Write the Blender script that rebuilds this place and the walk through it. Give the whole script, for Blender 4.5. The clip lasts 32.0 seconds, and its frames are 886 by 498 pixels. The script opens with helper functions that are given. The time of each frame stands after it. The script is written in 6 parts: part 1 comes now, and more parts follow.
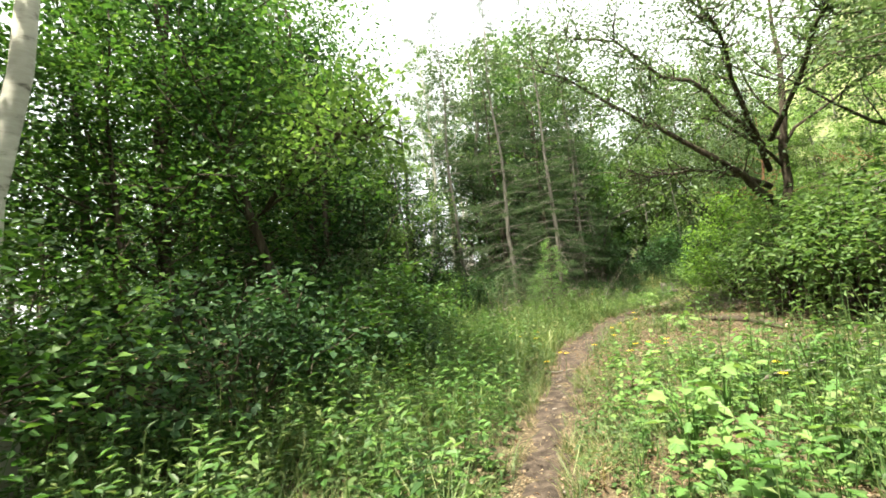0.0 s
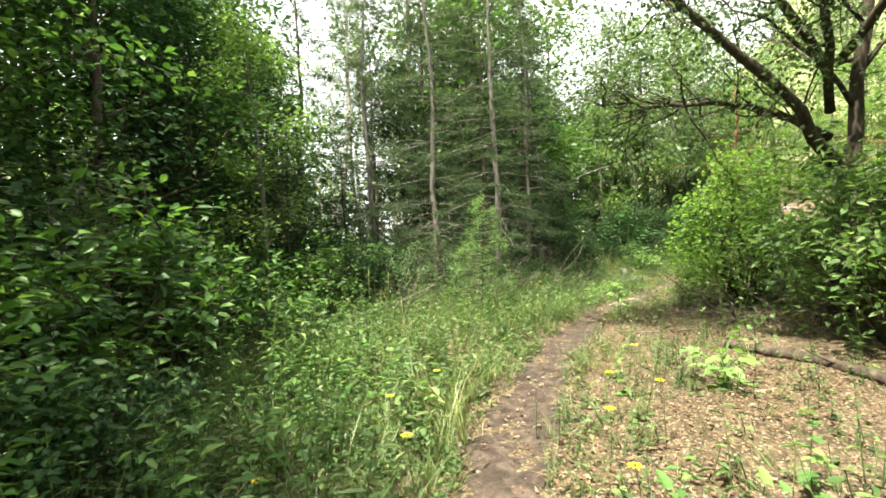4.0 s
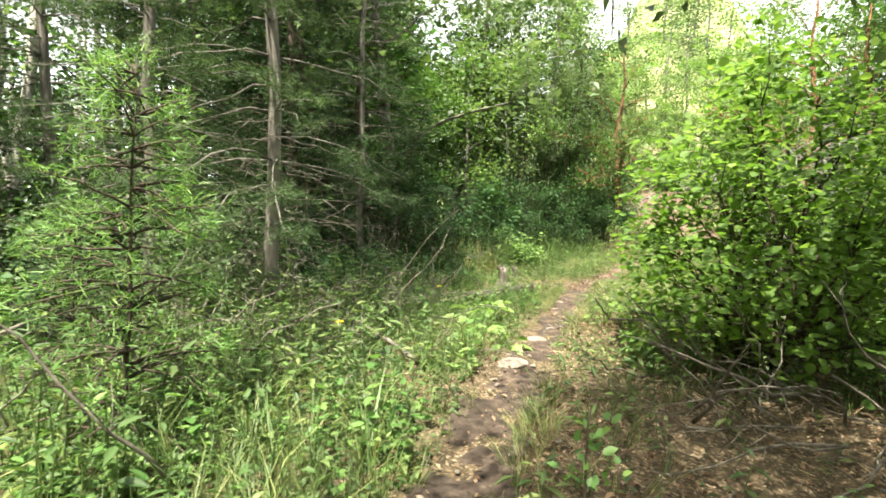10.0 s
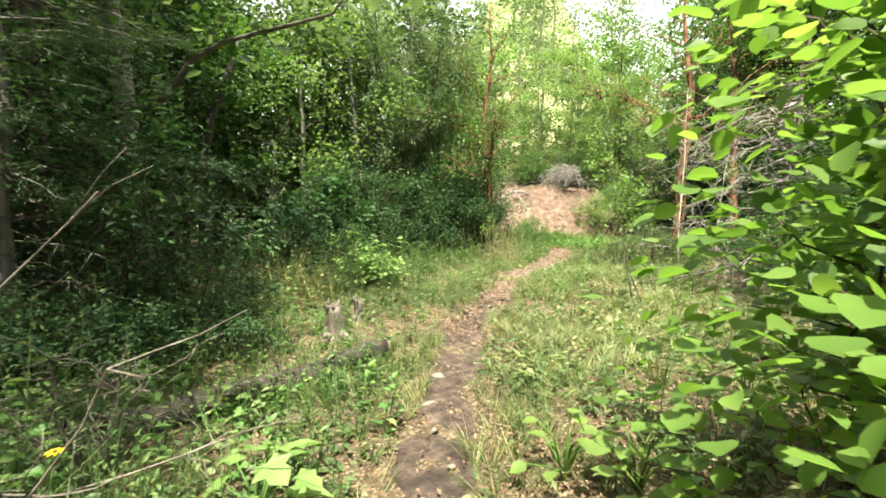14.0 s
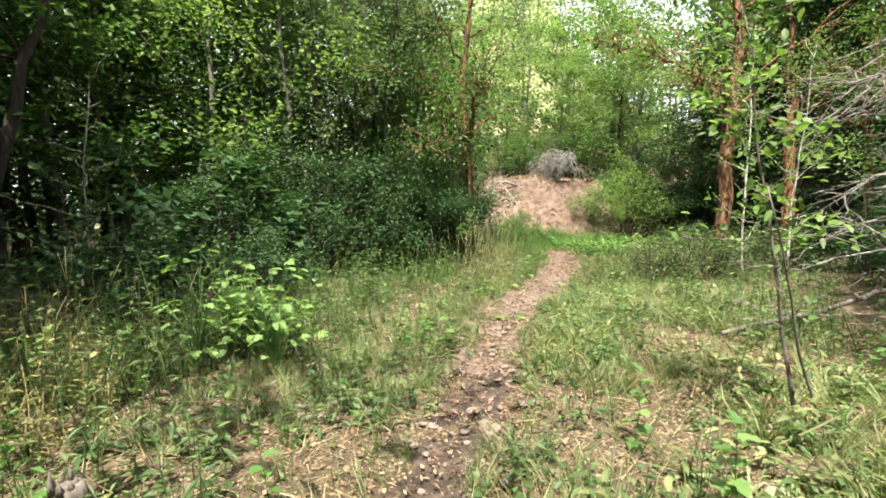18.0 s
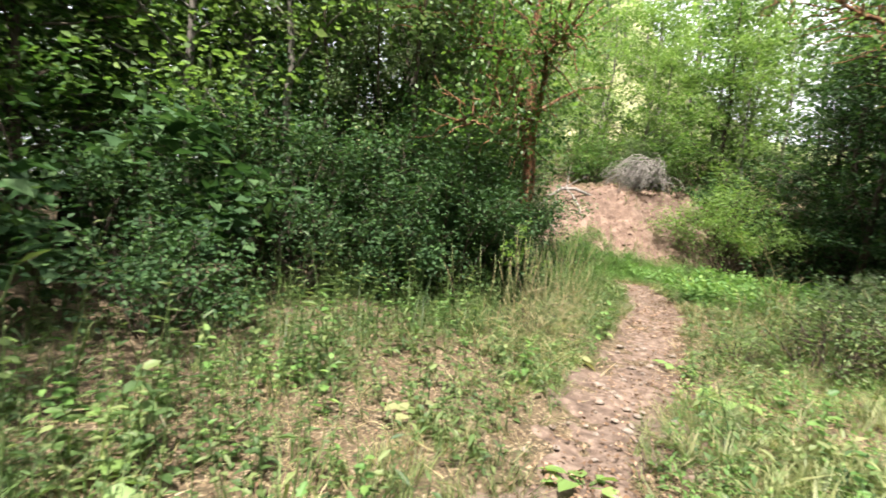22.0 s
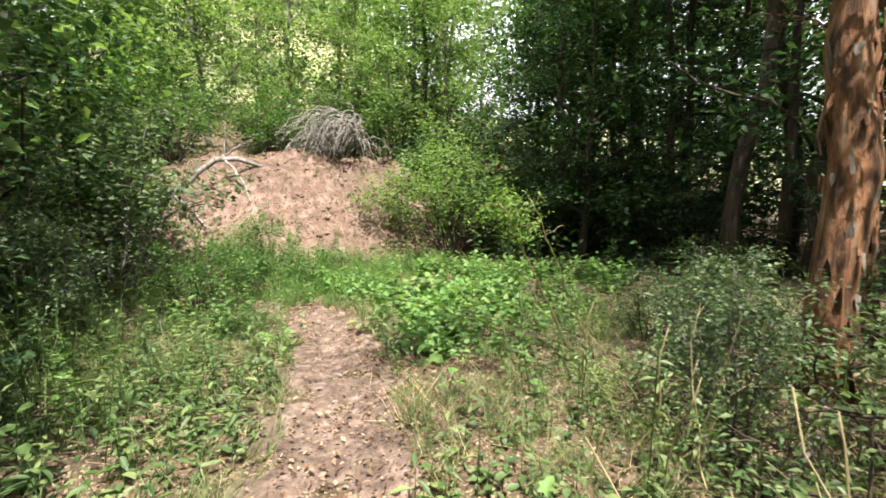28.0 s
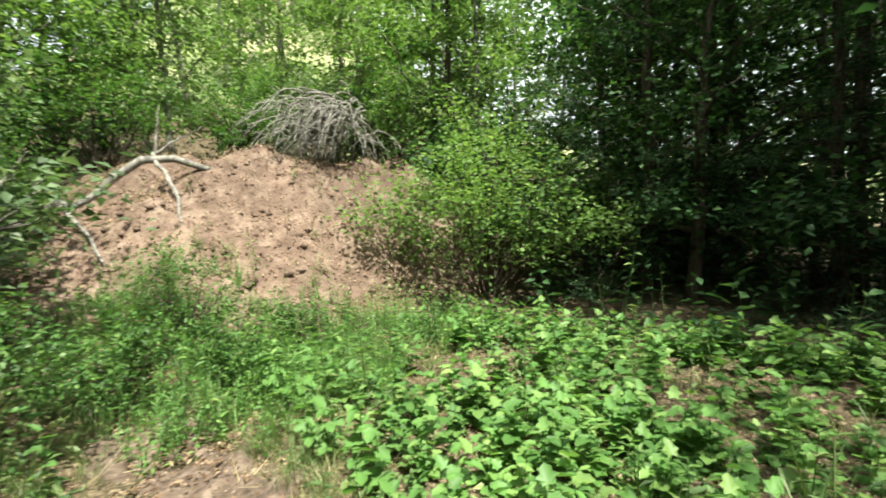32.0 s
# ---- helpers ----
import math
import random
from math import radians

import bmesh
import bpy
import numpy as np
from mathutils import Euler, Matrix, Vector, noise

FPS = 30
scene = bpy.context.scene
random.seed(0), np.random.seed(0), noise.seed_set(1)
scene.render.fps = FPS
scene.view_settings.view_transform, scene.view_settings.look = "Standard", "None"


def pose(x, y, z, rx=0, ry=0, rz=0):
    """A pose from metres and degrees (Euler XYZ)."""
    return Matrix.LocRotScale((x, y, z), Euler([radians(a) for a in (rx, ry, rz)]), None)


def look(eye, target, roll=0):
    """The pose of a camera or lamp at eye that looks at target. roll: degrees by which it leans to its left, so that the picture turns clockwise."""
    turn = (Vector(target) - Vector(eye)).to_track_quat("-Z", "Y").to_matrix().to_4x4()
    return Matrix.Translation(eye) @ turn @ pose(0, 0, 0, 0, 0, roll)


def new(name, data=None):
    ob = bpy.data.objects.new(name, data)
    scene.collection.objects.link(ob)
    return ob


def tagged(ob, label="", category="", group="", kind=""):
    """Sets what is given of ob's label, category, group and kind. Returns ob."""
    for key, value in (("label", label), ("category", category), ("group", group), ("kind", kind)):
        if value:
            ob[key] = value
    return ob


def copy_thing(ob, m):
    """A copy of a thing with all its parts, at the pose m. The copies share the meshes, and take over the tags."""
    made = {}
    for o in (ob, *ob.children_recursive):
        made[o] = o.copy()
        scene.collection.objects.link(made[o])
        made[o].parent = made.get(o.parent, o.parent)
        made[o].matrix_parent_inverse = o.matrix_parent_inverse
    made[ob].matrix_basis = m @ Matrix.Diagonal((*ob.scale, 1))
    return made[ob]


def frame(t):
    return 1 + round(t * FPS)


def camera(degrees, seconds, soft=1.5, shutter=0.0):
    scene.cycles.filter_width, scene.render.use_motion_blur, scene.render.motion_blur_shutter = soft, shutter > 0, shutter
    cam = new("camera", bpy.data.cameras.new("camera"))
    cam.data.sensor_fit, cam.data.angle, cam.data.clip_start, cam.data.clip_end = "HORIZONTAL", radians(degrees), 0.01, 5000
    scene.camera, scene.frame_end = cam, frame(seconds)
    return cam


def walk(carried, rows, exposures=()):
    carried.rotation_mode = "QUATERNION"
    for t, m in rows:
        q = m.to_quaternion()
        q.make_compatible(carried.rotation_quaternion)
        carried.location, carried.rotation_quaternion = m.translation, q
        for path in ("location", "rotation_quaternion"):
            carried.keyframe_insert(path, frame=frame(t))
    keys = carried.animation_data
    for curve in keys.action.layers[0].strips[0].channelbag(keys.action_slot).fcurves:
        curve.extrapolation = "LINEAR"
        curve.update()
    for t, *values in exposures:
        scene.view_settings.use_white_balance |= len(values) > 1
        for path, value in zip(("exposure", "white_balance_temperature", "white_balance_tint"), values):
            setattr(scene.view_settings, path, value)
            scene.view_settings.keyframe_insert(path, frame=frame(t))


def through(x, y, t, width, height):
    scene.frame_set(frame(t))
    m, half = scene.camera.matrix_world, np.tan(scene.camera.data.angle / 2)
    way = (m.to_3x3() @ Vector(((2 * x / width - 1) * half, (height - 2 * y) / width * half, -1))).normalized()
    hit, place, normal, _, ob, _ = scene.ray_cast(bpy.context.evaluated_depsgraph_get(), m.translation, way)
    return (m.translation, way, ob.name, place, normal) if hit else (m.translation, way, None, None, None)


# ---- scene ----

# ---- camera and walk ----
cam = camera(86.0, 32.0, soft=1.7, shutter=0.15)
# seconds, eye x y z in metres, yaw to the left from +y, pitch up, roll, in degrees
PATH = [
    (0, -0.900, -7.012, 1.501, 8.41, 3.93, -6.57),
    (0.5, -0.763, -6.351, 1.490, 6.97, 2.99, -5.66),
    (1, -0.640, -5.656, 1.493, 5.97, 2.48, -5.24),
    (1.5, -0.562, -4.993, 1.513, 5.49, 2.39, -4.62),
    (2, -0.544, -4.350, 1.519, 4.84, 1.82, -3.88),
    (2.5, -0.561, -3.741, 1.519, 4.29, 1.09, -3.29),
    (3, -0.591, -3.152, 1.496, 3.67, 0.46, -2.95),
    (3.5, -0.513, -2.592, 1.509, 2.66, -0.24, -2.85),
    (5.5, -0.034, -0.428, 1.560, -0.47, -2.80, -0.87),
    (6, 0.106, 0.061, 1.551, -1.54, -3.59, -0.46),
    (6.5, 0.153, 0.460, 1.545, -2.31, -3.85, -0.19),
    (7, 0.186, 0.869, 1.449, -3.41, -4.55, -0.48),
    (7.5, 0.313, 1.456, 1.433, -4.73, -4.64, -0.60),
    (8, 0.362, 2.025, 1.451, -7.77, -4.57, -0.44),
    (8.5, 0.558, 2.563, 1.491, -11.70, -4.10, 0.73),
    (9, 0.645, 3.032, 1.545, -12.70, -3.75, 1.03),
    (9.5, 0.804, 3.469, 1.487, -14.02, -4.14, 0.92),
    (10, 1.045, 3.965, 1.483, -15.16, -4.23, 1.26),
    (10.5, 1.243, 4.451, 1.496, -15.73, -3.86, 0.82),
    (11, 1.442, 4.923, 1.519, -16.46, -3.91, 1.34),
    (11.5, 1.576, 5.444, 1.511, -16.75, -3.51, 1.43),
    (12, 1.740, 5.904, 1.445, -18.06, -3.64, 2.01),
    (12.5, 2.036, 6.380, 1.468, -19.24, -3.36, 1.96),
    (13, 2.358, 6.797, 1.454, -23.12, -3.33, 1.28),
    (13.5, 2.700, 7.220, 1.453, -27.84, -4.04, 0.40),
    (14, 2.980, 7.663, 1.450, -31.51, -4.18, 0.05),
    (14.5, 3.310, 8.096, 1.449, -32.68, -4.65, 0.78),
    (16.5, 4.618, 9.728, 1.486, -33.43, -5.41, -0.54),
    (17, 4.930, 10.127, 1.485, -33.99, -5.43, -0.52),
    (17.5, 5.195, 10.517, 1.493, -34.27, -5.06, -0.43),
    (18, 5.439, 10.889, 1.490, -33.72, -4.84, -0.46),
    (18.5, 5.739, 11.354, 1.532, -30.16, -4.84, -0.16),
    (19, 5.949, 11.876, 1.554, -20.72, -4.08, 1.14),
    (19.5, 6.037, 12.321, 1.509, -9.40, -4.07, 3.64),
    (20, 6.120, 12.638, 1.521, 2.65, -5.14, 5.36),
    (20.5, 6.307, 12.964, 1.512, 6.50, -6.12, 6.23),
    (21, 6.703, 13.189, 1.505, -0.24, -6.04, 6.24),
    (21.5, 7.139, 13.410, 1.508, -12.58, -5.84, 6.01),
    (22, 7.598, 13.633, 1.544, -27.16, -4.94, 5.13),
    (22.5, 8.027, 13.712, 1.534, -43.55, -5.26, 2.98),
    (23, 8.382, 13.990, 1.504, -52.43, -5.90, 0.82),
    (23.5, 8.710, 14.295, 1.476, -57.41, -6.34, -0.18),
    (24, 9.054, 14.583, 1.480, -61.41, -6.73, -0.69),
    (24.5, 9.458, 14.849, 1.465, -62.80, -6.58, -0.91),
    (25, 9.893, 15.164, 1.424, -63.58, -6.94, -1.23),
    (25.5, 10.259, 15.498, 1.409, -63.71, -6.92, -2.01),
    (27.5, 12.201, 16.834, 1.504, -59.98, -5.87, -0.90),
    (28, 12.659, 17.135, 1.525, -58.35, -5.54, -1.14),
    (28.5, 13.061, 17.433, 1.524, -55.20, -4.93, -2.03),
    (29, 13.492, 17.713, 1.510, -54.18, -4.69, -1.61),
    (29.5, 13.852, 18.018, 1.476, -53.11, -4.53, -1.63),
    (30, 14.209, 18.316, 1.421, -51.97, -4.36, -1.60),
    (30.5, 14.588, 18.650, 1.455, -49.83, -4.11, -0.96),
    (31, 14.979, 19.002, 1.486, -46.26, -3.35, -1.96),
    (31.5, 15.406, 19.321, 1.495, -45.19, -3.20, -2.43),
    (32, 15.870, 19.554, 1.499, -56.63, -3.07, -1.75),
]


def eye_pose(x, y, z, yaw, pitch, roll):
    a, p = radians(yaw), radians(pitch)
    ahead = Vector((-math.sin(a) * math.cos(p), math.cos(a) * math.cos(p), math.sin(p)))
    return look((x, y, z), Vector((x, y, z)) + 2 * ahead, roll)


walk(cam, [(r[0], eye_pose(*r[1:])) for r in PATH],
     exposures=[(0, 2.0, 6900, 2), (6, 2.17, 6900, 4), (14.5, 2.0, 6900, 5), (17, 1.8, 6600, 8), (19.3, 1.75, 6600, 10), (20, 2.15, 6600, 8), (21, 2.3, 6600, 8), (22.3, 1.65, 6500, 15), (24, 1.53, 6500, 16), (25.5, 1.43, 6500, 16), (28, 1.75, 6500, 14), (30.5, 1.7, 6500, 10), (32, 1.6, 6500, -1)])

# ---- light ----
SUN_EL, SUN_AZ = radians(66), radians(220)
world = bpy.data.worlds.new("sky")
scene.world = world
world.use_nodes = True
wn = world.node_tree.nodes
sky = wn.new("ShaderNodeTexSky")
sky.sky_type = "NISHITA"
sky.sun_disc = False
sky.sun_elevation, sky.sun_rotation = SUN_EL, SUN_AZ
sky.dust_density, sky.air_density, sky.ozone_density = 6.0, 0.5, 0.0
wn["Background"].inputs[1].default_value = 0.1
haze = wn.new("ShaderNodeMixRGB")
haze.inputs[0].default_value, haze.inputs[2].default_value = 0.6, (9.2, 9.3, 9.5, 1)
world.node_tree.links.new(sky.outputs[0], haze.inputs[1])
world.node_tree.links.new(haze.outputs[0], wn["Background"].inputs[0])
sun_dir = Vector((math.sin(SUN_AZ) * math.cos(SUN_EL), math.cos(SUN_AZ) * math.cos(SUN_EL), math.sin(SUN_EL)))
sun_data = bpy.data.lights.new("sun", "SUN")
sun_data.energy, sun_data.angle, sun_data.color = 5.0, radians(0.6), (1.0, 0.94, 0.84)
sun = new("sun", sun_data)
sun.matrix_world = look(sun_dir * 100, (0, 0, 0))

# ---- materials ----
RNG = np.random.default_rng(7)


def node(nt, kind, **sets):
    n = nt.nodes.new(kind)
    for key, value in sets.items():
        n.inputs[key].default_value = value
    return n


def ramp(nt, fac, stops):
    n = nt.nodes.new("ShaderNodeValToRGB")
    e = n.color_ramp.elements
    while len(e) < len(stops):
        e.new(0.5)
    for el, (p, c) in zip(e, stops):
        el.position, el.color = p, (*c, 1)
    nt.links.new(fac, n.inputs[0])
    return n.outputs[0]


def noise_out(nt, scale, detail=4.0, rough=0.6, stretch=(1, 1, 1), coords="Object"):
    tc = nt.nodes.new("ShaderNodeTexCoord")
    mp = nt.nodes.new("ShaderNodeMapping")
    mp.inputs["Scale"].default_value = stretch
    nz = node(nt, "ShaderNodeTexNoise", Scale=scale, Detail=detail, Roughness=rough)
    nt.links.new(tc.outputs[coords], mp.inputs[0])
    nt.links.new(mp.outputs[0], nz.inputs["Vector"])
    return nz.outputs["Fac"]


def mixed(nt, fac, a, b, mode="MIX"):
    m = nt.nodes.new("ShaderNodeMixRGB")
    m.blend_type = mode
    for k, v in enumerate((fac, a, b)):
        if isinstance(v, (int, float)):
            m.inputs[k].default_value = v
        elif isinstance(v, tuple):
            m.inputs[k].default_value = (*v, 1)
        else:
            nt.links.new(v, m.inputs[k])
    return m.outputs[0]


def blank(name):
    m = bpy.data.materials.new(name)
    m.use_nodes = True
    nt = m.node_tree
    return m, nt, nt.nodes["Principled BSDF"], nt.nodes["Material Output"]


def leaf_mat(name, dark, mid, light, through=0.4, rough=0.5, gloss=0.35):
    """A thin leaf: colour by leaf and by patch, light shining through the blade."""
    m, nt, bsdf, out = blank(name)
    geo = nt.nodes.new("ShaderNodeNewGeometry")
    own = ramp(nt, geo.outputs["Random Per Island"], [(0, dark), (0.55, mid), (1, light)])
    patch = ramp(nt, noise_out(nt, 1.6, 3, coords="Object"), [(0.3, (0.62, 0.66, 0.6)), (0.7, (1.25, 1.2, 1.1))])
    col = mixed(nt, 1.0, own, patch, "MULTIPLY")
    nt.links.new(col, bsdf.inputs["Base Color"])
    bsdf.inputs["Roughness"].default_value = rough
    bsdf.inputs["Specular IOR Level"].default_value = gloss
    tr = nt.nodes.new("ShaderNodeBsdfTranslucent")
    nt.links.new(mixed(nt, 1.0, col, (1.28, 1.32, 0.8), "MULTIPLY"), tr.inputs[0])
    mix = nt.nodes.new("ShaderNodeMixShader")
    mix.inputs[0].default_value = through
    nt.links.new(bsdf.outputs[0], mix.inputs[1])
    nt.links.new(tr.outputs[0], mix.inputs[2])
    nt.links.new(mix.outputs[0], out.inputs[0])
    return m


def solid_mat(name, stops, scale, stretch=(1, 1, 1), rough=0.9, bump=0.4, bump_scale=None, island=0.0, coords="Object", dist=0.02):
    """Two scales of noise for the colour, a finer one for the relief."""
    m, nt, bsdf, out = blank(name)
    col = ramp(nt, noise_out(nt, scale, 6, 0.65, stretch, coords), stops)
    big = ramp(nt, noise_out(nt, scale * 0.13, 3, 0.5, stretch, coords), [(0.3, (0.72, 0.72, 0.72)), (0.7, (1.15, 1.15, 1.15))])
    col = mixed(nt, 1.0, col, big, "MULTIPLY")
    if island:
        geo = nt.nodes.new("ShaderNodeNewGeometry")
        own = ramp(nt, geo.outputs["Random Per Island"], [(0, (1 - island,) * 3), (1, (1 + island,) * 3)])
        col = mixed(nt, 1.0, col, own, "MULTIPLY")
    nt.links.new(col, bsdf.inputs["Base Color"])
    bsdf.inputs["Roughness"].default_value = rough
    bsdf.inputs["Specular IOR Level"].default_value = 0.25
    bp = nt.nodes.new("ShaderNodeBump")
    bp.inputs["Strength"].default_value, bp.inputs["Distance"].default_value = bump, dist
    nt.links.new(noise_out(nt, bump_scale or scale * 2, 6, 0.7, stretch, coords), bp.inputs["Height"])
    nt.links.new(bp.outputs[0], bsdf.inputs["Normal"])
    return m


M_LEAF = leaf_mat("leaf_green", (0.035, 0.085, 0.022), (0.06, 0.14, 0.032), (0.12, 0.21, 0.051))
M_LEAF_BRIGHT = leaf_mat("leaf_bright", (0.08, 0.15, 0.04), (0.125, 0.218, 0.062), (0.19, 0.28, 0.10), 0.46)
M_LEAF_SOFT = leaf_mat("leaf_soft", (0.065, 0.125, 0.042), (0.105, 0.185, 0.062), (0.165, 0.25, 0.095), 0.5)
M_HAZEL = leaf_mat("leaf_hazel", (0.08, 0.155, 0.032), (0.125, 0.23, 0.048), (0.195, 0.30, 0.08), 0.55)
# deeper copy of leaf_green: the wood's shade is put into the leaf colour
M_LEAF_SHADED = leaf_mat("leaf_dark", (0.022, 0.055, 0.023), (0.036, 0.085, 0.032), (0.07, 0.13, 0.051), 0.3, 0.6, 0.2)
M_LEAF_GREY = leaf_mat("leaf_greyish", (0.06, 0.10, 0.05), (0.09, 0.145, 0.07), (0.15, 0.21, 0.11), 0.35)
M_NEEDLE = leaf_mat("needle_green", (0.016, 0.037, 0.018), (0.027, 0.057, 0.027), (0.055, 0.095, 0.046), 0.2, 0.7, 0.12)
M_PINE = leaf_mat("pine_needle_grey_green", (0.028, 0.05, 0.025), (0.048, 0.082, 0.038), (0.085, 0.13, 0.065), 0.3, 0.7, 0.12)
M_WEED = leaf_mat("weed_green", (0.042, 0.085, 0.028), (0.078, 0.135, 0.045), (0.17, 0.22, 0.09), 0.35)
M_HERB = leaf_mat("herb_fresh", (0.075, 0.16, 0.045), (0.115, 0.235, 0.065), (0.20, 0.31, 0.10), 0.4)
M_GRASS = leaf_mat("grass_green", (0.065, 0.115, 0.038), (0.115, 0.17, 0.06), (0.25, 0.275, 0.125), 0.35)
M_GRASS_PALE = leaf_mat("grass_pale_green", (0.115, 0.15, 0.06), (0.175, 0.21, 0.092), (0.31, 0.32, 0.17), 0.35)
M_STRAW = leaf_mat("grass_straw", (0.15, 0.12, 0.065), (0.27, 0.225, 0.13), (0.45, 0.39, 0.25), 0.3)
M_STRAW_GREEN = leaf_mat("weed_half_dry", (0.12, 0.12, 0.055), (0.20, 0.19, 0.085), (0.34, 0.30, 0.15), 0.3)
M_LITTER = leaf_mat("leaf_litter_brown", (0.06, 0.036, 0.024), (0.16, 0.101, 0.069), (0.33, 0.24, 0.182), 0.12, 0.85, 0.15)
M_YELLOW = leaf_mat("petal_yellow", (0.60, 0.42, 0.02), (0.75, 0.55, 0.03), (0.8, 0.65, 0.06), 0.3)
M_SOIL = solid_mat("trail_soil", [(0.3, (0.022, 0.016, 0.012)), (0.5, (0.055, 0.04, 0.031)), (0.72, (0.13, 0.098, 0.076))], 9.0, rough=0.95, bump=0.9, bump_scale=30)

# paler copy of trail_soil: drier earth, with sunlight put into the colour
M_SOIL_PALE_SUN = solid_mat("trail_soil_pale", [(0.3, (0.05, 0.035, 0.027)), (0.5, (0.122, 0.087, 0.067)), (0.72, (0.245, 0.188, 0.15))], 9.0, rough=0.95, bump=0.9, bump_scale=30)


def litter_mat(name, stops, flakes, share, size):
    """Earth under a layer of small crumbs and leaf scraps, each with its own tone."""
    m = solid_mat(name, stops, 6.0, rough=0.95, bump=0.8, bump_scale=24)
    nt = m.node_tree
    bsdf = nt.nodes["Principled BSDF"]
    old = bsdf.inputs["Base Color"].links[0].from_socket
    tc = nt.nodes.new("ShaderNodeTexCoord")
    warp = nt.nodes.new("ShaderNodeMixRGB")
    warp.blend_type = "ADD"
    warp.inputs[0].default_value = 0.05
    nz = node(nt, "ShaderNodeTexNoise", Scale=14.0, Detail=3.0)
    nt.links.new(tc.outputs["Object"], nz.inputs["Vector"])
    nt.links.new(tc.outputs["Object"], warp.inputs[1])
    nt.links.new(nz.outputs["Color"], warp.inputs[2])
    vo = node(nt, "ShaderNodeTexVoronoi", Scale=size)
    nt.links.new(warp.outputs[0], vo.inputs["Vector"])
    sep = nt.nodes.new("ShaderNodeSeparateColor")
    nt.links.new(vo.outputs["Color"], sep.inputs[0])
    tone = ramp(nt, sep.outputs[0], flakes)
    there = ramp(nt, sep.outputs[1], [(share - 0.02, (0, 0, 0)), (share + 0.02, (1, 1, 1))])
    nt.links.new(mixed(nt, there, old, tone), bsdf.inputs["Base Color"])
    bp = bsdf.inputs["Normal"].links[0].from_node
    height_in = bp.inputs["Height"].links[0].from_socket
    lift = nt.nodes.new("ShaderNodeMath")
    lift.operation = "MULTIPLY_ADD"
    lift.inputs[1].default_value = 0.7
    nt.links.new(sep.outputs[2], lift.inputs[0])
    nt.links.new(height_in, lift.inputs[2])
    nt.links.new(lift.outputs[0], bp.inputs["Height"])
    return m


M_GROUND = litter_mat("forest_ground", [(0.28, (0.022, 0.021, 0.011)), (0.5, (0.058, 0.047, 0.027)), (0.72, (0.13, 0.098, 0.058))], [(0, (0.035, 0.024, 0.014)), (0.4, (0.085, 0.06, 0.036)), (0.75, (0.145, 0.105, 0.064)), (1, (0.25, 0.20, 0.135))], 0.42, 60.0)
M_BANK = solid_mat("bank_soil", [(0.25, (0.075, 0.048, 0.036)), (0.5, (0.155, 0.105, 0.08)), (0.75, (0.28, 0.21, 0.165))], 3.5, rough=0.95, bump=0.9, bump_scale=11, dist=0.06)
M_BARK = solid_mat("bark_brown", [(0.3, (0.025, 0.02, 0.015)), (0.55, (0.075, 0.058, 0.042)), (0.8, (0.16, 0.13, 0.10))], 14.0, (1, 1, 0.16), bump=1.0)
# bark_brown at about half tone, for trunks with shade in their colour
M_BARK_SHADED = solid_mat("bark_dark", [(0.3, (0.012, 0.01, 0.008)), (0.55, (0.036, 0.029, 0.022)), (0.8, (0.085, 0.07, 0.055))], 14.0, (1, 1, 0.16), bump=1.0)
M_BARK_GREY = solid_mat("bark_grey", [(0.3, (0.07, 0.065, 0.055)), (0.55, (0.17, 0.155, 0.135)), (0.8, (0.30, 0.28, 0.25))], 12.0, (1, 1, 0.2), bump=0.9)
M_BARK_RED = solid_mat("bark_reddish", [(0.32, (0.025, 0.014, 0.009)), (0.45, (0.10, 0.052, 0.03)), (0.55, (0.27, 0.13, 0.06)), (0.68, (0.26, 0.215, 0.17))], 9.0, (1, 1, 0.28), bump=1.0, dist=0.05)
M_BARK_PALE = solid_mat("bark_pale", [(0.3, (0.12, 0.11, 0.09)), (0.42, (0.42, 0.40, 0.35)), (0.8, (0.60, 0.58, 0.52))], 9.0, (0.5, 0.5, 1.6), bump=0.4)
M_DEAD = solid_mat("dead_wood", [(0.3, (0.06, 0.05, 0.04)), (0.55, (0.17, 0.15, 0.125)), (0.8, (0.34, 0.31, 0.27))], 16.0, (1, 1, 0.2), bump=0.7)
M_STONE = solid_mat("stone", [(0.3, (0.13, 0.105, 0.085)), (0.55, (0.23, 0.195, 0.165)), (0.8, (0.38, 0.34, 0.30))], 12.0, rough=0.85, bump=0.5)
M_BLEACH = solid_mat("bleached_wood", [(0.3, (0.08, 0.073, 0.063)), (0.5, (0.18, 0.168, 0.15)), (0.75, (0.34, 0.325, 0.30))], 18.0, (1, 1, 0.3), bump=0.5)
M_LOG = solid_mat("rotten_wood", [(0.3, (0.02, 0.018, 0.014)), (0.55, (0.075, 0.065, 0.05)), (0.8, (0.18, 0.165, 0.135))], 12.0, (1, 1, 1), bump=1.0, dist=0.04)
M_HILL = solid_mat("hill_scrub", [(0.35, (0.06, 0.10, 0.03)), (0.5, (0.16, 0.18, 0.08)), (0.65, (0.32, 0.29, 0.18))], 0.12, rough=1.0, bump=0.5, dist=0.5)
M_CUT = solid_mat("cut_wood", [(0.3, (0.26, 0.19, 0.12)), (0.6, (0.45, 0.36, 0.25))], 25.0, rough=0.8, bump=0.3)

# ---- mesh tools ----


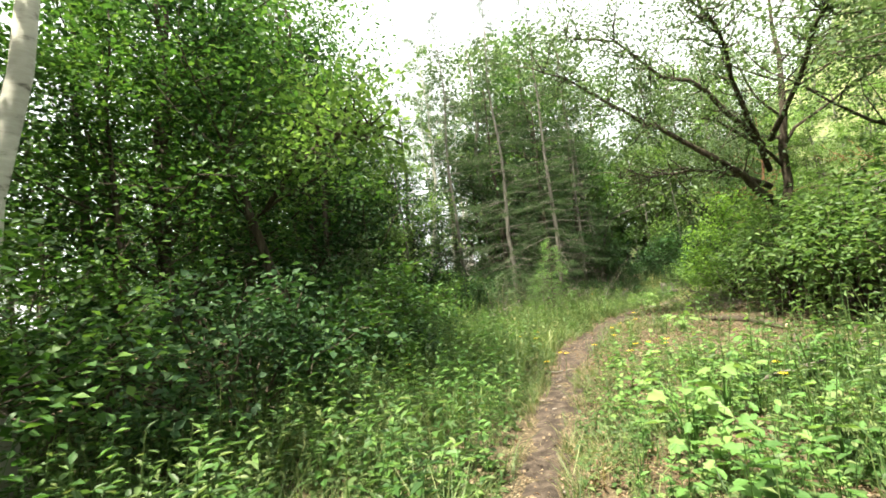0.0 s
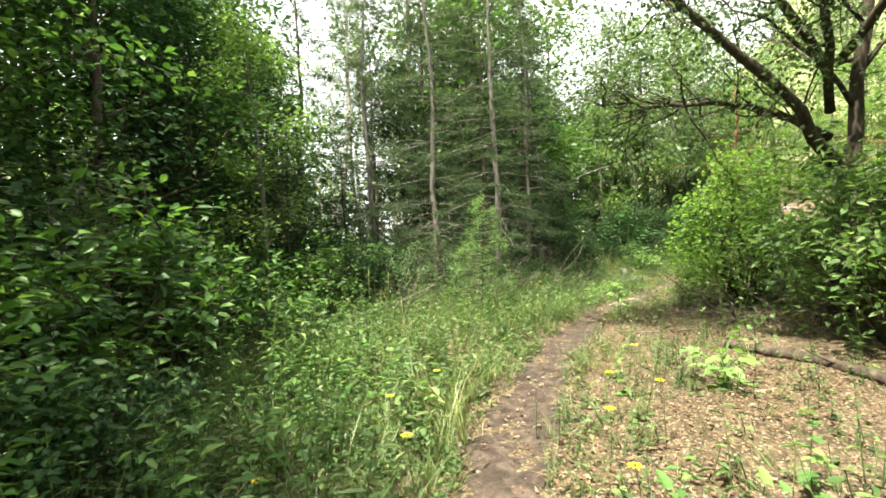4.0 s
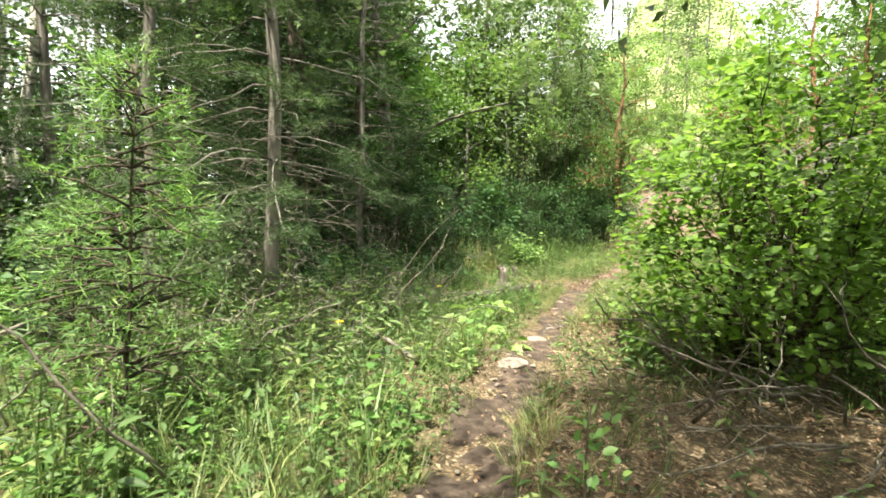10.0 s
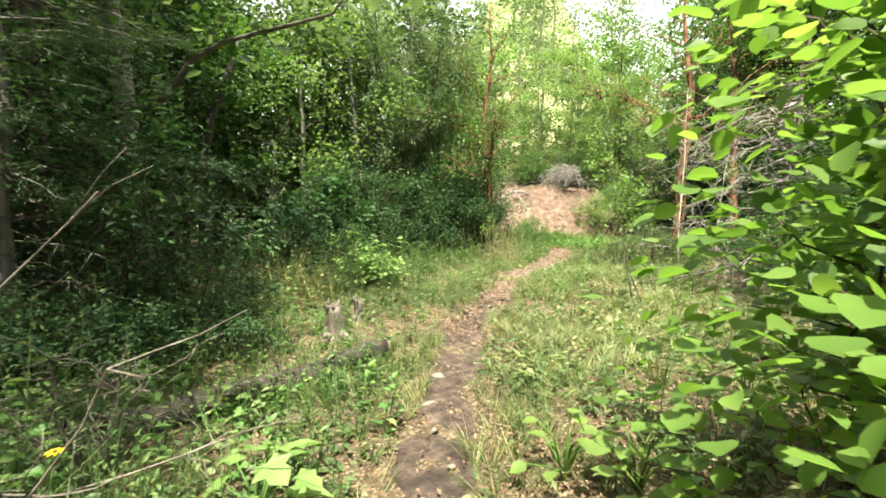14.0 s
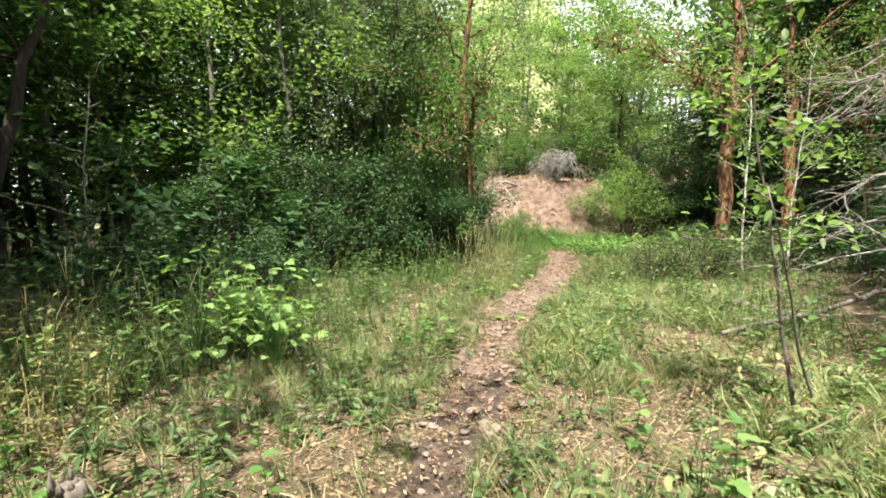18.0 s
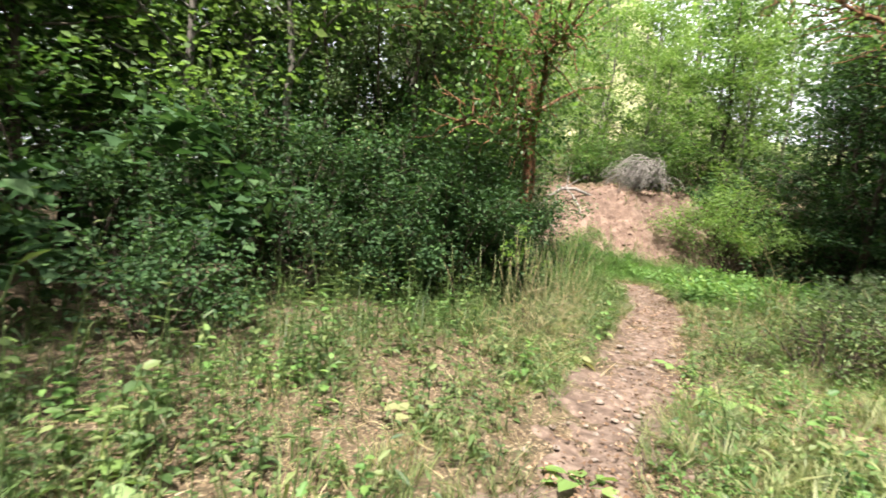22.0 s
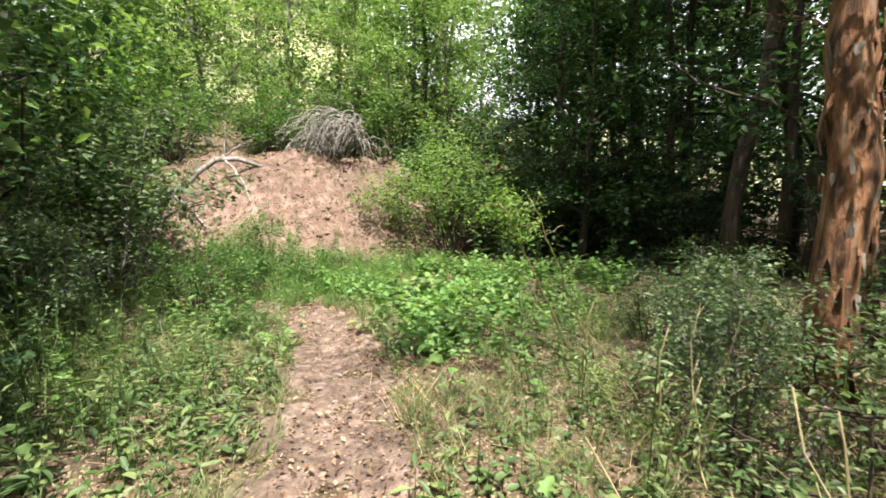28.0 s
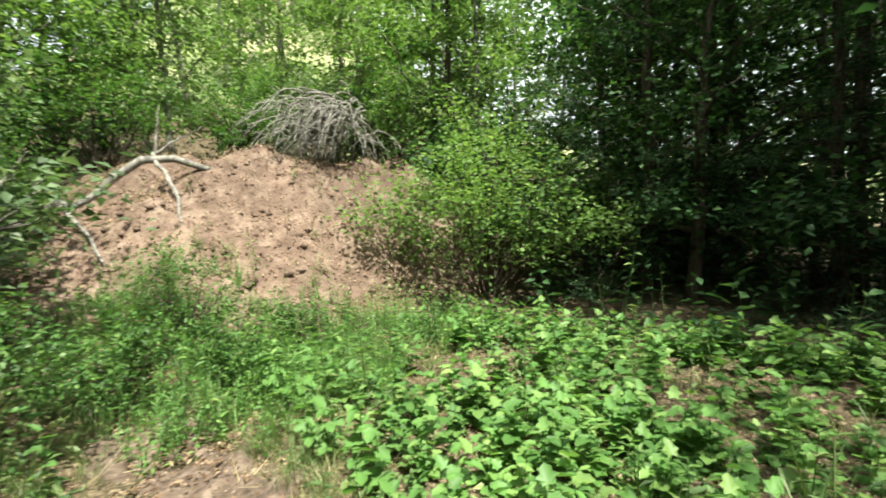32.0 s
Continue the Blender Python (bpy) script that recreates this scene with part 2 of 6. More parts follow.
def mesh_of(name, V, F, mats, mat_index=None, smooth=False):
    """A mesh from an array of places and a list of face arrays (threes or fours)."""
    me = bpy.data.meshes.new(name)
    V = np.asarray(V, dtype=np.float32).reshape(-1, 3)
    F = [np.asarray(f, dtype=np.int32) for f in F if len(f)]
    counts = np.concatenate([np.full(len(f), f.shape[1], dtype=np.int32) for f in F])
    loops = np.concatenate([f.ravel() for f in F])
    me.vertices.add(len(V))
    me.vertices.foreach_set("co", V.ravel())
    me.loops.add(len(loops))
    me.loops.foreach_set("vertex_index", loops)
    me.polygons.add(len(counts))
    me.polygons.foreach_set("loop_start", np.concatenate([[0], np.cumsum(counts)[:-1]]).astype(np.int32))
    for m in mats if isinstance(mats, (list, tuple)) else [mats]:
        me.materials.append(m)
    if mat_index is not None:
        me.polygons.foreach_set("material_index", np.asarray(mat_index, dtype=np.int32))
    if smooth:
        me.polygons.foreach_set("use_smooth", np.ones(len(counts), dtype=bool))
    me.update(calc_edges=True)
    return me


class Build:
    """Collects pieces of mesh, each an array of places and one of faces."""

    def __init__(self):
        self.v, self.f, self.n = [], [], 0

    def add(self, V, F):
        V = np.asarray(V, dtype=float).reshape(-1, 3)
        self.v.append(V)
        self.f.append(np.asarray(F, dtype=int) + self.n)
        self.n += len(V)
        return self

    def arrays(self):
        fours = [f for f in self.f if f.shape[1] == 4]
        threes = [f for f in self.f if f.shape[1] == 3]
        return np.concatenate(self.v), [np.concatenate(x) for x in (threes, fours) if x]

    def mesh(self, name, mat, smooth=False):
        V, F = self.arrays()
        return mesh_of(name, V, F, mat, smooth=smooth)


def unit(a):
    a = np.asarray(a, dtype=float)
    return a / np.maximum(np.linalg.norm(a, axis=-1, keepdims=True), 1e-9)


def tube(P, R, sides=6, bumps=0.0, rng=RNG, cap=True):
    """A round, tapered limb along the points P with the radii R."""
    P, R = np.asarray(P, float), np.asarray(R, float)
    T = unit(np.gradient(P, axis=0))
    ref = np.where(np.abs(T[:, 2:3]) > 0.9, [[1.0, 0, 0]], [[0, 0, 1.0]])
    A = unit(np.cross(T, ref))
    B = np.cross(T, A)
    ang = np.arange(sides) * 2 * np.pi / sides
    ring = np.cos(ang)[None, :, None] * A[:, None] + np.sin(ang)[None, :, None] * B[:, None]
    rr = R[:, None] * (1 + bumps * rng.standard_normal((len(P), sides)))
    V = P[:, None] + ring * rr[..., None]
    i = np.arange(len(P) - 1)[:, None] * sides
    j = np.arange(sides)[None]
    k = (j + 1) % sides
    F = np.stack([i + j, i + k, i + sides + k, i + sides + j], -1).reshape(-1, 4)
    V = V.reshape(-1, 3)
    if cap:
        n = len(V)
        V = np.concatenate([V, P[:1], P[-1:]])
        lo = np.stack([np.full(sides, n), k[0], j[0], k[0]], -1)
        hi = np.stack([np.full(sides, n + 1), n - sides + j[0], n - sides + k[0]], -1)
        return V, F, np.concatenate([np.stack([np.full(sides, n), k[0], j[0]], -1), hi])
    return V, F, np.zeros((0, 3), int)


def add_tube(b, P, R, sides=6, bumps=0.0, rng=RNG):
    V, F, C = tube(P, R, sides, bumps, rng)
    base = b.n
    b.add(V, F)
    if len(C):
        b.f.append(C + base)


# leaf outlines: along, across, up; then faces
KITE = (np.array([[0, 0, 0], [0.45, -0.5, 0.09], [1, 0, -0.1], [0.45, 0.5, 0.09]]), np.array([[0, 1, 2], [0, 2, 3]]))
OVAL = (np.array([[0, 0, 0], [0.22, -0.42, 0.06], [0.62, -0.42, 0.05], [1, 0, -0.12], [0.62, 0.42, 0.05], [0.22, 0.42, 0.06]]),
        np.array([[0, 1, 2], [0, 2, 3], [0, 3, 4], [0, 4, 5]]))
LOBED = (np.array([[0, 0, 0], [-0.12, -0.34, 0.05], [0.18, -0.38, 0.1], [0.3, -0.62, 0.02], [0.5, -0.3, 0.06], [0.72, -0.34, 0.0], [1, 0, -0.16],
                   [0.72, 0.34, 0.0], [0.5, 0.3, 0.06], [0.3, 0.62, 0.02], [0.18, 0.38, 0.1], [-0.12, 0.34, 0.05]]),
         np.array([[0, k, k + 1] for k in range(1, 11)]))
ROUND = (np.array([[0, 0, 0], [0.08, -0.34, 0.05], [0.36, -0.5, 0.07], [0.68, -0.42, 0.04], [1, 0, -0.08], [0.68, 0.42, 0.04], [0.36, 0.5, 0.07], [0.08, 0.34, 0.05]]),
         np.array([[0, k, k + 1] for k in range(1, 7)]))
BLADE = (np.array([[0, -0.5, 0], [0, 0.5, 0], [0.55, -0.38, 0.0], [0.55, 0.38, 0.0], [1, 0, 0]]), np.array([[0, 2, 3], [0, 3, 1], [2, 4, 3]]))
NEEDLE = (np.array([[0, -0.5, 0], [0, 0.5, 0], [1, 0, 0]]), np.array([[0, 1, 2]]))


def leaves(P, D, N, L, W, shape=KITE):
    """Leaves at P that point along D with the upper side to N, of the length L and the breadth W."""
    P, D = np.asarray(P, float), unit(D)
    S = unit(np.cross(N, D))
    N = np.cross(D, S)
    L, W = (np.broadcast_to(np.asarray(x, float), (len(P),)) for x in (L, W))
    t, f = shape
    V = (P[:, None] + t[None, :, :1] * L[:, None, None] * D[:, None] + t[None, :, 1:2] * W[:, None, None] * S[:, None]
         + t[None, :, 2:] * L[:, None, None] * N[:, None])
    F = f[None] + (np.arange(len(P)) * len(t))[:, None, None]
    return V.reshape(-1, 3), F.reshape(-1, f.shape[1])


def spread_normals(n, rng, flat=0.8):
    N = rng.standard_normal((n, 3)) * (1 - flat * 0.6)
    N[:, 2] = np.abs(N[:, 2]) + flat
    return unit(N)


def part(name, me, parent, label="", m=None):
    ob = new(name, me)
    ob.parent = parent
    if m is not None:
        ob.matrix_basis = m
    return tagged(ob, label) if label else ob


def thing(name, m, label, category, group="", kind=""):
    ob = new(name)
    ob.empty_display_size = 0.1
    ob.matrix_basis = m
    return tagged(ob, label, category, group, kind)


# ---- the lie of the land ----
TRAIL = np.array([(-0.75, -14), (-0.98, -7.0), (-0.92, -3.6), (-0.72, -1.9), (-0.4, -0.1), (0.05, 1.9), (0.32, 2.75), (0.62, 3.65), (1.28, 5.1), (1.87, 6.4), (2.5, 7.4),
                  (3.04, 8.15), (3.75, 9.2), (4.65, 10.4), (5.72, 11.8), (6.72, 12.95), (7.35, 13.45), (9.2, 15.2), (10.15, 15.95), (11.13, 16.6), (12.75, 17.75),
                  (13.8, 18.55), (14.7, 19.2), (15.87, 20.3), (17.0, 21.7), (17.5, 22.9), (17.9, 24.4)])


def smooth01(x):
    x = np.clip(x, 0, 1)
    return x * x * (3 - 2 * x)


def lattice_noise(x, y, cell, seed):
    """Smooth value noise from -1 to 1."""
    x, y = np.asarray(x, float) / cell, np.asarray(y, float) / cell
    i, j = np.floor(x), np.floor(y)
    u, v = smooth01(x - i), smooth01(y - j)

    def corner(a, b):
        return np.sin((a * 127.1 + b * 311.7 + seed * 74.7) * 0.7319 + 3.1 * np.sin(a * 1.7 + b * 2.3 + seed))

    a, b = corner(i, j), corner(i + 1, j)
    c, d = corner(i, j + 1), corner(i + 1, j + 1)
    return (a * (1 - u) + b * u) * (1 - v) + (c * (1 - u) + d * u) * v


def trail_offset(x, y):
    """Distance from the trail's middle, positive on its left-hand side as one walks."""
    P = np.stack([np.ravel(x), np.ravel(y)], -1)
    best, sign = np.full(len(P), 1e9), np.ones(len(P))
    for a, b in zip(TRAIL[:-1], TRAIL[1:]):
        d = b - a
        s = np.clip(((P - a) @ d) / (d @ d), 0, 1)
        r = P - (a + s[:, None] * d)
        q = np.hypot(*r.T)
        near = q < best
        best = np.where(near, q, best)
        sign = np.where(near, np.sign(d[0] * r[:, 1] - d[1] * r[:, 0]), sign)
    return (best * sign).reshape(np.shape(x))


def bank_way(x, y):
    return (x - 21.2) * 0.22 + (y - 24.4) * 0.975


def height(x, y):
    x, y = np.asarray(x, float), np.asarray(y, float)
    off = trail_offset(x, y)
    rut = np.exp(-(off / 0.38) ** 2)
    z = 0.07 * lattice_noise(x, y, 1.9, 1) + 0.035 * lattice_noise(x, y, 0.6, 2) + 0.012 * lattice_noise(x, y, 0.2, 3)
    z = z * (1 - 0.75 * rut) - 0.05 * rut + 0.05
    v = bank_way(x, y)
    rise = smooth01((x - 15.2) / 6.6)
    z = z + rise * (2.75 * smooth01((v + 0.6) / 3.2) + 0.13 * np.clip(v - 3.4, 0, 40))
    z = z + rise * smooth01(v) * (0.18 * lattice_noise(x, y, 1.3, 5) + 0.16 * lattice_noise(x, y, 0.45, 6) + 0.07 * lattice_noise(x, y, 0.19, 7))
    far = (x - 5) * 0.64 + (y - 5) * 0.77
    side = (x - 5) * 0.77 - (y - 5) * 0.64
    z = z + np.clip(far - 38, 0, 90) * 0.55 * smooth01((side + 34) / 30) * (1 - 0.75 * smooth01((side - 4) / 14)) * (1 + 0.12 * lattice_noise(x, y, 15, 8))
    return z


def h1(x, y):
    return float(height(np.array([x]), np.array([y]))[0])


def axis_lines(lo, hi, step, reach):
    mid = np.arange(lo, hi + step / 2, step)
    out, d, p = [], step, 0.0
    while p < reach:
        d *= 1.13
        p += d
        out.append(p)
    out = np.array(out)
    return np.concatenate([lo - out[::-1], mid, hi + out])


gx, gy = axis_lines(-5, 25, 0.15, 700), axis_lines(-8, 30, 0.15, 700)
GX, GY = np.meshgrid(gx, gy, indexing="ij")
GZ = height(GX, GY)
ny = len(gy)
ii, jj = np.meshgrid(np.arange(len(gx) - 1), np.arange(ny - 1), indexing="ij")
quad = np.stack([ii * ny + jj, (ii + 1) * ny + jj, (ii + 1) * ny + jj + 1, ii * ny + jj + 1], -1).reshape(-1, 4)
cx, cy = (gx[:-1] + gx[1:]) / 2, (gy[:-1] + gy[1:]) / 2
CX, CY = (q.ravel() for q in np.meshgrid(cx, cy, indexing="ij"))
bv = bank_way(CX, CY) + 0.5 * lattice_noise(CX, CY, 1.3, 11)
is_bank = (bv > -0.2) & (bv < 4.6) & (CX > 16.2 + 0.8 * lattice_noise(CX, CY, 0.9, 12)) & (CX < 26)
is_hill = (CX - 5) * 0.64 + (CY - 5) * 0.77 > 42
ground = new("ground", mesh_of("ground", np.stack([GX, GY, GZ], -1), [quad], [M_GROUND, M_BANK, M_HILL],
                               np.where(is_bank, 1, np.where(is_hill, 2, 0)), smooth=True))
tagged(ground, "uneven forest floor with dry soil, bare bank and scrubby hill", "ground", kind="structure")

# the trodden trail: a strip with ragged edges, laid just over the ground
seg = np.concatenate([[0], np.cumsum(np.hypot(*np.diff(TRAIL, axis=0).T))])
s_at = np.arange(0, seg[-1], 0.07)
tx, ty = np.interp(s_at, seg, TRAIL[:, 0]), np.interp(s_at, seg, TRAIL[:, 1])
for _ in range(30):
    tx[1:-1], ty[1:-1] = (tx[:-2] + 2 * tx[1:-1] + tx[2:]) / 4, (ty[:-2] + 2 * ty[1:-1] + ty[2:]) / 4
tdx, tdy = np.gradient(tx), np.gradient(ty)
tl = np.hypot(tdx, tdy)
nx_, ny_ = -tdy / tl, tdx / tl
across = np.linspace(-1, 1, 13)
wide = 0.18 + 0.05 * lattice_noise(s_at, s_at * 0, 1.1, 21) + smooth01((s_at - 31.5) / 4) * 0.17 + smooth01((s_at - 36.5) / 3) * 0.15
rough_edge = 1 + 0.9 * smooth01((s_at - 29) / 3)
wide = wide + 0.1 * smooth01((s_at - 14) / 2) * (1 - smooth01((s_at - 20) / 3))
ragged_l = wide + rough_edge * 0.08 * lattice_noise(s_at, s_at * 0 + 5, 0.31, 22) + 0.03 * lattice_noise(s_at, s_at * 0 + 5, 0.09, 24)
ragged_r = wide * 1.1 + rough_edge * 0.11 * lattice_noise(s_at, s_at * 0 + 9, 0.26, 23) + 0.03 * lattice_noise(s_at, s_at * 0 + 5, 0.09, 25)
worn = smooth01((s_at - 30.4) / 1.2) * (1 - smooth01((s_at - 34.5) / 1.5))
ragged_r = ragged_r + worn * (0.28 + 0.35 * lattice_noise(s_at, s_at * 0 + 3, 0.5, 29))
ragged_l = ragged_l + worn * (0.08 + 0.15 * lattice_noise(s_at, s_at * 0 + 7, 0.45, 30))
shift = np.where(across[None] > 0, across[None] * ragged_l[:, None], across[None] * ragged_r[:, None])
SX, SY = tx[:, None] + nx_[:, None] * shift, ty[:, None] + ny_[:, None] * shift
SZ = height(SX, SY) + 0.012 + 0.016 * lattice_noise(SX, SY, 0.11, 26) + 0.014 * lattice_noise(SX, SY, 0.27, 27) - 0.014 * np.abs(across[None]) ** 6
na = len(across)
ii, jj = np.meshgrid(np.arange(len(s_at) - 1), np.arange(na - 1), indexing="ij")
quad = np.stack([ii * na + jj, ii * na + jj + 1, (ii + 1) * na + jj + 1, (ii + 1) * na + jj], -1).reshape(-1, 4)[:, ::-1]
# the sun-lightened soil colour takes over on the later stretch
trail = new("trail", mesh_of("trail", np.stack([SX, SY, SZ], -1), [quad], [M_SOIL, M_SOIL_PALE_SUN],
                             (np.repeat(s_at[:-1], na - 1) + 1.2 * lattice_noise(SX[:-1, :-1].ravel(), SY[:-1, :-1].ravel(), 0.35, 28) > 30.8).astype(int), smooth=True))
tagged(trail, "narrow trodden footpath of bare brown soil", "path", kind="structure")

# ---- plants ----


def wobbly(P0, P1, n, amount, rng):
    t = np.linspace(0, 1, n)[:, None]
    w = np.cumsum(rng.standard_normal((n, 3)), axis=0) * amount
    w -= w[0]
    w = w - t * w[-1] * 0.7
    return np.asarray(P0) * (1 - t) + np.asarray(P1) * t + w


def broadleaf(seed, H, r0, spread, lo, limbs, leaf, count, mat, bark, lean=(0, 0), shape=KITE, rise=0.6, near=True, wide=0.72, lump=0.085):
    """Meshes of a broad-leaved tree: its trunk, its limbs with their twigs, and the leaves of its crown."""
    rng = np.random.default_rng(seed)
    trunk = wobbly((0, 0, -0.15), (lean[0], lean[1], H * 0.93), 12, H * 0.008, rng)
    tt = np.linspace(0, 1, 12)
    rad = r0 * (1.0 - 0.86 * tt)
    rad[0] *= 1.35
    bt = Build()
    add_tube(bt, trunk, rad, 10 if near else 7, 0.06, rng)
    limb_meshes, tips, ways = [], [], []
    joined, fine = bt, Build()
    for k in range(limbs):
        f = lo + (0.97 - lo) * (k + rng.random() * 0.8) / limbs
        base = np.array([np.interp(f, tt, trunk[:, a]) for a in range(3)])
        a = k * 2.399 + rng.random() * 0.8
        ln = spread * (1.05 - 0.75 * max(0, (f - lo) / (1 - lo)) ** 1.3) * (0.75 + 0.5 * rng.random())
        d = np.array([np.cos(a), np.sin(a), rise * (0.4 + rng.random())])
        end = base + unit(d) * ln
        lp = wobbly(base, end, 7, ln * 0.035, rng)
        b = Build() if near else joined
        lr = np.interp(f, tt, rad) * 0.5
        add_tube(b, lp, np.linspace(lr, lr * 0.18, 7), 5 if near else 3, 0.04, rng)
        for q in range(7):
            s = 0.25 + 0.75 * (q + rng.random()) / 7
            p = np.array([np.interp(s, np.linspace(0, 1, 7), lp[:, c]) for c in range(3)])
            td = unit(unit(end - base) * 0.5 + rng.standard_normal(3) * np.array([0.8, 0.8, 0.45]) + [0, 0, 0.1])
            tl_ = ln * (0.22 + 0.25 * rng.random())
            tp = wobbly(p, p + td * tl_, 5, tl_ * 0.04, rng)
            if near:
                add_tube(fine, tp, np.linspace(lr * 0.3, 0.004, 5), 3, 0, rng)
            tips.append(tp)
            ways.append(np.repeat(td[None], 5, 0))
        if near:
            limb_meshes.append(b.mesh("limb", bark, True))
    T, D = np.concatenate(tips), np.concatenate(ways)
    pick = rng.integers(0, len(T), count)
    P = T[pick] + rng.standard_normal((count, 3)) * spread * np.array([lump, lump, lump * 0.65])
    dirs = unit(D[pick] * 0.5 + rng.standard_normal((count, 3)) * np.array([1, 1, 0.35]) + [0, 0, -0.25])
    V, F = leaves(P, dirs, spread_normals(count, rng), leaf * (0.7 + 0.6 * rng.random(count)), leaf * wide * (0.7 + 0.5 * rng.random(count)), shape)
    if near:
        limb_meshes.append(fine.mesh("twig_mass", bark, True))
    return bt.mesh("trunk", bark, True), limb_meshes, mesh_of("crown", V, [F], mat)


def conifer(seed, H, r0, spread, lo, count, bark=None, dead=14, mat=None, gap=0.42, power=0.8, needle=1.0):
    """Meshes of a conifer: trunk, bare lower twigs, branches, and needles in flat sprays."""
    rng = np.random.default_rng(seed)
    trunk = wobbly((0, 0, -0.15), (0.1, 0.05, H), 14, H * 0.004, rng)
    tt = np.linspace(0, 1, 14)
    rad = r0 * (1.0 - 0.93 * tt)
    rad[0] *= 1.3
    bt, bb, bd = Build(), Build(), Build()
    add_tube(bt, trunk, rad, 10, 0.04, rng)
    z, pts, dirs, wts = lo * H, [], [], []
    while z < H * 0.985:
        f = z / H
        ln0 = spread * (1 - (f - lo) / (1 - lo)) ** power + 0.12
        for k in range(5):
            a = rng.random() * 6.283
            ln = ln0 * (0.6 + 0.5 * rng.random())
            base = np.array([np.interp(f, tt, trunk[:, c]) for c in range(3)])
            end = base + np.array([np.cos(a) * ln, np.sin(a) * ln, ln * (0.18 - 0.45 * (1 - f)) + 0.1 * rng.standard_normal()])
            bp_ = wobbly(base, end, 6, ln * 0.02, rng)
            bp_[1:4, 2] += ln * 0.05
            add_tube(bb, bp_, np.linspace(0.007 + 0.004 * ln, 0.003, 6), 4, 0, rng)
            m = max(4, int(14 * ln))
            s = np.sqrt(rng.random(m)) * 0.9 + 0.1
            p = np.stack([np.interp(s, np.linspace(0, 1, 6), bp_[:, c]) for c in range(3)], -1)
            out = unit(end - base)
            side = np.array([-out[1], out[0], 0]) * rng.choice([-1, 1], m)[:, None]
            reach = (1.08 - s) * ln * 0.45 + 0.06
            tw = unit(side + out * 0.8 + rng.standard_normal((m, 3)) * 0.15)
            for q in range(4):
                pts.append(p + tw * (reach * (q + rng.random(m)) / 4)[:, None] + rng.standard_normal((m, 3)) * [0.03, 0.03, 0.035])
                dirs.append(tw)
        z += gap * (0.7 + 0.6 * rng.random())
    for k in range(dead):
        zz = (0.06 + (lo - 0.02) * rng.random()) * H + 0.2
        a = rng.random() * 6.283
        ln = spread * (0.25 + 0.4 * rng.random())
        base = np.array([np.interp(zz / H, tt, trunk[:, c]) for c in range(3)])
        end = base + np.array([np.cos(a) * ln, np.sin(a) * ln, ln * rng.uniform(-0.35, 0.2)])
        dp = wobbly(base, end, 6, ln * 0.05, rng)
        add_tube(bd, dp, np.linspace(0.007, 0.002, 6), 4, 0, rng)
        for q in range(3):
            i = rng.integers(2, 5)
            e = dp[i] + rng.standard_normal(3) * ln * 0.25
            add_tube(bd, wobbly(dp[i], e, 4, 0.02, rng), np.linspace(0.006, 0.002, 4), 3, 0, rng)
    P, D = np.concatenate(pts), np.concatenate(dirs)
    pick = rng.integers(0, len(P), count)
    d = unit(D[pick] + rng.standard_normal((count, 3)) * 0.6)
    V, F = leaves(P[pick] + rng.standard_normal((count, 3)) * 0.02, d, spread_normals(count, rng, 0.5), (0.07 + 0.08 * rng.random(count)) * (0.4 + 0.6 * needle), (0.013 + 0.010 * rng.random(count)) * needle, NEEDLE)
    bark = bark or M_BARK_GREY
    parts_ = [bb.mesh("branchwork", bark, True)]
    if dead:
        parts_.append(bd.mesh("deadwood", M_DEAD, True))
    return bt.mesh("trunk", bark, True), parts_, mesh_of("needles", V, [F], mat or M_NEEDLE)


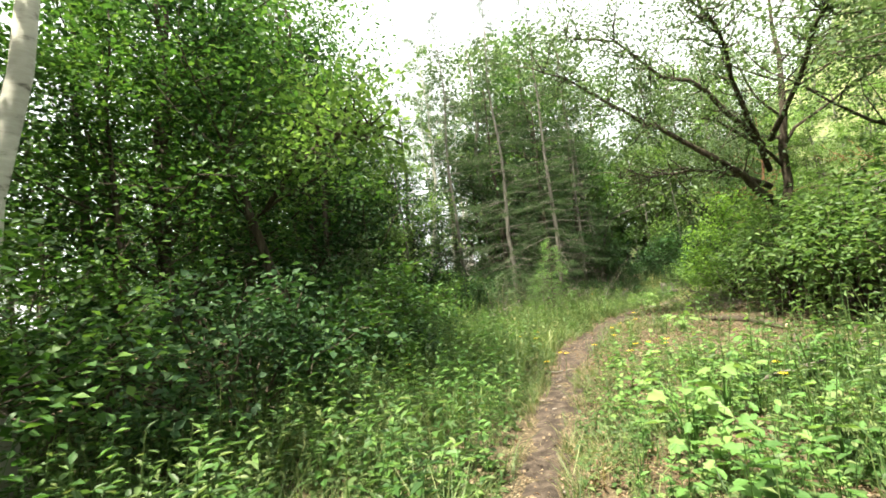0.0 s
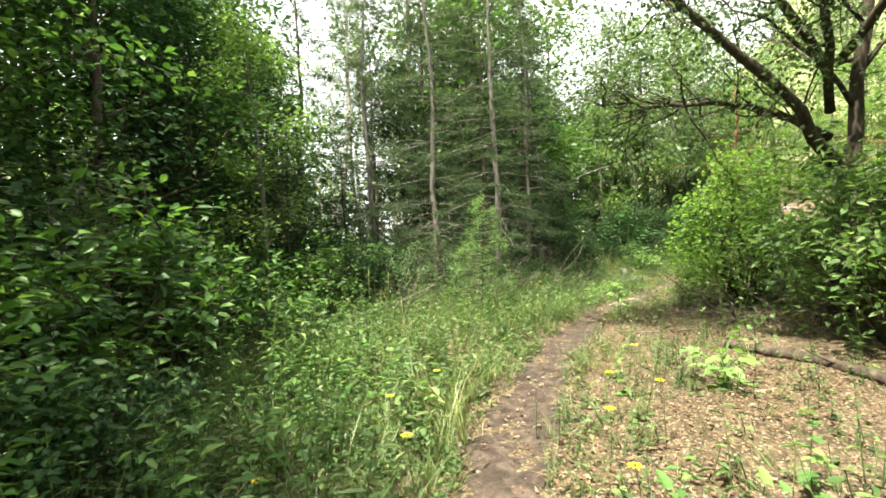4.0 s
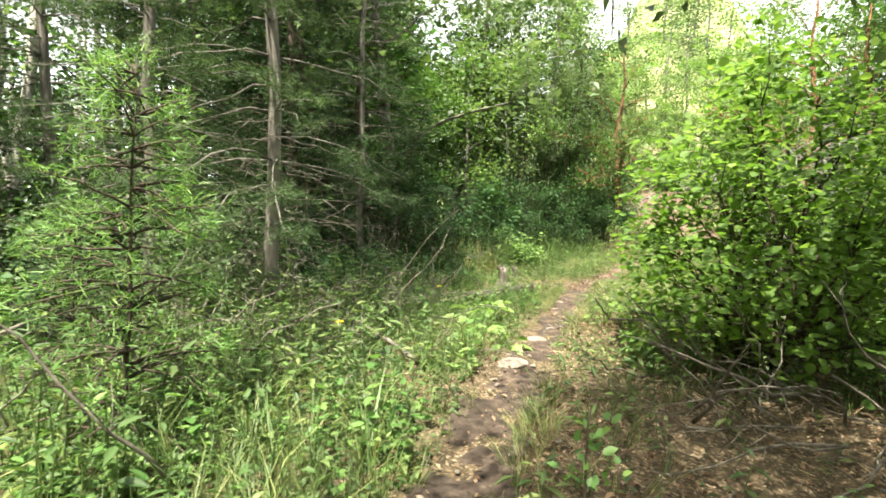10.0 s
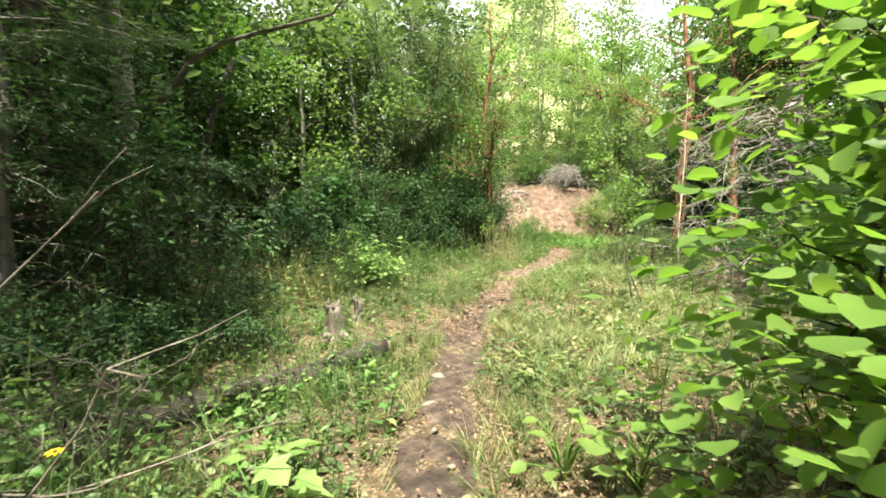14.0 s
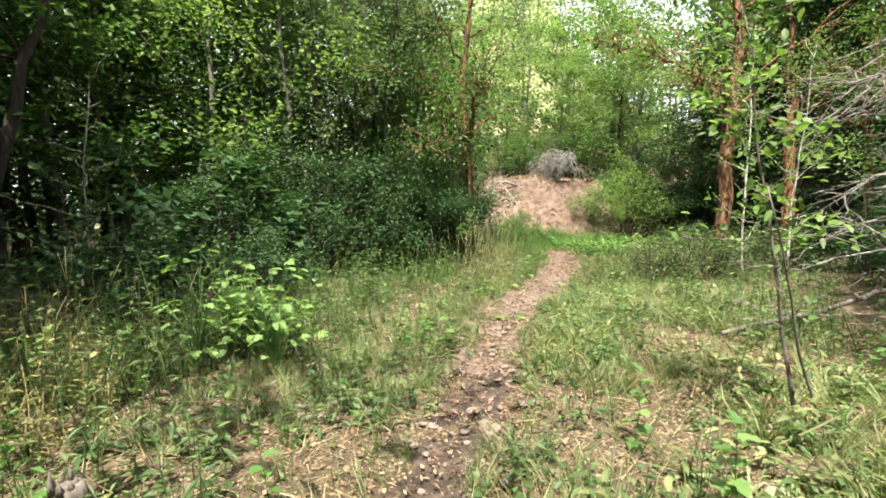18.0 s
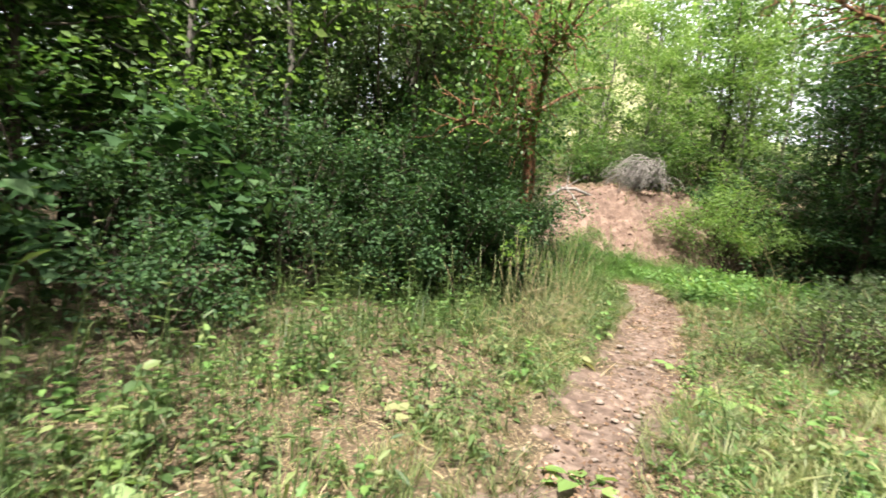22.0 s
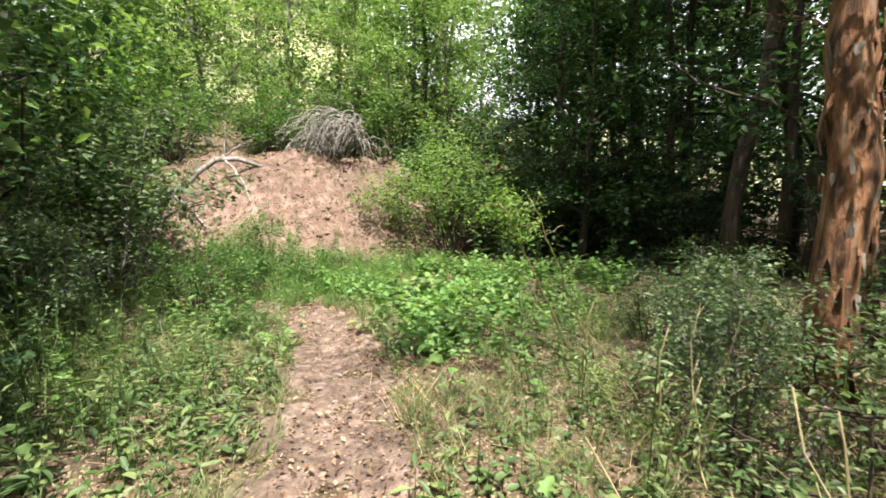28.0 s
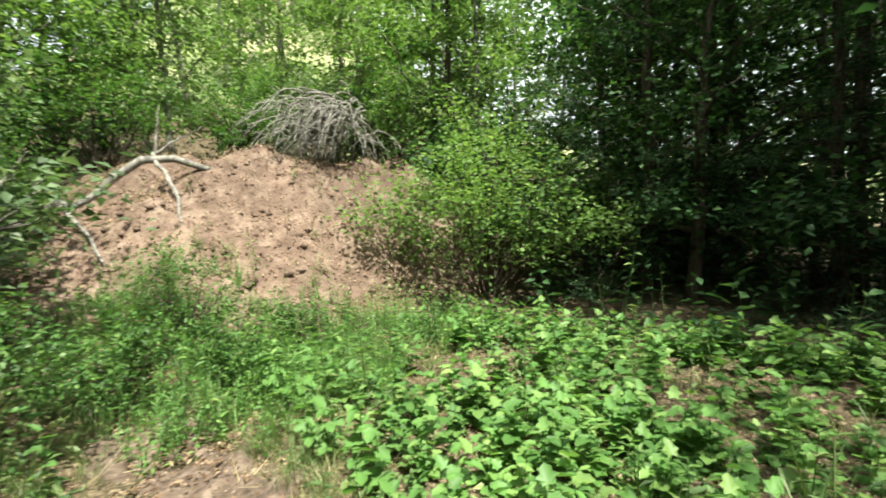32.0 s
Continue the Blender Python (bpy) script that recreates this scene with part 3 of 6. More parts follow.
def shrub(seed, H, R, stems, leaf, count, mat, bark, shape=KITE, hollow=0.35, wide=0.72, under=0.12, fine=True, drop=0.55):
    """Meshes of a bush: stems that fan out from the ground, and leaves, thickest towards the outside."""
    rng = np.random.default_rng(seed)
    stem_meshes, tips, ways = [], [], []
    twigs = Build()
    for k in range(stems):
        b = Build()
        a, s = k * 2.399 + rng.random(), np.sqrt((k + 0.5) / stems)
        end = np.array([np.cos(a) * R * s * 0.9, np.sin(a) * R * s * 0.9, H * (1.0 - drop * s ** 2) * (0.75 + 0.25 * rng.random())])
        sp = wobbly((np.cos(a) * 0.12, np.sin(a) * 0.12, -0.08), end, 8, H * 0.022, rng)
        sp[1:-1, 2] += np.sin(np.linspace(0, np.pi, 8))[1:-1] * H * 0.10 * s
        add_tube(b, sp, np.linspace(0.022, 0.004, 8) * (0.6 + H * 0.16), 5, 0.03, rng)
        for q in range(8):
            i = int(rng.integers(2, 8))
            d = unit(end * [0.4, 0.4, 0.15] + rng.standard_normal(3) * [0.7, 0.7, 0.5])
            ln = R * (0.2 + 0.28 * rng.random())
            tp = wobbly(sp[i], sp[i] + d * ln, 5, ln * 0.05, rng)
            if fine:
                add_tube(twigs, tp, np.linspace(0.008, 0.002, 5), 3, 0, rng)
            tips.append(tp)
            ways.append(np.repeat(d[None], 5, 0))
        stem_meshes.append(b.mesh("stem", bark, True))
    if fine:
        stem_meshes.append(twigs.mesh("twig_mass", bark, True))
    T, D = np.concatenate(tips), np.concatenate(ways)
    far = np.hypot(np.hypot(T[:, 0], T[:, 1]) / R, T[:, 2] / H)
    w = np.clip(far - hollow, 0.04, 1) * (T[:, 2] > under * H)
    pick = rng.choice(len(T), count, p=w / w.sum())
    P = T[pick] + rng.standard_normal((count, 3)) * np.array([R, R, H * 0.6]) * 0.085
    P[:, 2] = np.maximum(P[:, 2], 0.05)
    dirs = unit(D[pick] * 0.6 + rng.standard_normal((count, 3)) * [1, 1, 0.3] + [0, 0, -0.25])
    V, F = leaves(P, dirs, spread_normals(count, rng), leaf * (0.65 + 0.6 * rng.random(count)), leaf * wide * (0.65 + 0.5 * rng.random(count)), shape)
    return None, stem_meshes, mesh_of("foliage", V, [F], mat)


def plant_tree(name, meshes, x, y, label, category="tree", group="", yaw=0.0, size=1.0, tilt=(0, 0), foliage="crown", wood="trunk", z=None):
    m = pose(x, y, h1(x, y) if z is None else z, tilt[0], tilt[1], yaw) @ Matrix.Scale(size, 4)
    ob = thing(name, m, label, category, group)
    trunk, rest, crown = meshes
    if trunk is not None:
        part(wood, trunk, ob)
    for me in rest:
        pc = part(me.name.split(".")[0], me, ob)
        if pc.name.split(".")[0] in ("branchwork", "deadwood", "twig_mass"):
            tagged(pc, kind="stuff")
    if crown is not None:
        part(foliage, crown, ob)
    return ob


def again(ob, x, y, yaw, size, tilt=(0, 0)):
    return copy_thing(ob, pose(x, y, h1(x, y), tilt[0], tilt[1], yaw) @ Matrix.Scale(size / ob.scale[0], 4))


rng = np.random.default_rng(3)

# pines beside the trail
PINE = conifer(11, 13.0, 0.095, 1.9, 0.14, 64000, dead=40, mat=M_PINE, gap=0.3, needle=0.42)
PINE2 = conifer(12, 12.0, 0.088, 1.8, 0.15, 64000, dead=44, mat=M_PINE, gap=0.3, needle=0.42)
FIR = conifer(13, 10.0, 0.12, 2.4, 0.06, 20000, bark=M_BARK, dead=10, gap=0.34)
TALL_SHRUB = shrub(14, 4.2, 1.6, 12, 0.115, 4600, M_LEAF_SHADED, M_BARK, hollow=0.15, wide=0.5, under=0.0)
pine = plant_tree("pine_tree", PINE, -1.0, 10.9, "slender grey-barked pine with bare lower twigs", group="pines beside the trail", foliage="needles")
plant_tree("pine_tree", PINE2, 0.62, 9.55, "young pine with peeling bark and dead lower branches", group="pines beside the trail", yaw=70, foliage="needles")
again(pine, -3.1, 13.2, 130, 1.05)
again(pine, 1.9, 13.2, 210, 0.8)
fir = plant_tree("fir_tree", FIR, 1.9, 14.2, "dense dark green fir with low branches", group="firs in the wood", foliage="needles")
for x, y, yaw, s in ((0.6, 13.9, 40, 0.95), (-1.2, 14.8, 100, 1.1), (0.4, 16.6, 160, 1.0), (-5.2, 12.4, 300, 1.0), (-7.5, 9.5, 200, 1.1), (0.0, 17.5, 60, 1.2), (-4.0, 18.5, 20, 1.1),
                     (-4.2, 8.4, 10, 0.5), (-5.6, 10.5, 80, 0.6), (-3.4, 10.9, 150, 0.45), (-6.8, 8.0, 220, 0.75), (-5.2, 6.4, 290, 0.5), (-7.6, 11.4, 20, 0.85), (25.4, 18.4, 30, 1.0), (26.0, 18.2, 140, 1.2), (25.4, 21.3, 260, 1.1), (23.6, 16.4, 200, 1.0), (28.2, 21.0, 99, 1.2)):
    again(fir, x, y, yaw, s)
tall_shrub = plant_tree("tall_shrub", TALL_SHRUB, 9.0, 20.9, "tall dark shrub with several stems and narrow leaves", "bush", "tall shrubs by the trail", foliage="foliage", size=0.66)
for x, y, yaw, s in ((10.4, 20.6, 80, 0.72), (11.6, 21.2, 210, 0.85), (11.2, 20.3, 130, 0.7), (12.0, 20.6, 77, 0.62), (12.7, 21.2, 140, 0.7), (9.9, 22.0, 10, 1.0), (8.6, 22.4, 60, 1.0), (14.0, 11.0, 20, 0.95), (15.4, 12.0, 90, 0.9), (13.4, 10.0, 170, 1.0), (7.0, 21.0, 20, 0.7), (-0.6, 12.6, 50, 0.7), (2.6, 13.4, 250, 0.75)):
    again(tall_shrub, x, y, yaw, s)

# broad-leaved trees
OAK = broadleaf(21, 8.5, 0.15, 3.4, 0.36, 11, 0.085, 4500, M_LEAF_GREY, M_BARK, (-0.5, 0.2))
OAK2 = broadleaf(29, 8.5, 0.18, 3.6, 0.30, 13, 0.10, 6500, M_LEAF_GREY, M_BARK, (-0.4, 0.3))
GREEN = broadleaf(22, 8.0, 0.10, 2.5, 0.12, 16, 0.12, 6300, M_LEAF, M_BARK, (0.3, 0.2), lump=0.11)
BRIGHT = broadleaf(23, 8.5, 0.09, 2.4, 0.10, 17, 0.12, 6300, M_LEAF_BRIGHT, M_BARK_GREY, (-0.2, 0.3), lump=0.11)
DARKT = broadleaf(24, 9.5, 0.14, 2.9, 0.16, 16, 0.12, 6300, M_LEAF_SHADED, M_BARK, (0.4, -0.2), lump=0.11)
ASPEN = broadleaf(25, 15.0, 0.13, 1.7, 0.48, 18, 0.08, 6000, M_LEAF_GREY, M_BARK_PALE, (0.3, 0.1))
BIRCH = broadleaf(26, 17.0, 0.12, 1.3, 0.62, 16, 0.08, 1800, M_LEAF_GREY, M_BARK_PALE, (0.5, 0.2), near=False)
WILLOW = broadleaf(27, 8.0, 0.05, 1.2, 0.35, 12, 0.08, 1500, M_LEAF_GREY, M_BARK, (1.0, 0.2), rise=1.6, near=False)
RED = broadleaf(28, 10.0, 0.17, 2.6, 0.34, 12, 0.09, 1000, M_LEAF, M_BARK_RED, (0.25, 0.1))
FAR = [broadleaf(41 + k, 10.0, 0.13, 3.0, 0.10, 13, 0.28, 900, m, bk, (0.3 * k - 0.3, 0.2), near=False, lump=0.15)
       for k, (m, bk) in enumerate(((M_LEAF, M_BARK), (M_LEAF_BRIGHT, M_BARK_GREY), (M_LEAF_SHADED, M_BARK), (M_LEAF_GREY, M_BARK_GREY)))]
MID = [broadleaf(141 + k, 10.0, 0.12, 2.8, 0.12, 13, 0.145, 2700, m, bk, (0.3 * k - 0.3, 0.2), near=False, lump=0.13)
       for k, (m, bk) in enumerate(((M_LEAF, M_BARK), (M_LEAF_BRIGHT, M_BARK_GREY), (M_LEAF_SHADED, M_BARK), (M_LEAF_GREY, M_BARK_GREY)))]
oak = plant_tree("oak_tree", OAK, 5.6, 5.6, "crooked oak with dark bark and sparse leaves over the trail", group="oaks", yaw=150)


def leafy_limb(tree, line, ra, count, lump, mat, bark, seed, twigs=40, reach=1.5, leaf=0.09):
    """A long limb of a tree with its twigs, and the leaves on them."""
    q = np.random.default_rng(seed)
    A = np.array(line)
    s = np.linspace(0, 1, 14)
    W = np.stack([np.interp(s, np.linspace(0, 1, len(A)), A[:, k]) for k in range(3)], -1) + q.normal(size=(14, 3)) * 0.03
    b, fine, P, D = Build(), Build(), [], []
    add_tube(b, W, np.interp(s, np.linspace(0, 1, len(ra)), ra), 8, 0.06, q)
    for k in range(twigs):
        i = int(q.integers(2, 14))
        d = unit(unit(A[-1] - A[0]) * 0.7 + q.normal(size=3) * [0.6, 0.6, 0.5])
        ln = reach * q.uniform(0.27, 1.0)
        tw = wobbly(W[i], W[i] + d * ln, 6, 0.05, q)
        add_tube(fine, tw, np.linspace(0.02, 0.004, 6), 4, 0, q)
        P.append(tw[2:])
        D.append(np.repeat(d[None], 4, 0))
    m_inv = tree.matrix_basis.inverted()
    part("limb", b.mesh("limb", bark, True), tree, m=m_inv)
    tagged(part("twig_mass", fine.mesh("twig_mass", bark, True), tree, m=m_inv), kind="stuff")
    P, D = np.concatenate(P), np.concatenate(D)
    pick = q.integers(0, len(P), count)
    V, F = leaves(P[pick] + q.normal(size=(count, 3)) * lump, D[pick] + q.normal(size=(count, 3)) * 0.8, spread_normals(count, q), leaf * q.uniform(0.7, 1.2, count), leaf * 0.62 * q.uniform(0.7, 1.2, count), KITE)
    part("leaf_spray", mesh_of("leaf_spray", V, [F], mat), tree, m=m_inv)


for line, ra in (([(5.5, 5.55, 2.5), (4.3, 4.8, 3.3), (3.4, 4.5, 3.95), (2.4, 4.25, 4.6), (1.5, 4.1, 5.25), (0.3, 4.1, 6.1)], (0.10, 0.075, 0.06, 0.045, 0.03, 0.01)),
                 ([(5.5, 5.6, 2.9), (4.6, 5.7, 3.4), (3.8, 5.85, 3.6), (2.9, 6.0, 3.65), (2.1, 6.05, 3.7)], (0.075, 0.055, 0.04, 0.026, 0.008)),
                 ([(5.4, 5.5, 3.9), (3.9, 4.8, 5.4), (2.9, 4.6, 5.8), (2.1, 4.4, 6.6), (0.9, 4.2, 6.9)], (0.075, 0.055, 0.04, 0.026, 0.008))):
    leafy_limb(oak, line, ra, 1200 if line[0][2] == 2.9 else 3000, 0.2, M_LEAF_GREY, M_BARK, int(line[0][2] * 10))
oak_plain = plant_tree("oak_tree", OAK2, 7.8, 2.6, "gnarled oak with sparse grey-green leaves", group="oaks", yaw=20, size=0.95)
again(oak_plain, 5.2, -1.5, 250, 0.9)
leafy_limb(oak, [(5.5, 5.6, 3.3), (4.4, 4.2, 5.0), (3.6, 3.0, 6.0), (2.6, 1.9, 6.6)], (0.07, 0.05, 0.035, 0.01), 3000, 0.3, M_LEAF_GREY, M_BARK, 71, 60, 1.6)
leafy_limb(oak, [(5.6, 5.5, 4.0), (5.6, 3.6, 5.4), (5.2, 2.0, 6.0), (4.6, 0.4, 6.2)], (0.07, 0.05, 0.035, 0.01), 3000, 0.3, M_LEAF_GREY, M_BARK, 72, 60, 1.6)
red = plant_tree("cedar_tree", RED, 17.02, 16.5, "tree with flaking reddish-brown bark in the sun", group="red-barked trees")
again(red, 19.2, 16.0, 80, 0.95)
again(red, 21.4, 15.0, 140, 0.8)
red_left = again(red, 13.2, 21.2, 200, 0.9)
for line, n, sd in (([(13.2, 21.2, 2.4), (12.5, 20.6, 3.0), (11.8, 20.2, 3.1), (11.0, 19.9, 2.8)], 1300, 78), ([(13.2, 21.2, 3.2), (12.3, 21.0, 4.2), (11.4, 20.9, 4.6), (10.4, 20.9, 4.6)], 1500, 79), ([(13.2, 21.2, 2.8), (12.7, 20.4, 3.8), (12.3, 19.7, 4.2), (12.0, 19.0, 4.1)], 1100, 80)):
    leafy_limb(red_left, line, (0.04, 0.03, 0.018, 0.005), n, 0.2, M_LEAF, M_BARK_RED, sd, 40, 1.2, 0.085)
for line, n, sd in (([(17.0, 16.5, 3.2), (16.2, 16.2, 3.9), (15.2, 15.9, 4.0), (14.4, 15.8, 3.7)], 900, 75), ([(17.0, 16.5, 3.6), (17.4, 15.6, 4.2), (17.6, 14.6, 4.2), (17.6, 13.4, 3.8)], 1600, 76),
                    ([(17.0, 16.5, 3.9), (16.4, 17.2, 4.8), (15.6, 17.8, 5.2), (14.6, 18.2, 5.1)], 1200, 77)):
    leafy_limb(red, line, (0.05, 0.035, 0.02, 0.006), n, 0.2, M_LEAF_SOFT, M_BARK_RED, sd, 40, 1.2, 0.085)
green = plant_tree("leafy_tree", GREEN, -7.0, 3.1, "slender tree with a thick green crown", group="leafy trees", yaw=30)
bright = plant_tree("leafy_tree", BRIGHT, -3.9, 6.6, "slender tree with sunlit yellow-green leaves", group="leafy trees", yaw=10, size=0.72)
dark = plant_tree("leafy_tree", DARKT, 2.6, 21.4, "dark many-limbed tree in deep shade", group="leafy trees", yaw=10)
LEAN = broadleaf(241, 7.5, 0.13, 3.0, 0.42, 12, 0.12, 3800, M_LEAF, M_BARK, (-1.3, -0.2), lump=0.11)
lean = plant_tree("leafy_tree", LEAN, -5.2, 1.8, "tree with a bare dark leaning trunk and a spreading crown", group="leafy trees")
leafy_limb(lean, [(-5.6, 1.7, 3.3), (-4.6, 1.0, 4.0), (-3.6, 0.2, 4.0), (-2.7, -0.7, 3.7)], (0.06, 0.045, 0.03, 0.008), 1500, 0.22, M_LEAF_BRIGHT, M_BARK, 74, 40, 1.3, 0.13)
aspen = plant_tree("aspen_tree", ASPEN, -4.7, 15.8, "tall aspen with a smooth pale trunk", group="pale-trunked trees")
birch = plant_tree("birch_tree", BIRCH, -8.9, 22.0, "tall thin birch with a white trunk and few leaves", group="pale-trunked trees")
willow = plant_tree("willow_stem", WILLOW, 11.0, 22.3, "thin upright willow stem with sparse leaves", group="willow clump")
for k in range(9):
    again(willow, 11.0 + rng.normal() * 0.5, 22.3 + rng.normal() * 0.5, k * 40 + rng.random() * 20, 0.8 + 0.35 * rng.random(), (rng.normal() * 5, rng.normal() * 5))
for k in range(13):
    again(birch, -8.5 + rng.normal() * 3.2, 25 + rng.random() * 9, rng.random() * 360, 0.8 + 0.35 * rng.random(), (rng.normal() * 3, rng.normal() * 3))
for x, y, yaw, s in ((2.6, 27.2, 240, 1.2), (9.4, 28.6, 300, 1.15), (11.6, 29.0, 75, 1.1), (5.0, 28.0, 115, 1.25), (13.6, 28.4, 10, 1.15), (15.6, 30.0, 70, 1.1), (12.2, 31.6, 130, 1.2), (17.8, 33.0, 200, 1.15), (19.8, 35.2, 260, 1.1), (14.2, 34.0, 330, 1.2)):
    again(aspen, x, y, yaw, s)
again(aspen, -5.0, -3.7, 60, 0.9)
again(aspen, -9.0, 17.5, 160, 1.0)
again(aspen, -5.4, 22.0, 250, 1.0)
for x, y, yaw, s in ((-6.4, -1.4, 10, 0.8), (-8.5, -2.0, 200, 1.0), (-9.5, 5.5, 120, 1.1), 
                     (5.4, 22.8, 100, 0.95), (6.6, 25.5, 85, 1.1), (2.0, 23.6, 90, 1.05), (4.0, 25.2, 20, 1.15), (10.8, 28.2, 20, 1.1), (16.4, 26.2, 75, 0.62)):
    again(green, x, y, yaw, s)
for x, y, yaw, s in ((8.2, 27.6, 20, 1.2), (10.6, 29.6, 190, 1.3), (12.8, 26.4, 260, 1.0), (26.2, 25.0, 40, 0.9), (27.4, 27.4, 120, 1.1), (25.4, 28.6, 220, 0.85), (14.6, 27.4, 310, 1.1),
                     (23.0, 33.0, 10, 1.1), (19.5, 33.5, 110, 1.2), (27.0, 31.0, 210, 1.2), (5.8, 30.0, 80, 1.3)):
    again(bright, x, y, yaw, s)
for x, y, yaw, s in ((-6.5, 7.6, 140, 0.8), (-4.6, 9.4, 220, 0.7), (0.8, 21.8, 50, 1.0), (-2.5, 17.2, 150, 1.0), (24.6, 20.4, 10, 0.85), (27.4, 22.6, 60, 0.9), (-7.0, 0.4, 45, 0.95), (-0.8, 21.4, 200, 1.0), (5.4, 28.0, 300, 1.2),
                     (21.5, 12.0, 15, 1.0)):
    again(dark, x, y, yaw, s)
# trunks on top of the bank
for x, y, yaw, s in ((22.3, 35.6, 0, 0.85), (22.5, 33.4, 50, 0.8), (21.4, 36.8, 140, 0.9), (25.5, 34.0, 210, 0.9), (19.0, 36.0, 280, 0.9)):
    again(bright, x, y, yaw, s)

# a big tree of several dark trunks, deep shade put into their bark colour
q = np.random.default_rng(77)
big = plant_tree("old_tree", (None, [], GREEN[2]), 3.1, 20.2, "big dark tree with several leaning trunks from one base", yaw=80, size=1.1)
to_big = big.matrix_basis.inverted()
for top, ra in (((0.3, 20.2, 5.0), 0.22), ((1.9, 21.2, 5.6), 0.13), ((3.7, 21.0, 5.9), 0.2), ((3.2, 21.3, 5.6), 0.13), ((4.9, 20.5, 5.3), 0.11)):
    b = Build()
    way = wobbly((2.95 + q.normal() * 0.08, 20.3 + q.normal() * 0.08, -0.2), top, 12, 0.05, q)
    way[2:9, 2] -= 0.35 * np.sin(np.linspace(0, np.pi, 7)) * min(1.5, abs(top[0] - 2.95))
    add_tube(b, way, np.linspace(ra * 1.25, ra * 0.5, 12), 9, 0.05, q)
    for k in range(4):
        p = way[int(q.integers(4, 11))]
        add_tube(b, wobbly(p, p + unit(q.normal(size=3) + [0, 0, 0.6]) * q.uniform(0.6, 1.6), 6, 0.04, q), np.linspace(ra * 0.3, 0.006, 6), 5, 0.03, q)
    part("trunk", b.mesh("trunk", M_BARK_SHADED, True), big, m=to_big)

# an airy young tree in the sun beyond the pale saplings
plant_tree("slender_tree", broadleaf(251, 6.5, 0.055, 2.0, 0.26, 15, 0.07, 3600, M_LEAF_BRIGHT, M_BARK, (0.3, 0.4), lump=0.1), 17.8, 13.3, "slender young tree with airy light green leaves")
# tall trees added so their canopy shades the walk, many out of view
TALL = broadleaf(61, 16.0, 0.19, 4.6, 0.42, 18, 0.17, 6500, M_LEAF, M_BARK, (0.4, 0.3), lump=0.13, rise=0.35)
tall = plant_tree("tall_tree", TALL, 8.0, -5.0, "tall tree with a wide green canopy, added to cast shade", group="canopy trees", yaw=20)
for x, y, yaw, s in ((1.6, -13.0, 10, 1.0), (-3.4, -13.0, 200, 1.0), (7.0, -11.0, 300, 1.0), (-7.8, 8.6, 260, 0.9), (-10.5, 12.5, 30, 0.9), (-9.5, 5.0, 330, 0.9), (12.6, 7.4, 200, 0.85), (19.8, 9.0, 80, 0.85), (20.8, 14.6, 10, 0.95), (23.2, 17.2, 300, 0.9), (25.6, 16.2, 40, 0.9), (28.6, 19.4, 120, 0.9), (23.6, 12.6, 210, 0.85), (13.0, 1.5, 60, 0.9), (7.4, -8.0, 70, 0.95)):
    again(tall, x, y, yaw, s)

# the wood beyond
wood = [plant_tree("wood_tree", me, x, y, lab, group="trees of the wood", yaw=20 * x)
        for me, x, y, lab in zip(FAR, (-12.0, -13.0, 33.0, 16.0), (12.0, 20.0, 12.0, -4.0),
                                 ("leafy green tree of the wood", "light green tree of the wood", "dark leafy tree of the wood", "grey-green tree of the wood"))]
mid = [plant_tree("wood_tree", me, x, y, lab, group="trees of the wood", yaw=31 * x)
       for me, x, y, lab in zip(MID, (3.6, 9.2, -6.8, 5.6), (26.0, 27.0, 6.2, 25.4),
                                ("leafy green tree of the wood", "light green tree of the wood", "dark leafy tree of the wood", "grey-green tree of the wood"))]
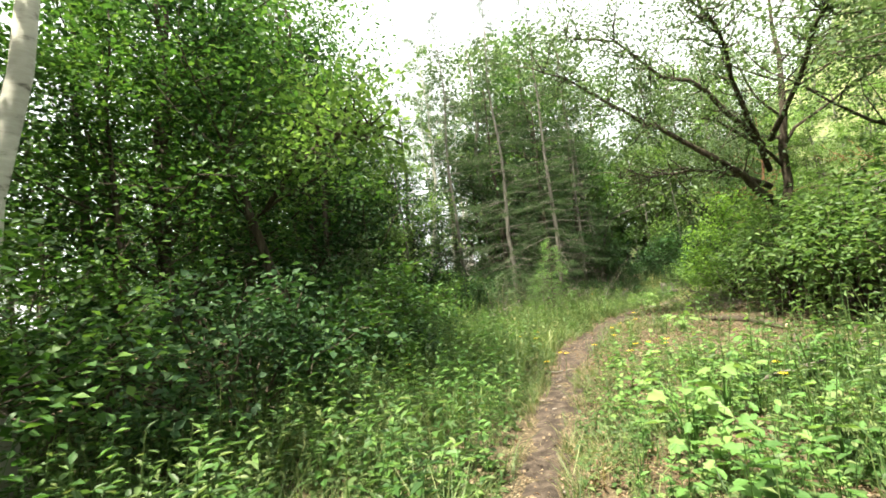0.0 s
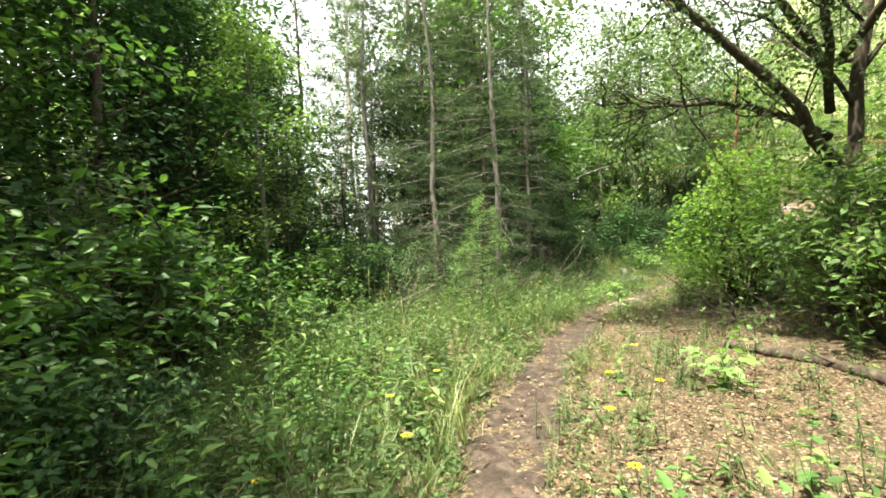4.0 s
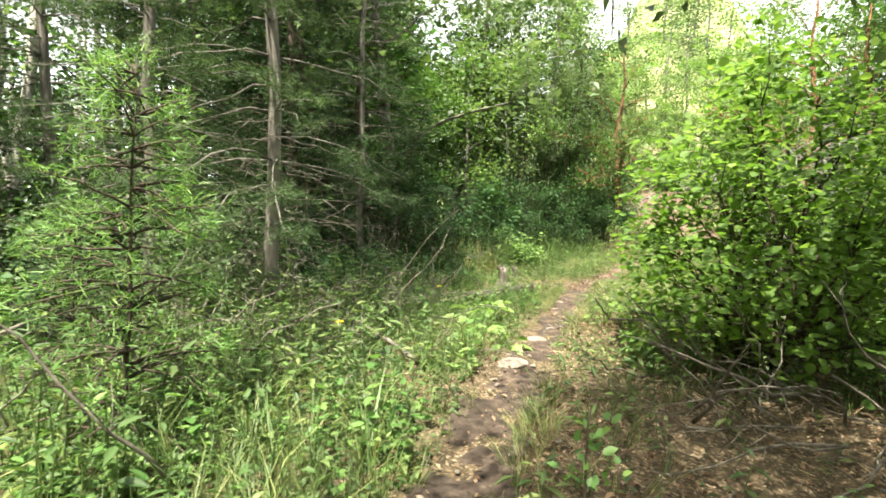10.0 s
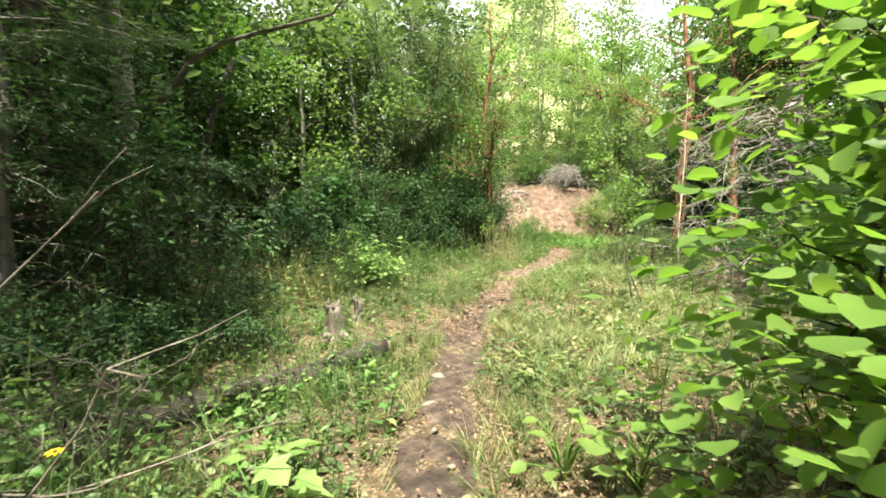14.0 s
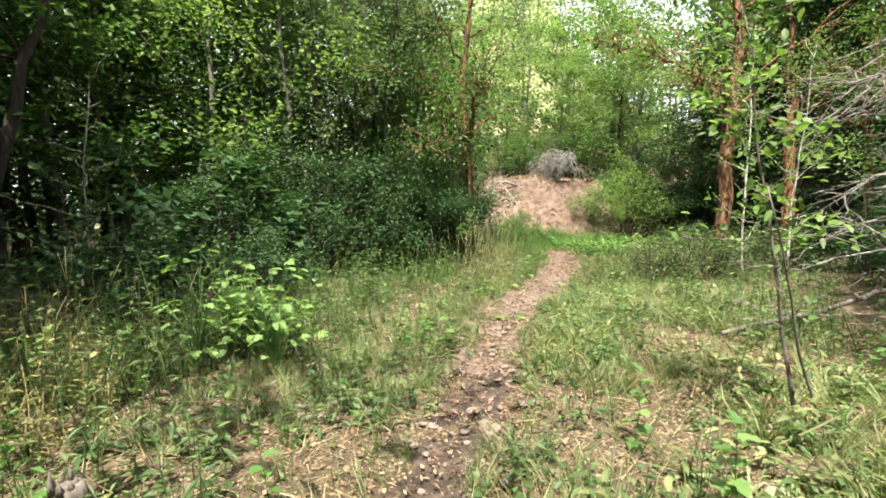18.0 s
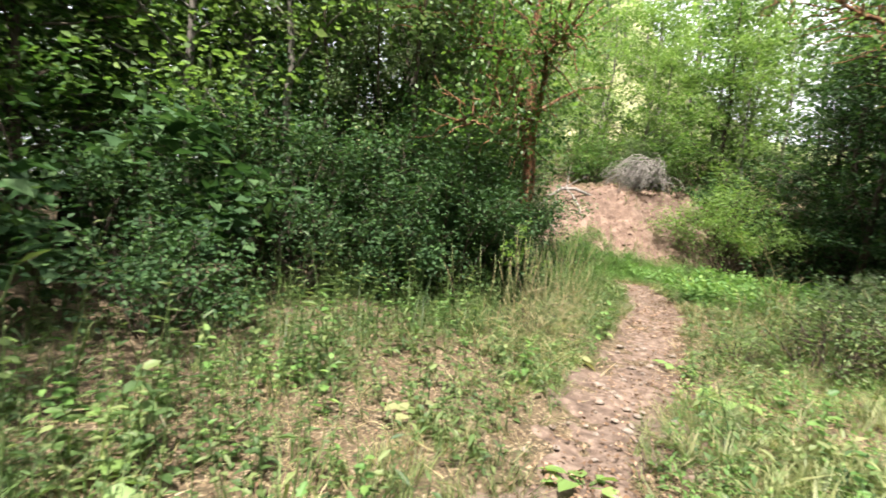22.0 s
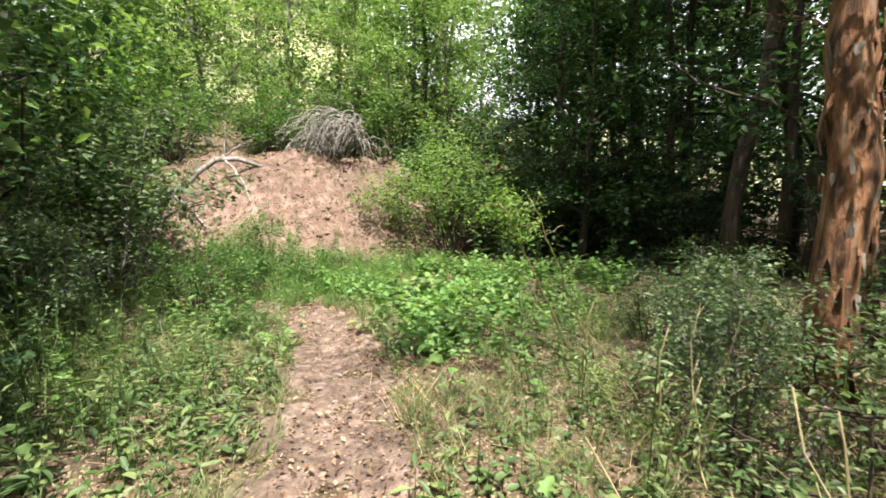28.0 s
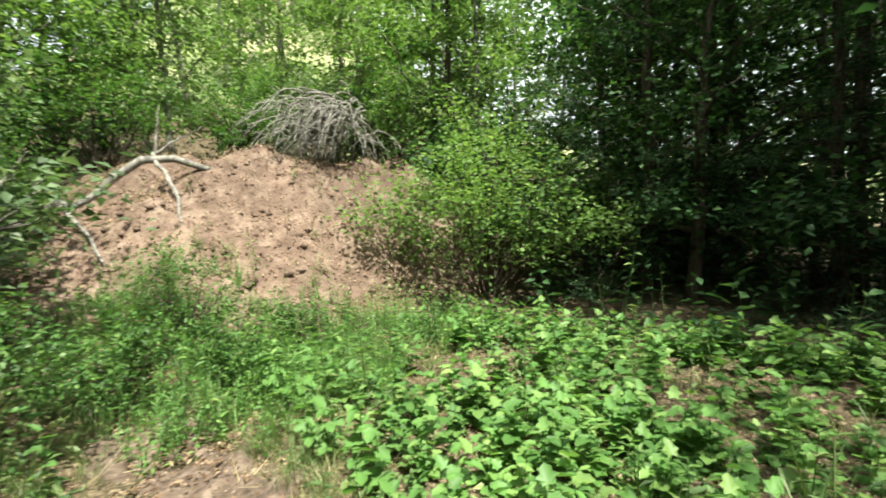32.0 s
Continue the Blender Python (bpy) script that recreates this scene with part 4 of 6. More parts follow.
for k, x, y, s in ((3, 7.6, 26.4, 1.2), (3, 1.4, 25.0, 1.2), (1, 10.6, 26.2, 1.5), (0, -8.6, -4.4, 1.2), (2, -9.4, 1.6, 1.2), (0, -10.4, 8.6, 1.3), (2, -11.0, -1.6, 1.2), (1, 13.6, 27.2, 1.45), (0, 6.8, -4.6, 1.0),
                   (3, 4.4, 23.8, 1.1), (1, 7.4, 23.4, 0.9), (3, 8.6, 24.6, 1.1), (2, -2.0, 22.5, 1.3), (3, -1.0, 19.8, 1.2), (3, 0.6, 24.4, 1.3), (2, -4.2, 20.5, 1.2),
                   (0, 27.4, 20.4, 1.2), (0, 25.6, 21.4, 0.9), (0, 29.8, 22.0, 1.2), (2, 31.4, 17.4, 1.2), (2, 33.0, 20.4, 1.3), (2, 29.4, 15.0, 1.1), (3, -0.4, 20.6, 1.6), (3, 1.0, 24.2, 1.7), (3, -2.2, 17.5, 1.5), (3, -1.6, 22.6, 1.8), (0, 0.6, 27.0, 1.9), (2, -9.6, 19.4, 1.5), (2, -10.2, 16.2, 1.4), (0, 5.0, 26.4, 1.6), (3, 8.0, 24.6, 1.5), (3, 3.0, 15.2, 1.35), (0, 0.9, 16.6, 1.4), (2, 27.6, 17.2, 1.1), (0, 30.2, 20.0, 1.3), (0, 22.4, 13.2, 0.9), (0, 24.4, 14.4, 1.1), (2, 26.4, 12.2, 1.2), (0, 23.6, 10.8, 1.1), (0, 20.4, 10.6, 0.95), (0, 20.0, 11.6, 0.8),
                   (2, -6.8, 7.4, 0.9), (2, -8.2, 10.4, 1.1), (2, -9.8, 7.0, 1.2), (2, -7.4, 13.2, 1.0), (2, -11.6, 10.2, 1.2), (2, -10.0, 15.4, 1.2), (0, -12.6, 5.6, 1.3), (2, -7.6, 1.4, 1.1), (2, -6.4, -6.2, 1.0), (2, -8.8, -7.6, 1.1), (2, -5.9, 5.0, 0.9), (2, -1.6, 24.6, 1.3), (3, 1.6, 22.6, 1.1), (1, 20.6, 34.6, 0.9), (3, 12.7, 23.2, 0.9), (2, 12.9, 23.9, 1.0), (2, 14.9, 25.3, 0.75), (1, 9.0, 23.0, 0.9), (3, 12.2, 25.0, 1.5), (1, 17.6, 32.6, 1.0), (3, 15.2, 31.0, 1.0), (1, 26.8, 33.4, 1.0), (3, 22.0, 38.0, 1.1)):
    again(mid[k], x, y, 47 * x, s)
placed = []
for k in range(6000):
    x, y = rng.uniform(-34, 52), rng.uniform(-24, 62)
    off = float(trail_offset(np.array([x]), np.array([y]))[0])
    if abs(off) < 7.5 or (7 < x < 21 and 1 < y < 15 and abs(off) < 11.5) or (bank_way(x, y) > -4 and bank_way(x, y) < 7 and 15 < x < 26):
        continue
    gap_left = abs((x + 0.9) * 0.988 + (y + 7) * 0.155) < 1.2 + (y + 7) * 0.06 and y > 6
    if gap_left or any((x - a) ** 2 + (y - b) ** 2 < (4.0 if abs(off) < 16 else 9.0) for a, b in placed):
        continue
    placed.append((x, y))
    if len(placed) > 190:
        break
    again((mid if abs(off) < 12.5 else wood)[int(rng.integers(0, 2)) * 2 + 1 if bank_way(x, y) > 3 and x > 8 else int(rng.integers(0, 4))], x, y, rng.random() * 360, rng.uniform(0.75, 1.35), (rng.normal() * 3, rng.normal() * 3))

# the woods in the distance: lumps of leaves up to the treetops
q = np.random.default_rng(97)
lumps = 2700
a = q.uniform(0, 2 * np.pi, lumps)
rr = q.uniform(31, 42, lumps)
LX, LY = 6 + np.sin(a) * rr, 8 + np.cos(a) * rr
LZ = (13.5 + 3.0 * lattice_noise(a * 9, a * 0, 1.0, 5)) * q.random(lumps) ** 0.75
open_sky = (LZ > 6.5) & (np.abs(np.degrees(np.arctan2(LX + 0.9, LY + 7)) + 12.5) < 6.5)
to_hill = (a > np.radians(16)) & (a < np.radians(56))
ok = ~open_sky & ~to_hill
LX, LY, LZ = (np.repeat(v[ok], 26) for v in (LX, LY, LZ))
n = len(LX)
P = np.stack([LX, LY, LZ], -1) + q.normal(size=(n, 3)) * [1.3, 1.3, 0.9]
P[:, 2] = np.maximum(P[:, 2] + height(P[:, 0], P[:, 1]), height(P[:, 0], P[:, 1]) + 0.1)
V, F = leaves(P, q.normal(size=(n, 3)), spread_normals(n, q, 0.5), q.uniform(0.3, 0.7, n), q.uniform(0.2, 0.45, n), KITE)
tagged(new("far_woods", mesh_of("far_woods", V, [F], [M_LEAF_SHADED, M_LEAF], np.repeat(q.integers(0, 2, n // 26), 52))), "leafy woods in the distance", "woods", kind="stuff")

# flakes of loose bark on the red trunk
q = np.random.default_rng(91)
ct = np.array([f.center for f in RED[0].polygons])
nm = np.array([f.normal for f in RED[0].polygons])
ok = np.where((ct[:, 2] > 0.1) & (ct[:, 2] < 6) & (np.abs(nm[:, 2]) < 0.5))[0]
pick = q.choice(ok, 420)
P = ct[pick] + nm[pick] * 0.010 + q.normal(size=(420, 3)) * [0.012, 0.012, 0.30]
V, F = leaves(P, np.stack([q.normal(size=420) * 0.12, q.normal(size=420) * 0.12, np.sign(q.normal(size=420))], -1) + nm[pick] * q.uniform(0.0, 0.14, 420)[:, None], nm[pick], q.uniform(0.08, 0.24, 420), q.uniform(0.025, 0.06, 420), BLADE)
FLAKES = mesh_of("flaking_bark", V, [F], [M_BARK_RED, M_DEAD], q.integers(0, 4, 420).repeat(3) // 3)
for ob in [o for o in bpy.data.objects if o.name.split(".")[0] == "cedar_tree"]:
    tagged(part("flaking_bark", FLAKES, ob), "loose flaking plates of bark", kind="stuff")

# bushes
HAZEL = shrub(31, 3.3, 1.5, 30, 0.074, 9000, M_HAZEL, M_BARK, ROUND, wide=0.95, under=0.0, hollow=0.4, drop=0.92)
BUSH = shrub(32, 2.2, 1.4, 14, 0.08, 3700, M_LEAF, M_BARK, hollow=0.3, under=0.04)
BUSH_D = shrub(33, 2.0, 1.5, 14, 0.10, 2900, M_LEAF_SHADED, M_BARK, hollow=0.3, under=0.04)
BUSH_G = shrub(34, 2.6, 1.5, 14, 0.095, 3000, M_LEAF_GREY, M_BARK_GREY, hollow=0.3, under=0.04)
BIGLEAF = shrub(38, 2.1, 1.25, 16, 0.15, 1500, M_LEAF, M_BARK, OVAL, hollow=0.3, under=0.1, wide=0.5)
HANG = shrub(35, 3.1, 2.3, 22, 0.10, 8500, M_LEAF_BRIGHT, M_BARK, hollow=0.2, under=0.22)
hazel = plant_tree("hazel_bush", HAZEL, 5.3, 7.6, "sunlit hazel bush with round bright green leaves", "bush", "bushes along the trail", foliage="foliage", size=1.0)
bush = plant_tree("bush", BUSH, 10.2, 8.8, "rounded bush with small green leaves", "bush", "bushes along the trail", foliage="foliage", size=0.7)
bush_d = plant_tree("bush", BUSH_D, -4.6, 4.6, "dark shady bush of small leaves", "bush", "bushes along the trail", foliage="foliage")
bigleaf = plant_tree("bush", BIGLEAF, -3.7, 1.9, "shrub with tiers of large pointed leaves", "bush", "bushes along the trail", foliage="foliage")
for x, y, yaw, s in ((-3.3, 0.5, 40, 0.8), (-3.6, 3.6, 90, 0.85), (-3.2, 6.2, 20, 0.8)):
    again(bigleaf, x, y, yaw, s)
softleaf = plant_tree("bush", shrub(39, 2.3, 1.3, 16, 0.12, 2200, M_LEAF_SOFT, M_BARK, OVAL, hollow=0.3, under=0.12, wide=0.55), 4.6, 3.5, "leafy shrub with soft green leaves under the oak", "bush", "bushes along the trail", foliage="foliage")
for x, y, yaw, s in ((5.0, 2.2, 70, 1.1), (5.3, 4.4, 200, 1.1), (4.9, 0.6, 130, 1.1), (6.6, 3.4, 40, 1.4)):
    again(softleaf, x, y, yaw, s)
bush_g = plant_tree("bush", BUSH_G, -4.6, 2.9, "bush with pale grey-green leaves", "bush", "bushes along the trail", foliage="foliage", size=0.95)
hang = plant_tree("bush", HANG, 23.5, 23.6, "broad overhanging bush at the foot of the bank", "bush", "bushes along the trail", foliage="foliage", size=0.95)
again(hazel, 8.2, 8.0, 120, 0.95)
# leafy understorey in front of the pines and along the first stretch
for k, (x, y, s) in enumerate(((-0.3, 9.7, 0.55), (-1.7, 9.7, 0.6), (0.0, 10.7, 0.6), (1.3, 10.9, 0.45), (0.9, 11.9, 0.6), (2.1, 12.5, 0.5), (-2.9, 0.6, 0.55), (-2.8, 4.4, 0.45))):
    again(bush_g if k < 3 else bush_d, x, y, 57 * k, s)
for x, y, yaw, s in ((-4.8, -5.2, 80, 1.1), (-5.6, -3.4, 200, 1.2), (5.4, 0.4, 0, 1.0), (5.7, 2.9, 70, 1.0), (4.9, -3.2, 10, 1.2), (-5.8, 7.4, 190, 1.1), (16.4, 23.4, 40, 0.55), (18.6, 24.9, 120, 0.55), 
                     (25.6, 27.4, 20, 1.2), (20.4, 31.0, 70, 1.2), (23.6, 30.4, 150, 1.1), (18.0, 31.0, 250, 1.2), (11.2, 10.6, 70, 0.9)):
    again(bush, x, y, yaw, s)
for x, y, yaw, s in ((-2.9, 9.0, 10, 0.9), (-3.9, -2.6, 20, 1.0), (0.6, 12.0, 100, 0.7), (3.3, 13.3, 140, 0.6), (5.2, 17.6, 30, 0.8), (7.2, 19.0, 75, 0.7), (12.4, 20.9, 10, 0.7), (-2.4, 11.6, 30, 0.9),
                     (10.4, 20.4, 200, 0.75), (18.6, 14.2, 10, 0.9), (16.9, 13.3, 70, 0.62), (15.9, 12.6, 160, 0.6), (18.2, 15.4, 220, 0.6), (20.2, 13.4, 150, 1.0), (24.6, 22.0, 40, 1.4), (24.9, 18.2, 80, 1.5), (26.8, 20.6, 170, 1.6), (25.2, 24.6, 100, 1.3), (-5.4, 2.4, 20, 1.3), (2.0, 17.4, 200, 1.0), (-4.5, 0.6, 200, 1.0)):
    again(bush_d, x, y, yaw, s)
for x, y, yaw, s in ((16.3, 25.8, 60, 1.35), (14.6, 23.6, 160, 0.6), (14.4, 24.2, 15, 0.8), (16.3, 17.1, 20, 0.42), (17.6, 17.3, 70, 0.4), (24.6, 29.0, 100, 0.9), (17.4, 29.4, 30, 1.1), (5.6, 4.5, 100, 0.9), (14.0, 11.0, 210, 1.0)):
    again(bush_g, x, y, yaw, s)

# low twiggy bushes round the red-barked tree
TWIGGY = shrub(37, 1.0, 0.8, 10, 0.06, 1000, M_WEED, M_BARK, hollow=0.2, under=0.0, wide=0.45, drop=0.75)
twiggy = plant_tree("low_bush", TWIGGY, 13.9, 16.3, "low twiggy bush with sparse brownish leaves", "bush", "low twiggy bushes", foliage="foliage")
for x, y, yaw, s in ((14.5, 15.7, 50, 1.1), (15.1, 15.4, 100, 1.0), (14.7, 16.6, 200, 0.9), (15.6, 16.2, 310, 1.1), (16.4, 15.8, 20, 1.0), (15.6, 17.1, 140, 0.7), (18.3, 17.0, 280, 0.9),
                     (17.9, 17.9, 15, 0.6), (18.9, 18.0, 190, 0.7), (13.3, 16.9, 30, 0.5), (12.2, 18.9, 120, 0.55), (11.4, 18.5, 60, 0.6), (19.4, 17.2, 60, 1.0), (17.1, 15.4, 90, 1.1)):
    again(twiggy, x, y, yaw, s)

# scrub in the depth of the wood
SCRUB = [shrub(51 + k, 2.4, 1.7, 5, 0.22, 720, m, M_BARK, hollow=0.2, under=0.0, fine=False) for k, m in enumerate((M_LEAF, M_LEAF_SHADED, M_LEAF_GREY))]
scrub = [plant_tree("scrub_bush", me, x, y, "leafy scrub bush deep in the wood", "bush", "scrub of the wood", foliage="foliage") for me, x, y in zip(SCRUB, (-9.0, -10.0, 20.0), (14.0, 3.0, 8.0))]
placed = []
for k in range(4000):
    x, y = rng.uniform(-26, 44), rng.uniform(-18, 52)
    off = float(trail_offset(np.array([x]), np.array([y]))[0])
    if abs(off) < 5.5 or abs(off) > 24 or (bank_way(x, y) > -2.5 and bank_way(x, y) < 5.5 and 14.5 < x < 26) or any((x - a) ** 2 + (y - b) ** 2 < 4.5 for a, b in placed):
        continue
    placed.append((x, y))
    if len(placed) > 125:
        break
    again(scrub[int(rng.integers(0, 3))], x, y, rng.random() * 360, rng.uniform(0.6, 1.25))

# the lowest, largest leaves of the hazel hang singly over the path
q = np.random.default_rng(88)
HLEAF = []
for k in range(5):
    V, F = leaves([(0, 0, 0)], [(1, 0, 0.05)], [(0, q.normal() * 0.2, 1)], 0.064 + 0.007 * k, 0.064 + 0.006 * k, ROUND)
    HLEAF.append(mesh_of("leaf", V, [F], M_HAZEL))
m_inv = hazel.matrix_basis.inverted()
for k in range(290):
    a = q.uniform(1.6, 4.6)
    z = q.uniform(0.15, 2.3)
    rr = 1.36 * np.sqrt(max(0.25, 1 - ((z - 1.2) / 2.2) ** 2)) * q.uniform(0.88, 1.04)
    p = Vector((5.3 + math.cos(a) * rr, 7.6 + math.sin(a) * rr, z + 0.05))
    part("leaf", HLEAF[k % 5], hazel, m=m_inv @ Matrix.Translation(p) @ Euler((q.normal() * 0.35, 0.45 + q.normal() * 0.35, a + q.normal() * 0.6)).to_matrix().to_4x4())

# ---- undergrowth: grass, weeds and fallen leaves ----


def weed(seed, H, leaf, wide, n, shape=KITE, droop=0.3):
    """A single stem with leaves set round it: places and faces."""
    r = np.random.default_rng(seed)
    b = Build()
    stem = wobbly((0, 0, -0.03), (r.normal() * 0.12 * H, r.normal() * 0.12 * H, H), 5, H * 0.02, r)[[0, 2, 4]]
    V, F, _ = tube(stem, np.linspace(0.004, 0.0018, 3), 3, 0, r, cap=False)
    b.add(V, np.concatenate([F[:, [0, 1, 2]], F[:, [0, 2, 3]]]))
    s = np.linspace(0.12, 1, n)
    P = np.stack([np.interp(s, np.linspace(0, 1, 3), stem[:, c]) for c in range(3)], -1)
    a = np.arange(n) * 2.4 + r.random()
    D = np.stack([np.cos(a), np.sin(a), np.full(n, 0.35 - droop) + 0.2 * r.standard_normal(n) + 0.5 * (s > 0.92)], -1)
    V, F = leaves(P, D, np.tile([0, 0, 1.0], (n, 1)) + 0.2 * r.standard_normal((n, 3)), leaf * (1.1 - 0.5 * s) * (0.8 + 0.4 * r.random(n)), leaf * wide * (1.1 - 0.5 * s), shape)
    b.add(V, F)
    return b.arrays()


def scatter(name, variants, X, Y, size, label, category, mat, r, lift=0.0, lean=0.12):
    """One mesh of many small plants, each a turned and scaled variant standing on the ground."""
    Z = height(X, Y) + lift
    which = r.integers(0, len(variants), len(X))
    b = Build()
    for k, (V, F) in enumerate(variants):
        sel = np.where(which == k)[0]
        if not len(sel):
            continue
        a = r.random(len(sel)) * 6.283
        c, s, q = np.cos(a), np.sin(a), size[sel]
        W = np.empty((len(sel), len(V), 3))
        W[..., 0] = (V[None, :, 0] * c[:, None] - V[None, :, 1] * s[:, None]) * q[:, None] + X[sel][:, None]
        W[..., 1] = (V[None, :, 0] * s[:, None] + V[None, :, 1] * c[:, None]) * q[:, None] + Y[sel][:, None]
        up = V[None, :, 2] * q[:, None]
        W[..., 0] += up * (r.normal(size=len(sel)) * lean)[:, None]
        W[..., 1] += up * (r.normal(size=len(sel)) * lean)[:, None]
        W[..., 2] = up + Z[sel][:, None]
        for f in F:
            b.add(W.reshape(-1, 3), (f[None] + (np.arange(len(sel)) * len(V))[:, None, None]).reshape(-1, f.shape[1]))
    ob = new(name, b.mesh(name, mat))
    return tagged(ob, label, category, kind="stuff")


def sow(n, reach, chance, r):
    """Random places along the walk, kept by a chance that depends on the place and the offset from the trail."""
    s = r.uniform(4.0, seg[-1] + 1.5, n)
    o = r.uniform(-reach, reach, n)
    i = np.clip((s / 0.07).astype(int), 0, len(tx) - 1)
    X, Y = tx[i] + nx_[i] * o + r.normal(size=n) * 0.1, ty[i] + ny_[i] * o + r.normal(size=n) * 0.1
    off = trail_offset(X, Y)
    keep = r.random(n) < chance(X, Y, off)
    return X[keep], Y[keep], off[keep]


def tuft(seed, n, H, width):
    """A tuft of arching grass blades."""
    r = np.random.default_rng(seed)
    a = r.random(n) * 6.283
    P = np.stack([np.cos(a) * 0.05 * r.random(n), np.sin(a) * 0.05 * r.random(n), np.full(n, -0.01)], -1)
    out = np.stack([np.cos(a), np.sin(a), np.zeros(n)], -1)
    L = H * (0.5 + 0.6 * r.random(n))
    bend = 0.2 + 0.9 * r.random(n)
    S = unit(np.cross(out, [0, 0, 1.0]))
    mid = P + (out * (bend * 0.3)[:, None] + [0, 0, 1.0]) * (L * 0.55)[:, None]
    tip = P + (out * (bend * 1.0)[:, None] + [0, 0, 1.0]) * (L * (1 - 0.25 * bend))[:, None]
    w = width * (0.7 + 0.6 * r.random(n))[:, None]
    V = np.stack([P - S * w / 2, P + S * w / 2, mid - S * w * 0.4, mid + S * w * 0.4, tip], 1).reshape(-1, 3)
    F = (np.array([[0, 2, 3], [0, 3, 1], [2, 4, 3]])[None] + (np.arange(n) * 5)[:, None, None]).reshape(-1, 3)
    return V, [F]


def along(X, Y):
    """How far along the walk, by the place alone: 0 at the start, 1 at its end."""
    return np.clip((X * 0.55 + Y * 0.83 + 5.5) / 31.0, 0, 1)


def shade_floor(X, Y, off):
    return np.exp(-np.maximum(np.abs(off) - 0.3, 0) / 5)


def clump(seed, kinds):
    """Several stems and blades of different kinds grown into one another."""
    q = np.random.default_rng(seed)
    b = Build()
    for V, F in kinds:
        s, a = q.uniform(0.55, 1.15), q.random() * 6.283
        c, d = np.cos(a) * s, np.sin(a) * s
        o = q.normal(size=2) * 0.06
        W = np.stack([V[:, 0] * c - V[:, 1] * d + o[0], V[:, 0] * d + V[:, 1] * c + o[1], V[:, 2] * s], -1)
        for f in F:
            b.add(W, f)
    return b.arrays()


def mixed_clump(k):
    q = np.random.default_rng(900 + k)
    one = weed(500 + k, q.uniform(0.3, 0.75), q.uniform(0.06, 0.11), q.uniform(0.18, 0.42), int(q.integers(7, 14)), KITE, q.uniform(0.0, 0.5))
    two = weed(600 + k, q.uniform(0.15, 0.45), q.uniform(0.05, 0.10), q.uniform(0.4, 0.8), int(q.integers(5, 9)), OVAL, q.uniform(0.0, 0.6))
    return clump(k, [one, two, tuft(700 + k, 6, q.uniform(0.25, 0.6), 0.006)])


GRASS = [tuft(k, 12, 0.21, 0.0042) for k in range(8)]
STRAW = [tuft(40 + k, 9, 0.2, 0.0036) for k in range(8)]
WEEDS = [mixed_clump(k) for k in range(16)]
HERBS = [weed(80 + k, 0.42, 0.12, 0.75, 8, LOBED, 0.2) for k in range(5)] + [weed(90 + k, 0.34, 0.10, 0.6, 9, OVAL, 0.25) for k in range(4)]
LOW = [weed(110 + k, 0.14, 0.09, 0.5, 5, KITE, 0.2) for k in range(4)] + [weed(116 + k, 0.12, 0.07, 0.75, 5, OVAL, 0.2) for k in range(3)] + [weed(120 + k, 0.2, 0.13, 0.3, 6, KITE, 0.5) for k in range(3)]
r = np.random.default_rng(5)


def on_bank(X, Y):
    return (bank_way(X, Y) > -0.3) & (X > 16)


def patchy(X, Y, seed, cell=1.0):
    return smooth01(0.5 + 0.9 * lattice_noise(X, Y, cell, seed) + 0.35 * lattice_noise(X, Y, cell * 0.35, seed + 1))


def grass_chance(X, Y, off):
    a = along(X, Y)
    side = np.where(off > 0, np.exp(-np.maximum(off - 1.2, 0) / np.where((a > 0.5) & (a < 0.72), 3.5, 1.6)), np.exp(-np.maximum(-off - 0.9, 0) / np.where(a > 0.55, 2.0, 0.9)))
    return (np.abs(off) > np.where(a < 0.35, np.where(Y > 0.5, 0.25, 0.15), 0.19 + 0.2 * (a > 0.8))) * side * (0.06 + 0.94 * patchy(X, Y, 31, 0.8) ** 1.6) * ~on_bank(X, Y) * np.where((off < -0.45) & (a > 0.16) & (a < 0.5), 0.16, 1.0)


X, Y, off = sow(44000, 5.0, grass_chance, r)
scatter("grass", GRASS, X, Y, 0.6 + 0.7 * r.random(len(X)), "patchy green grass along the trail", "grass", M_GRASS, r, lean=0.5)
X, Y, off = sow(34000, 4.5, lambda X, Y, off: grass_chance(X, Y, off) * np.where(off > 0, 0.5, 0.8) * (0.2 + 0.8 * patchy(X, Y, 34, 0.8)), r)
scatter("dry_grass", STRAW, X, Y, 0.5 + 0.8 * r.random(len(X)), "dry straw-coloured grass along the trail", "grass", M_STRAW, r, lean=0.7)


def weed_chance(X, Y, off):
    a = along(X, Y)
    left = (off > np.where((Y > 0.5) & (Y < 6), 0.42, 0.36)) * np.exp(-np.maximum(off - 2.5, 0) / 2.5) * np.where((a > 0.5) & (off < 2.2), 0.35, 1.0)
    right = (off < -0.5) * np.where(Y < -0.6, 0.9, np.where(a < 0.42, 0.06, np.where(a < 0.76, 0.05 + 0.2 * (off < -2.6), 0.12))) * np.exp(-np.maximum(-off - 3.0, 0) / 2.0)
    return (left + right) * (0.35 + 0.65 * patchy(X, Y, 37, 1.3)) * ~on_bank(X, Y)


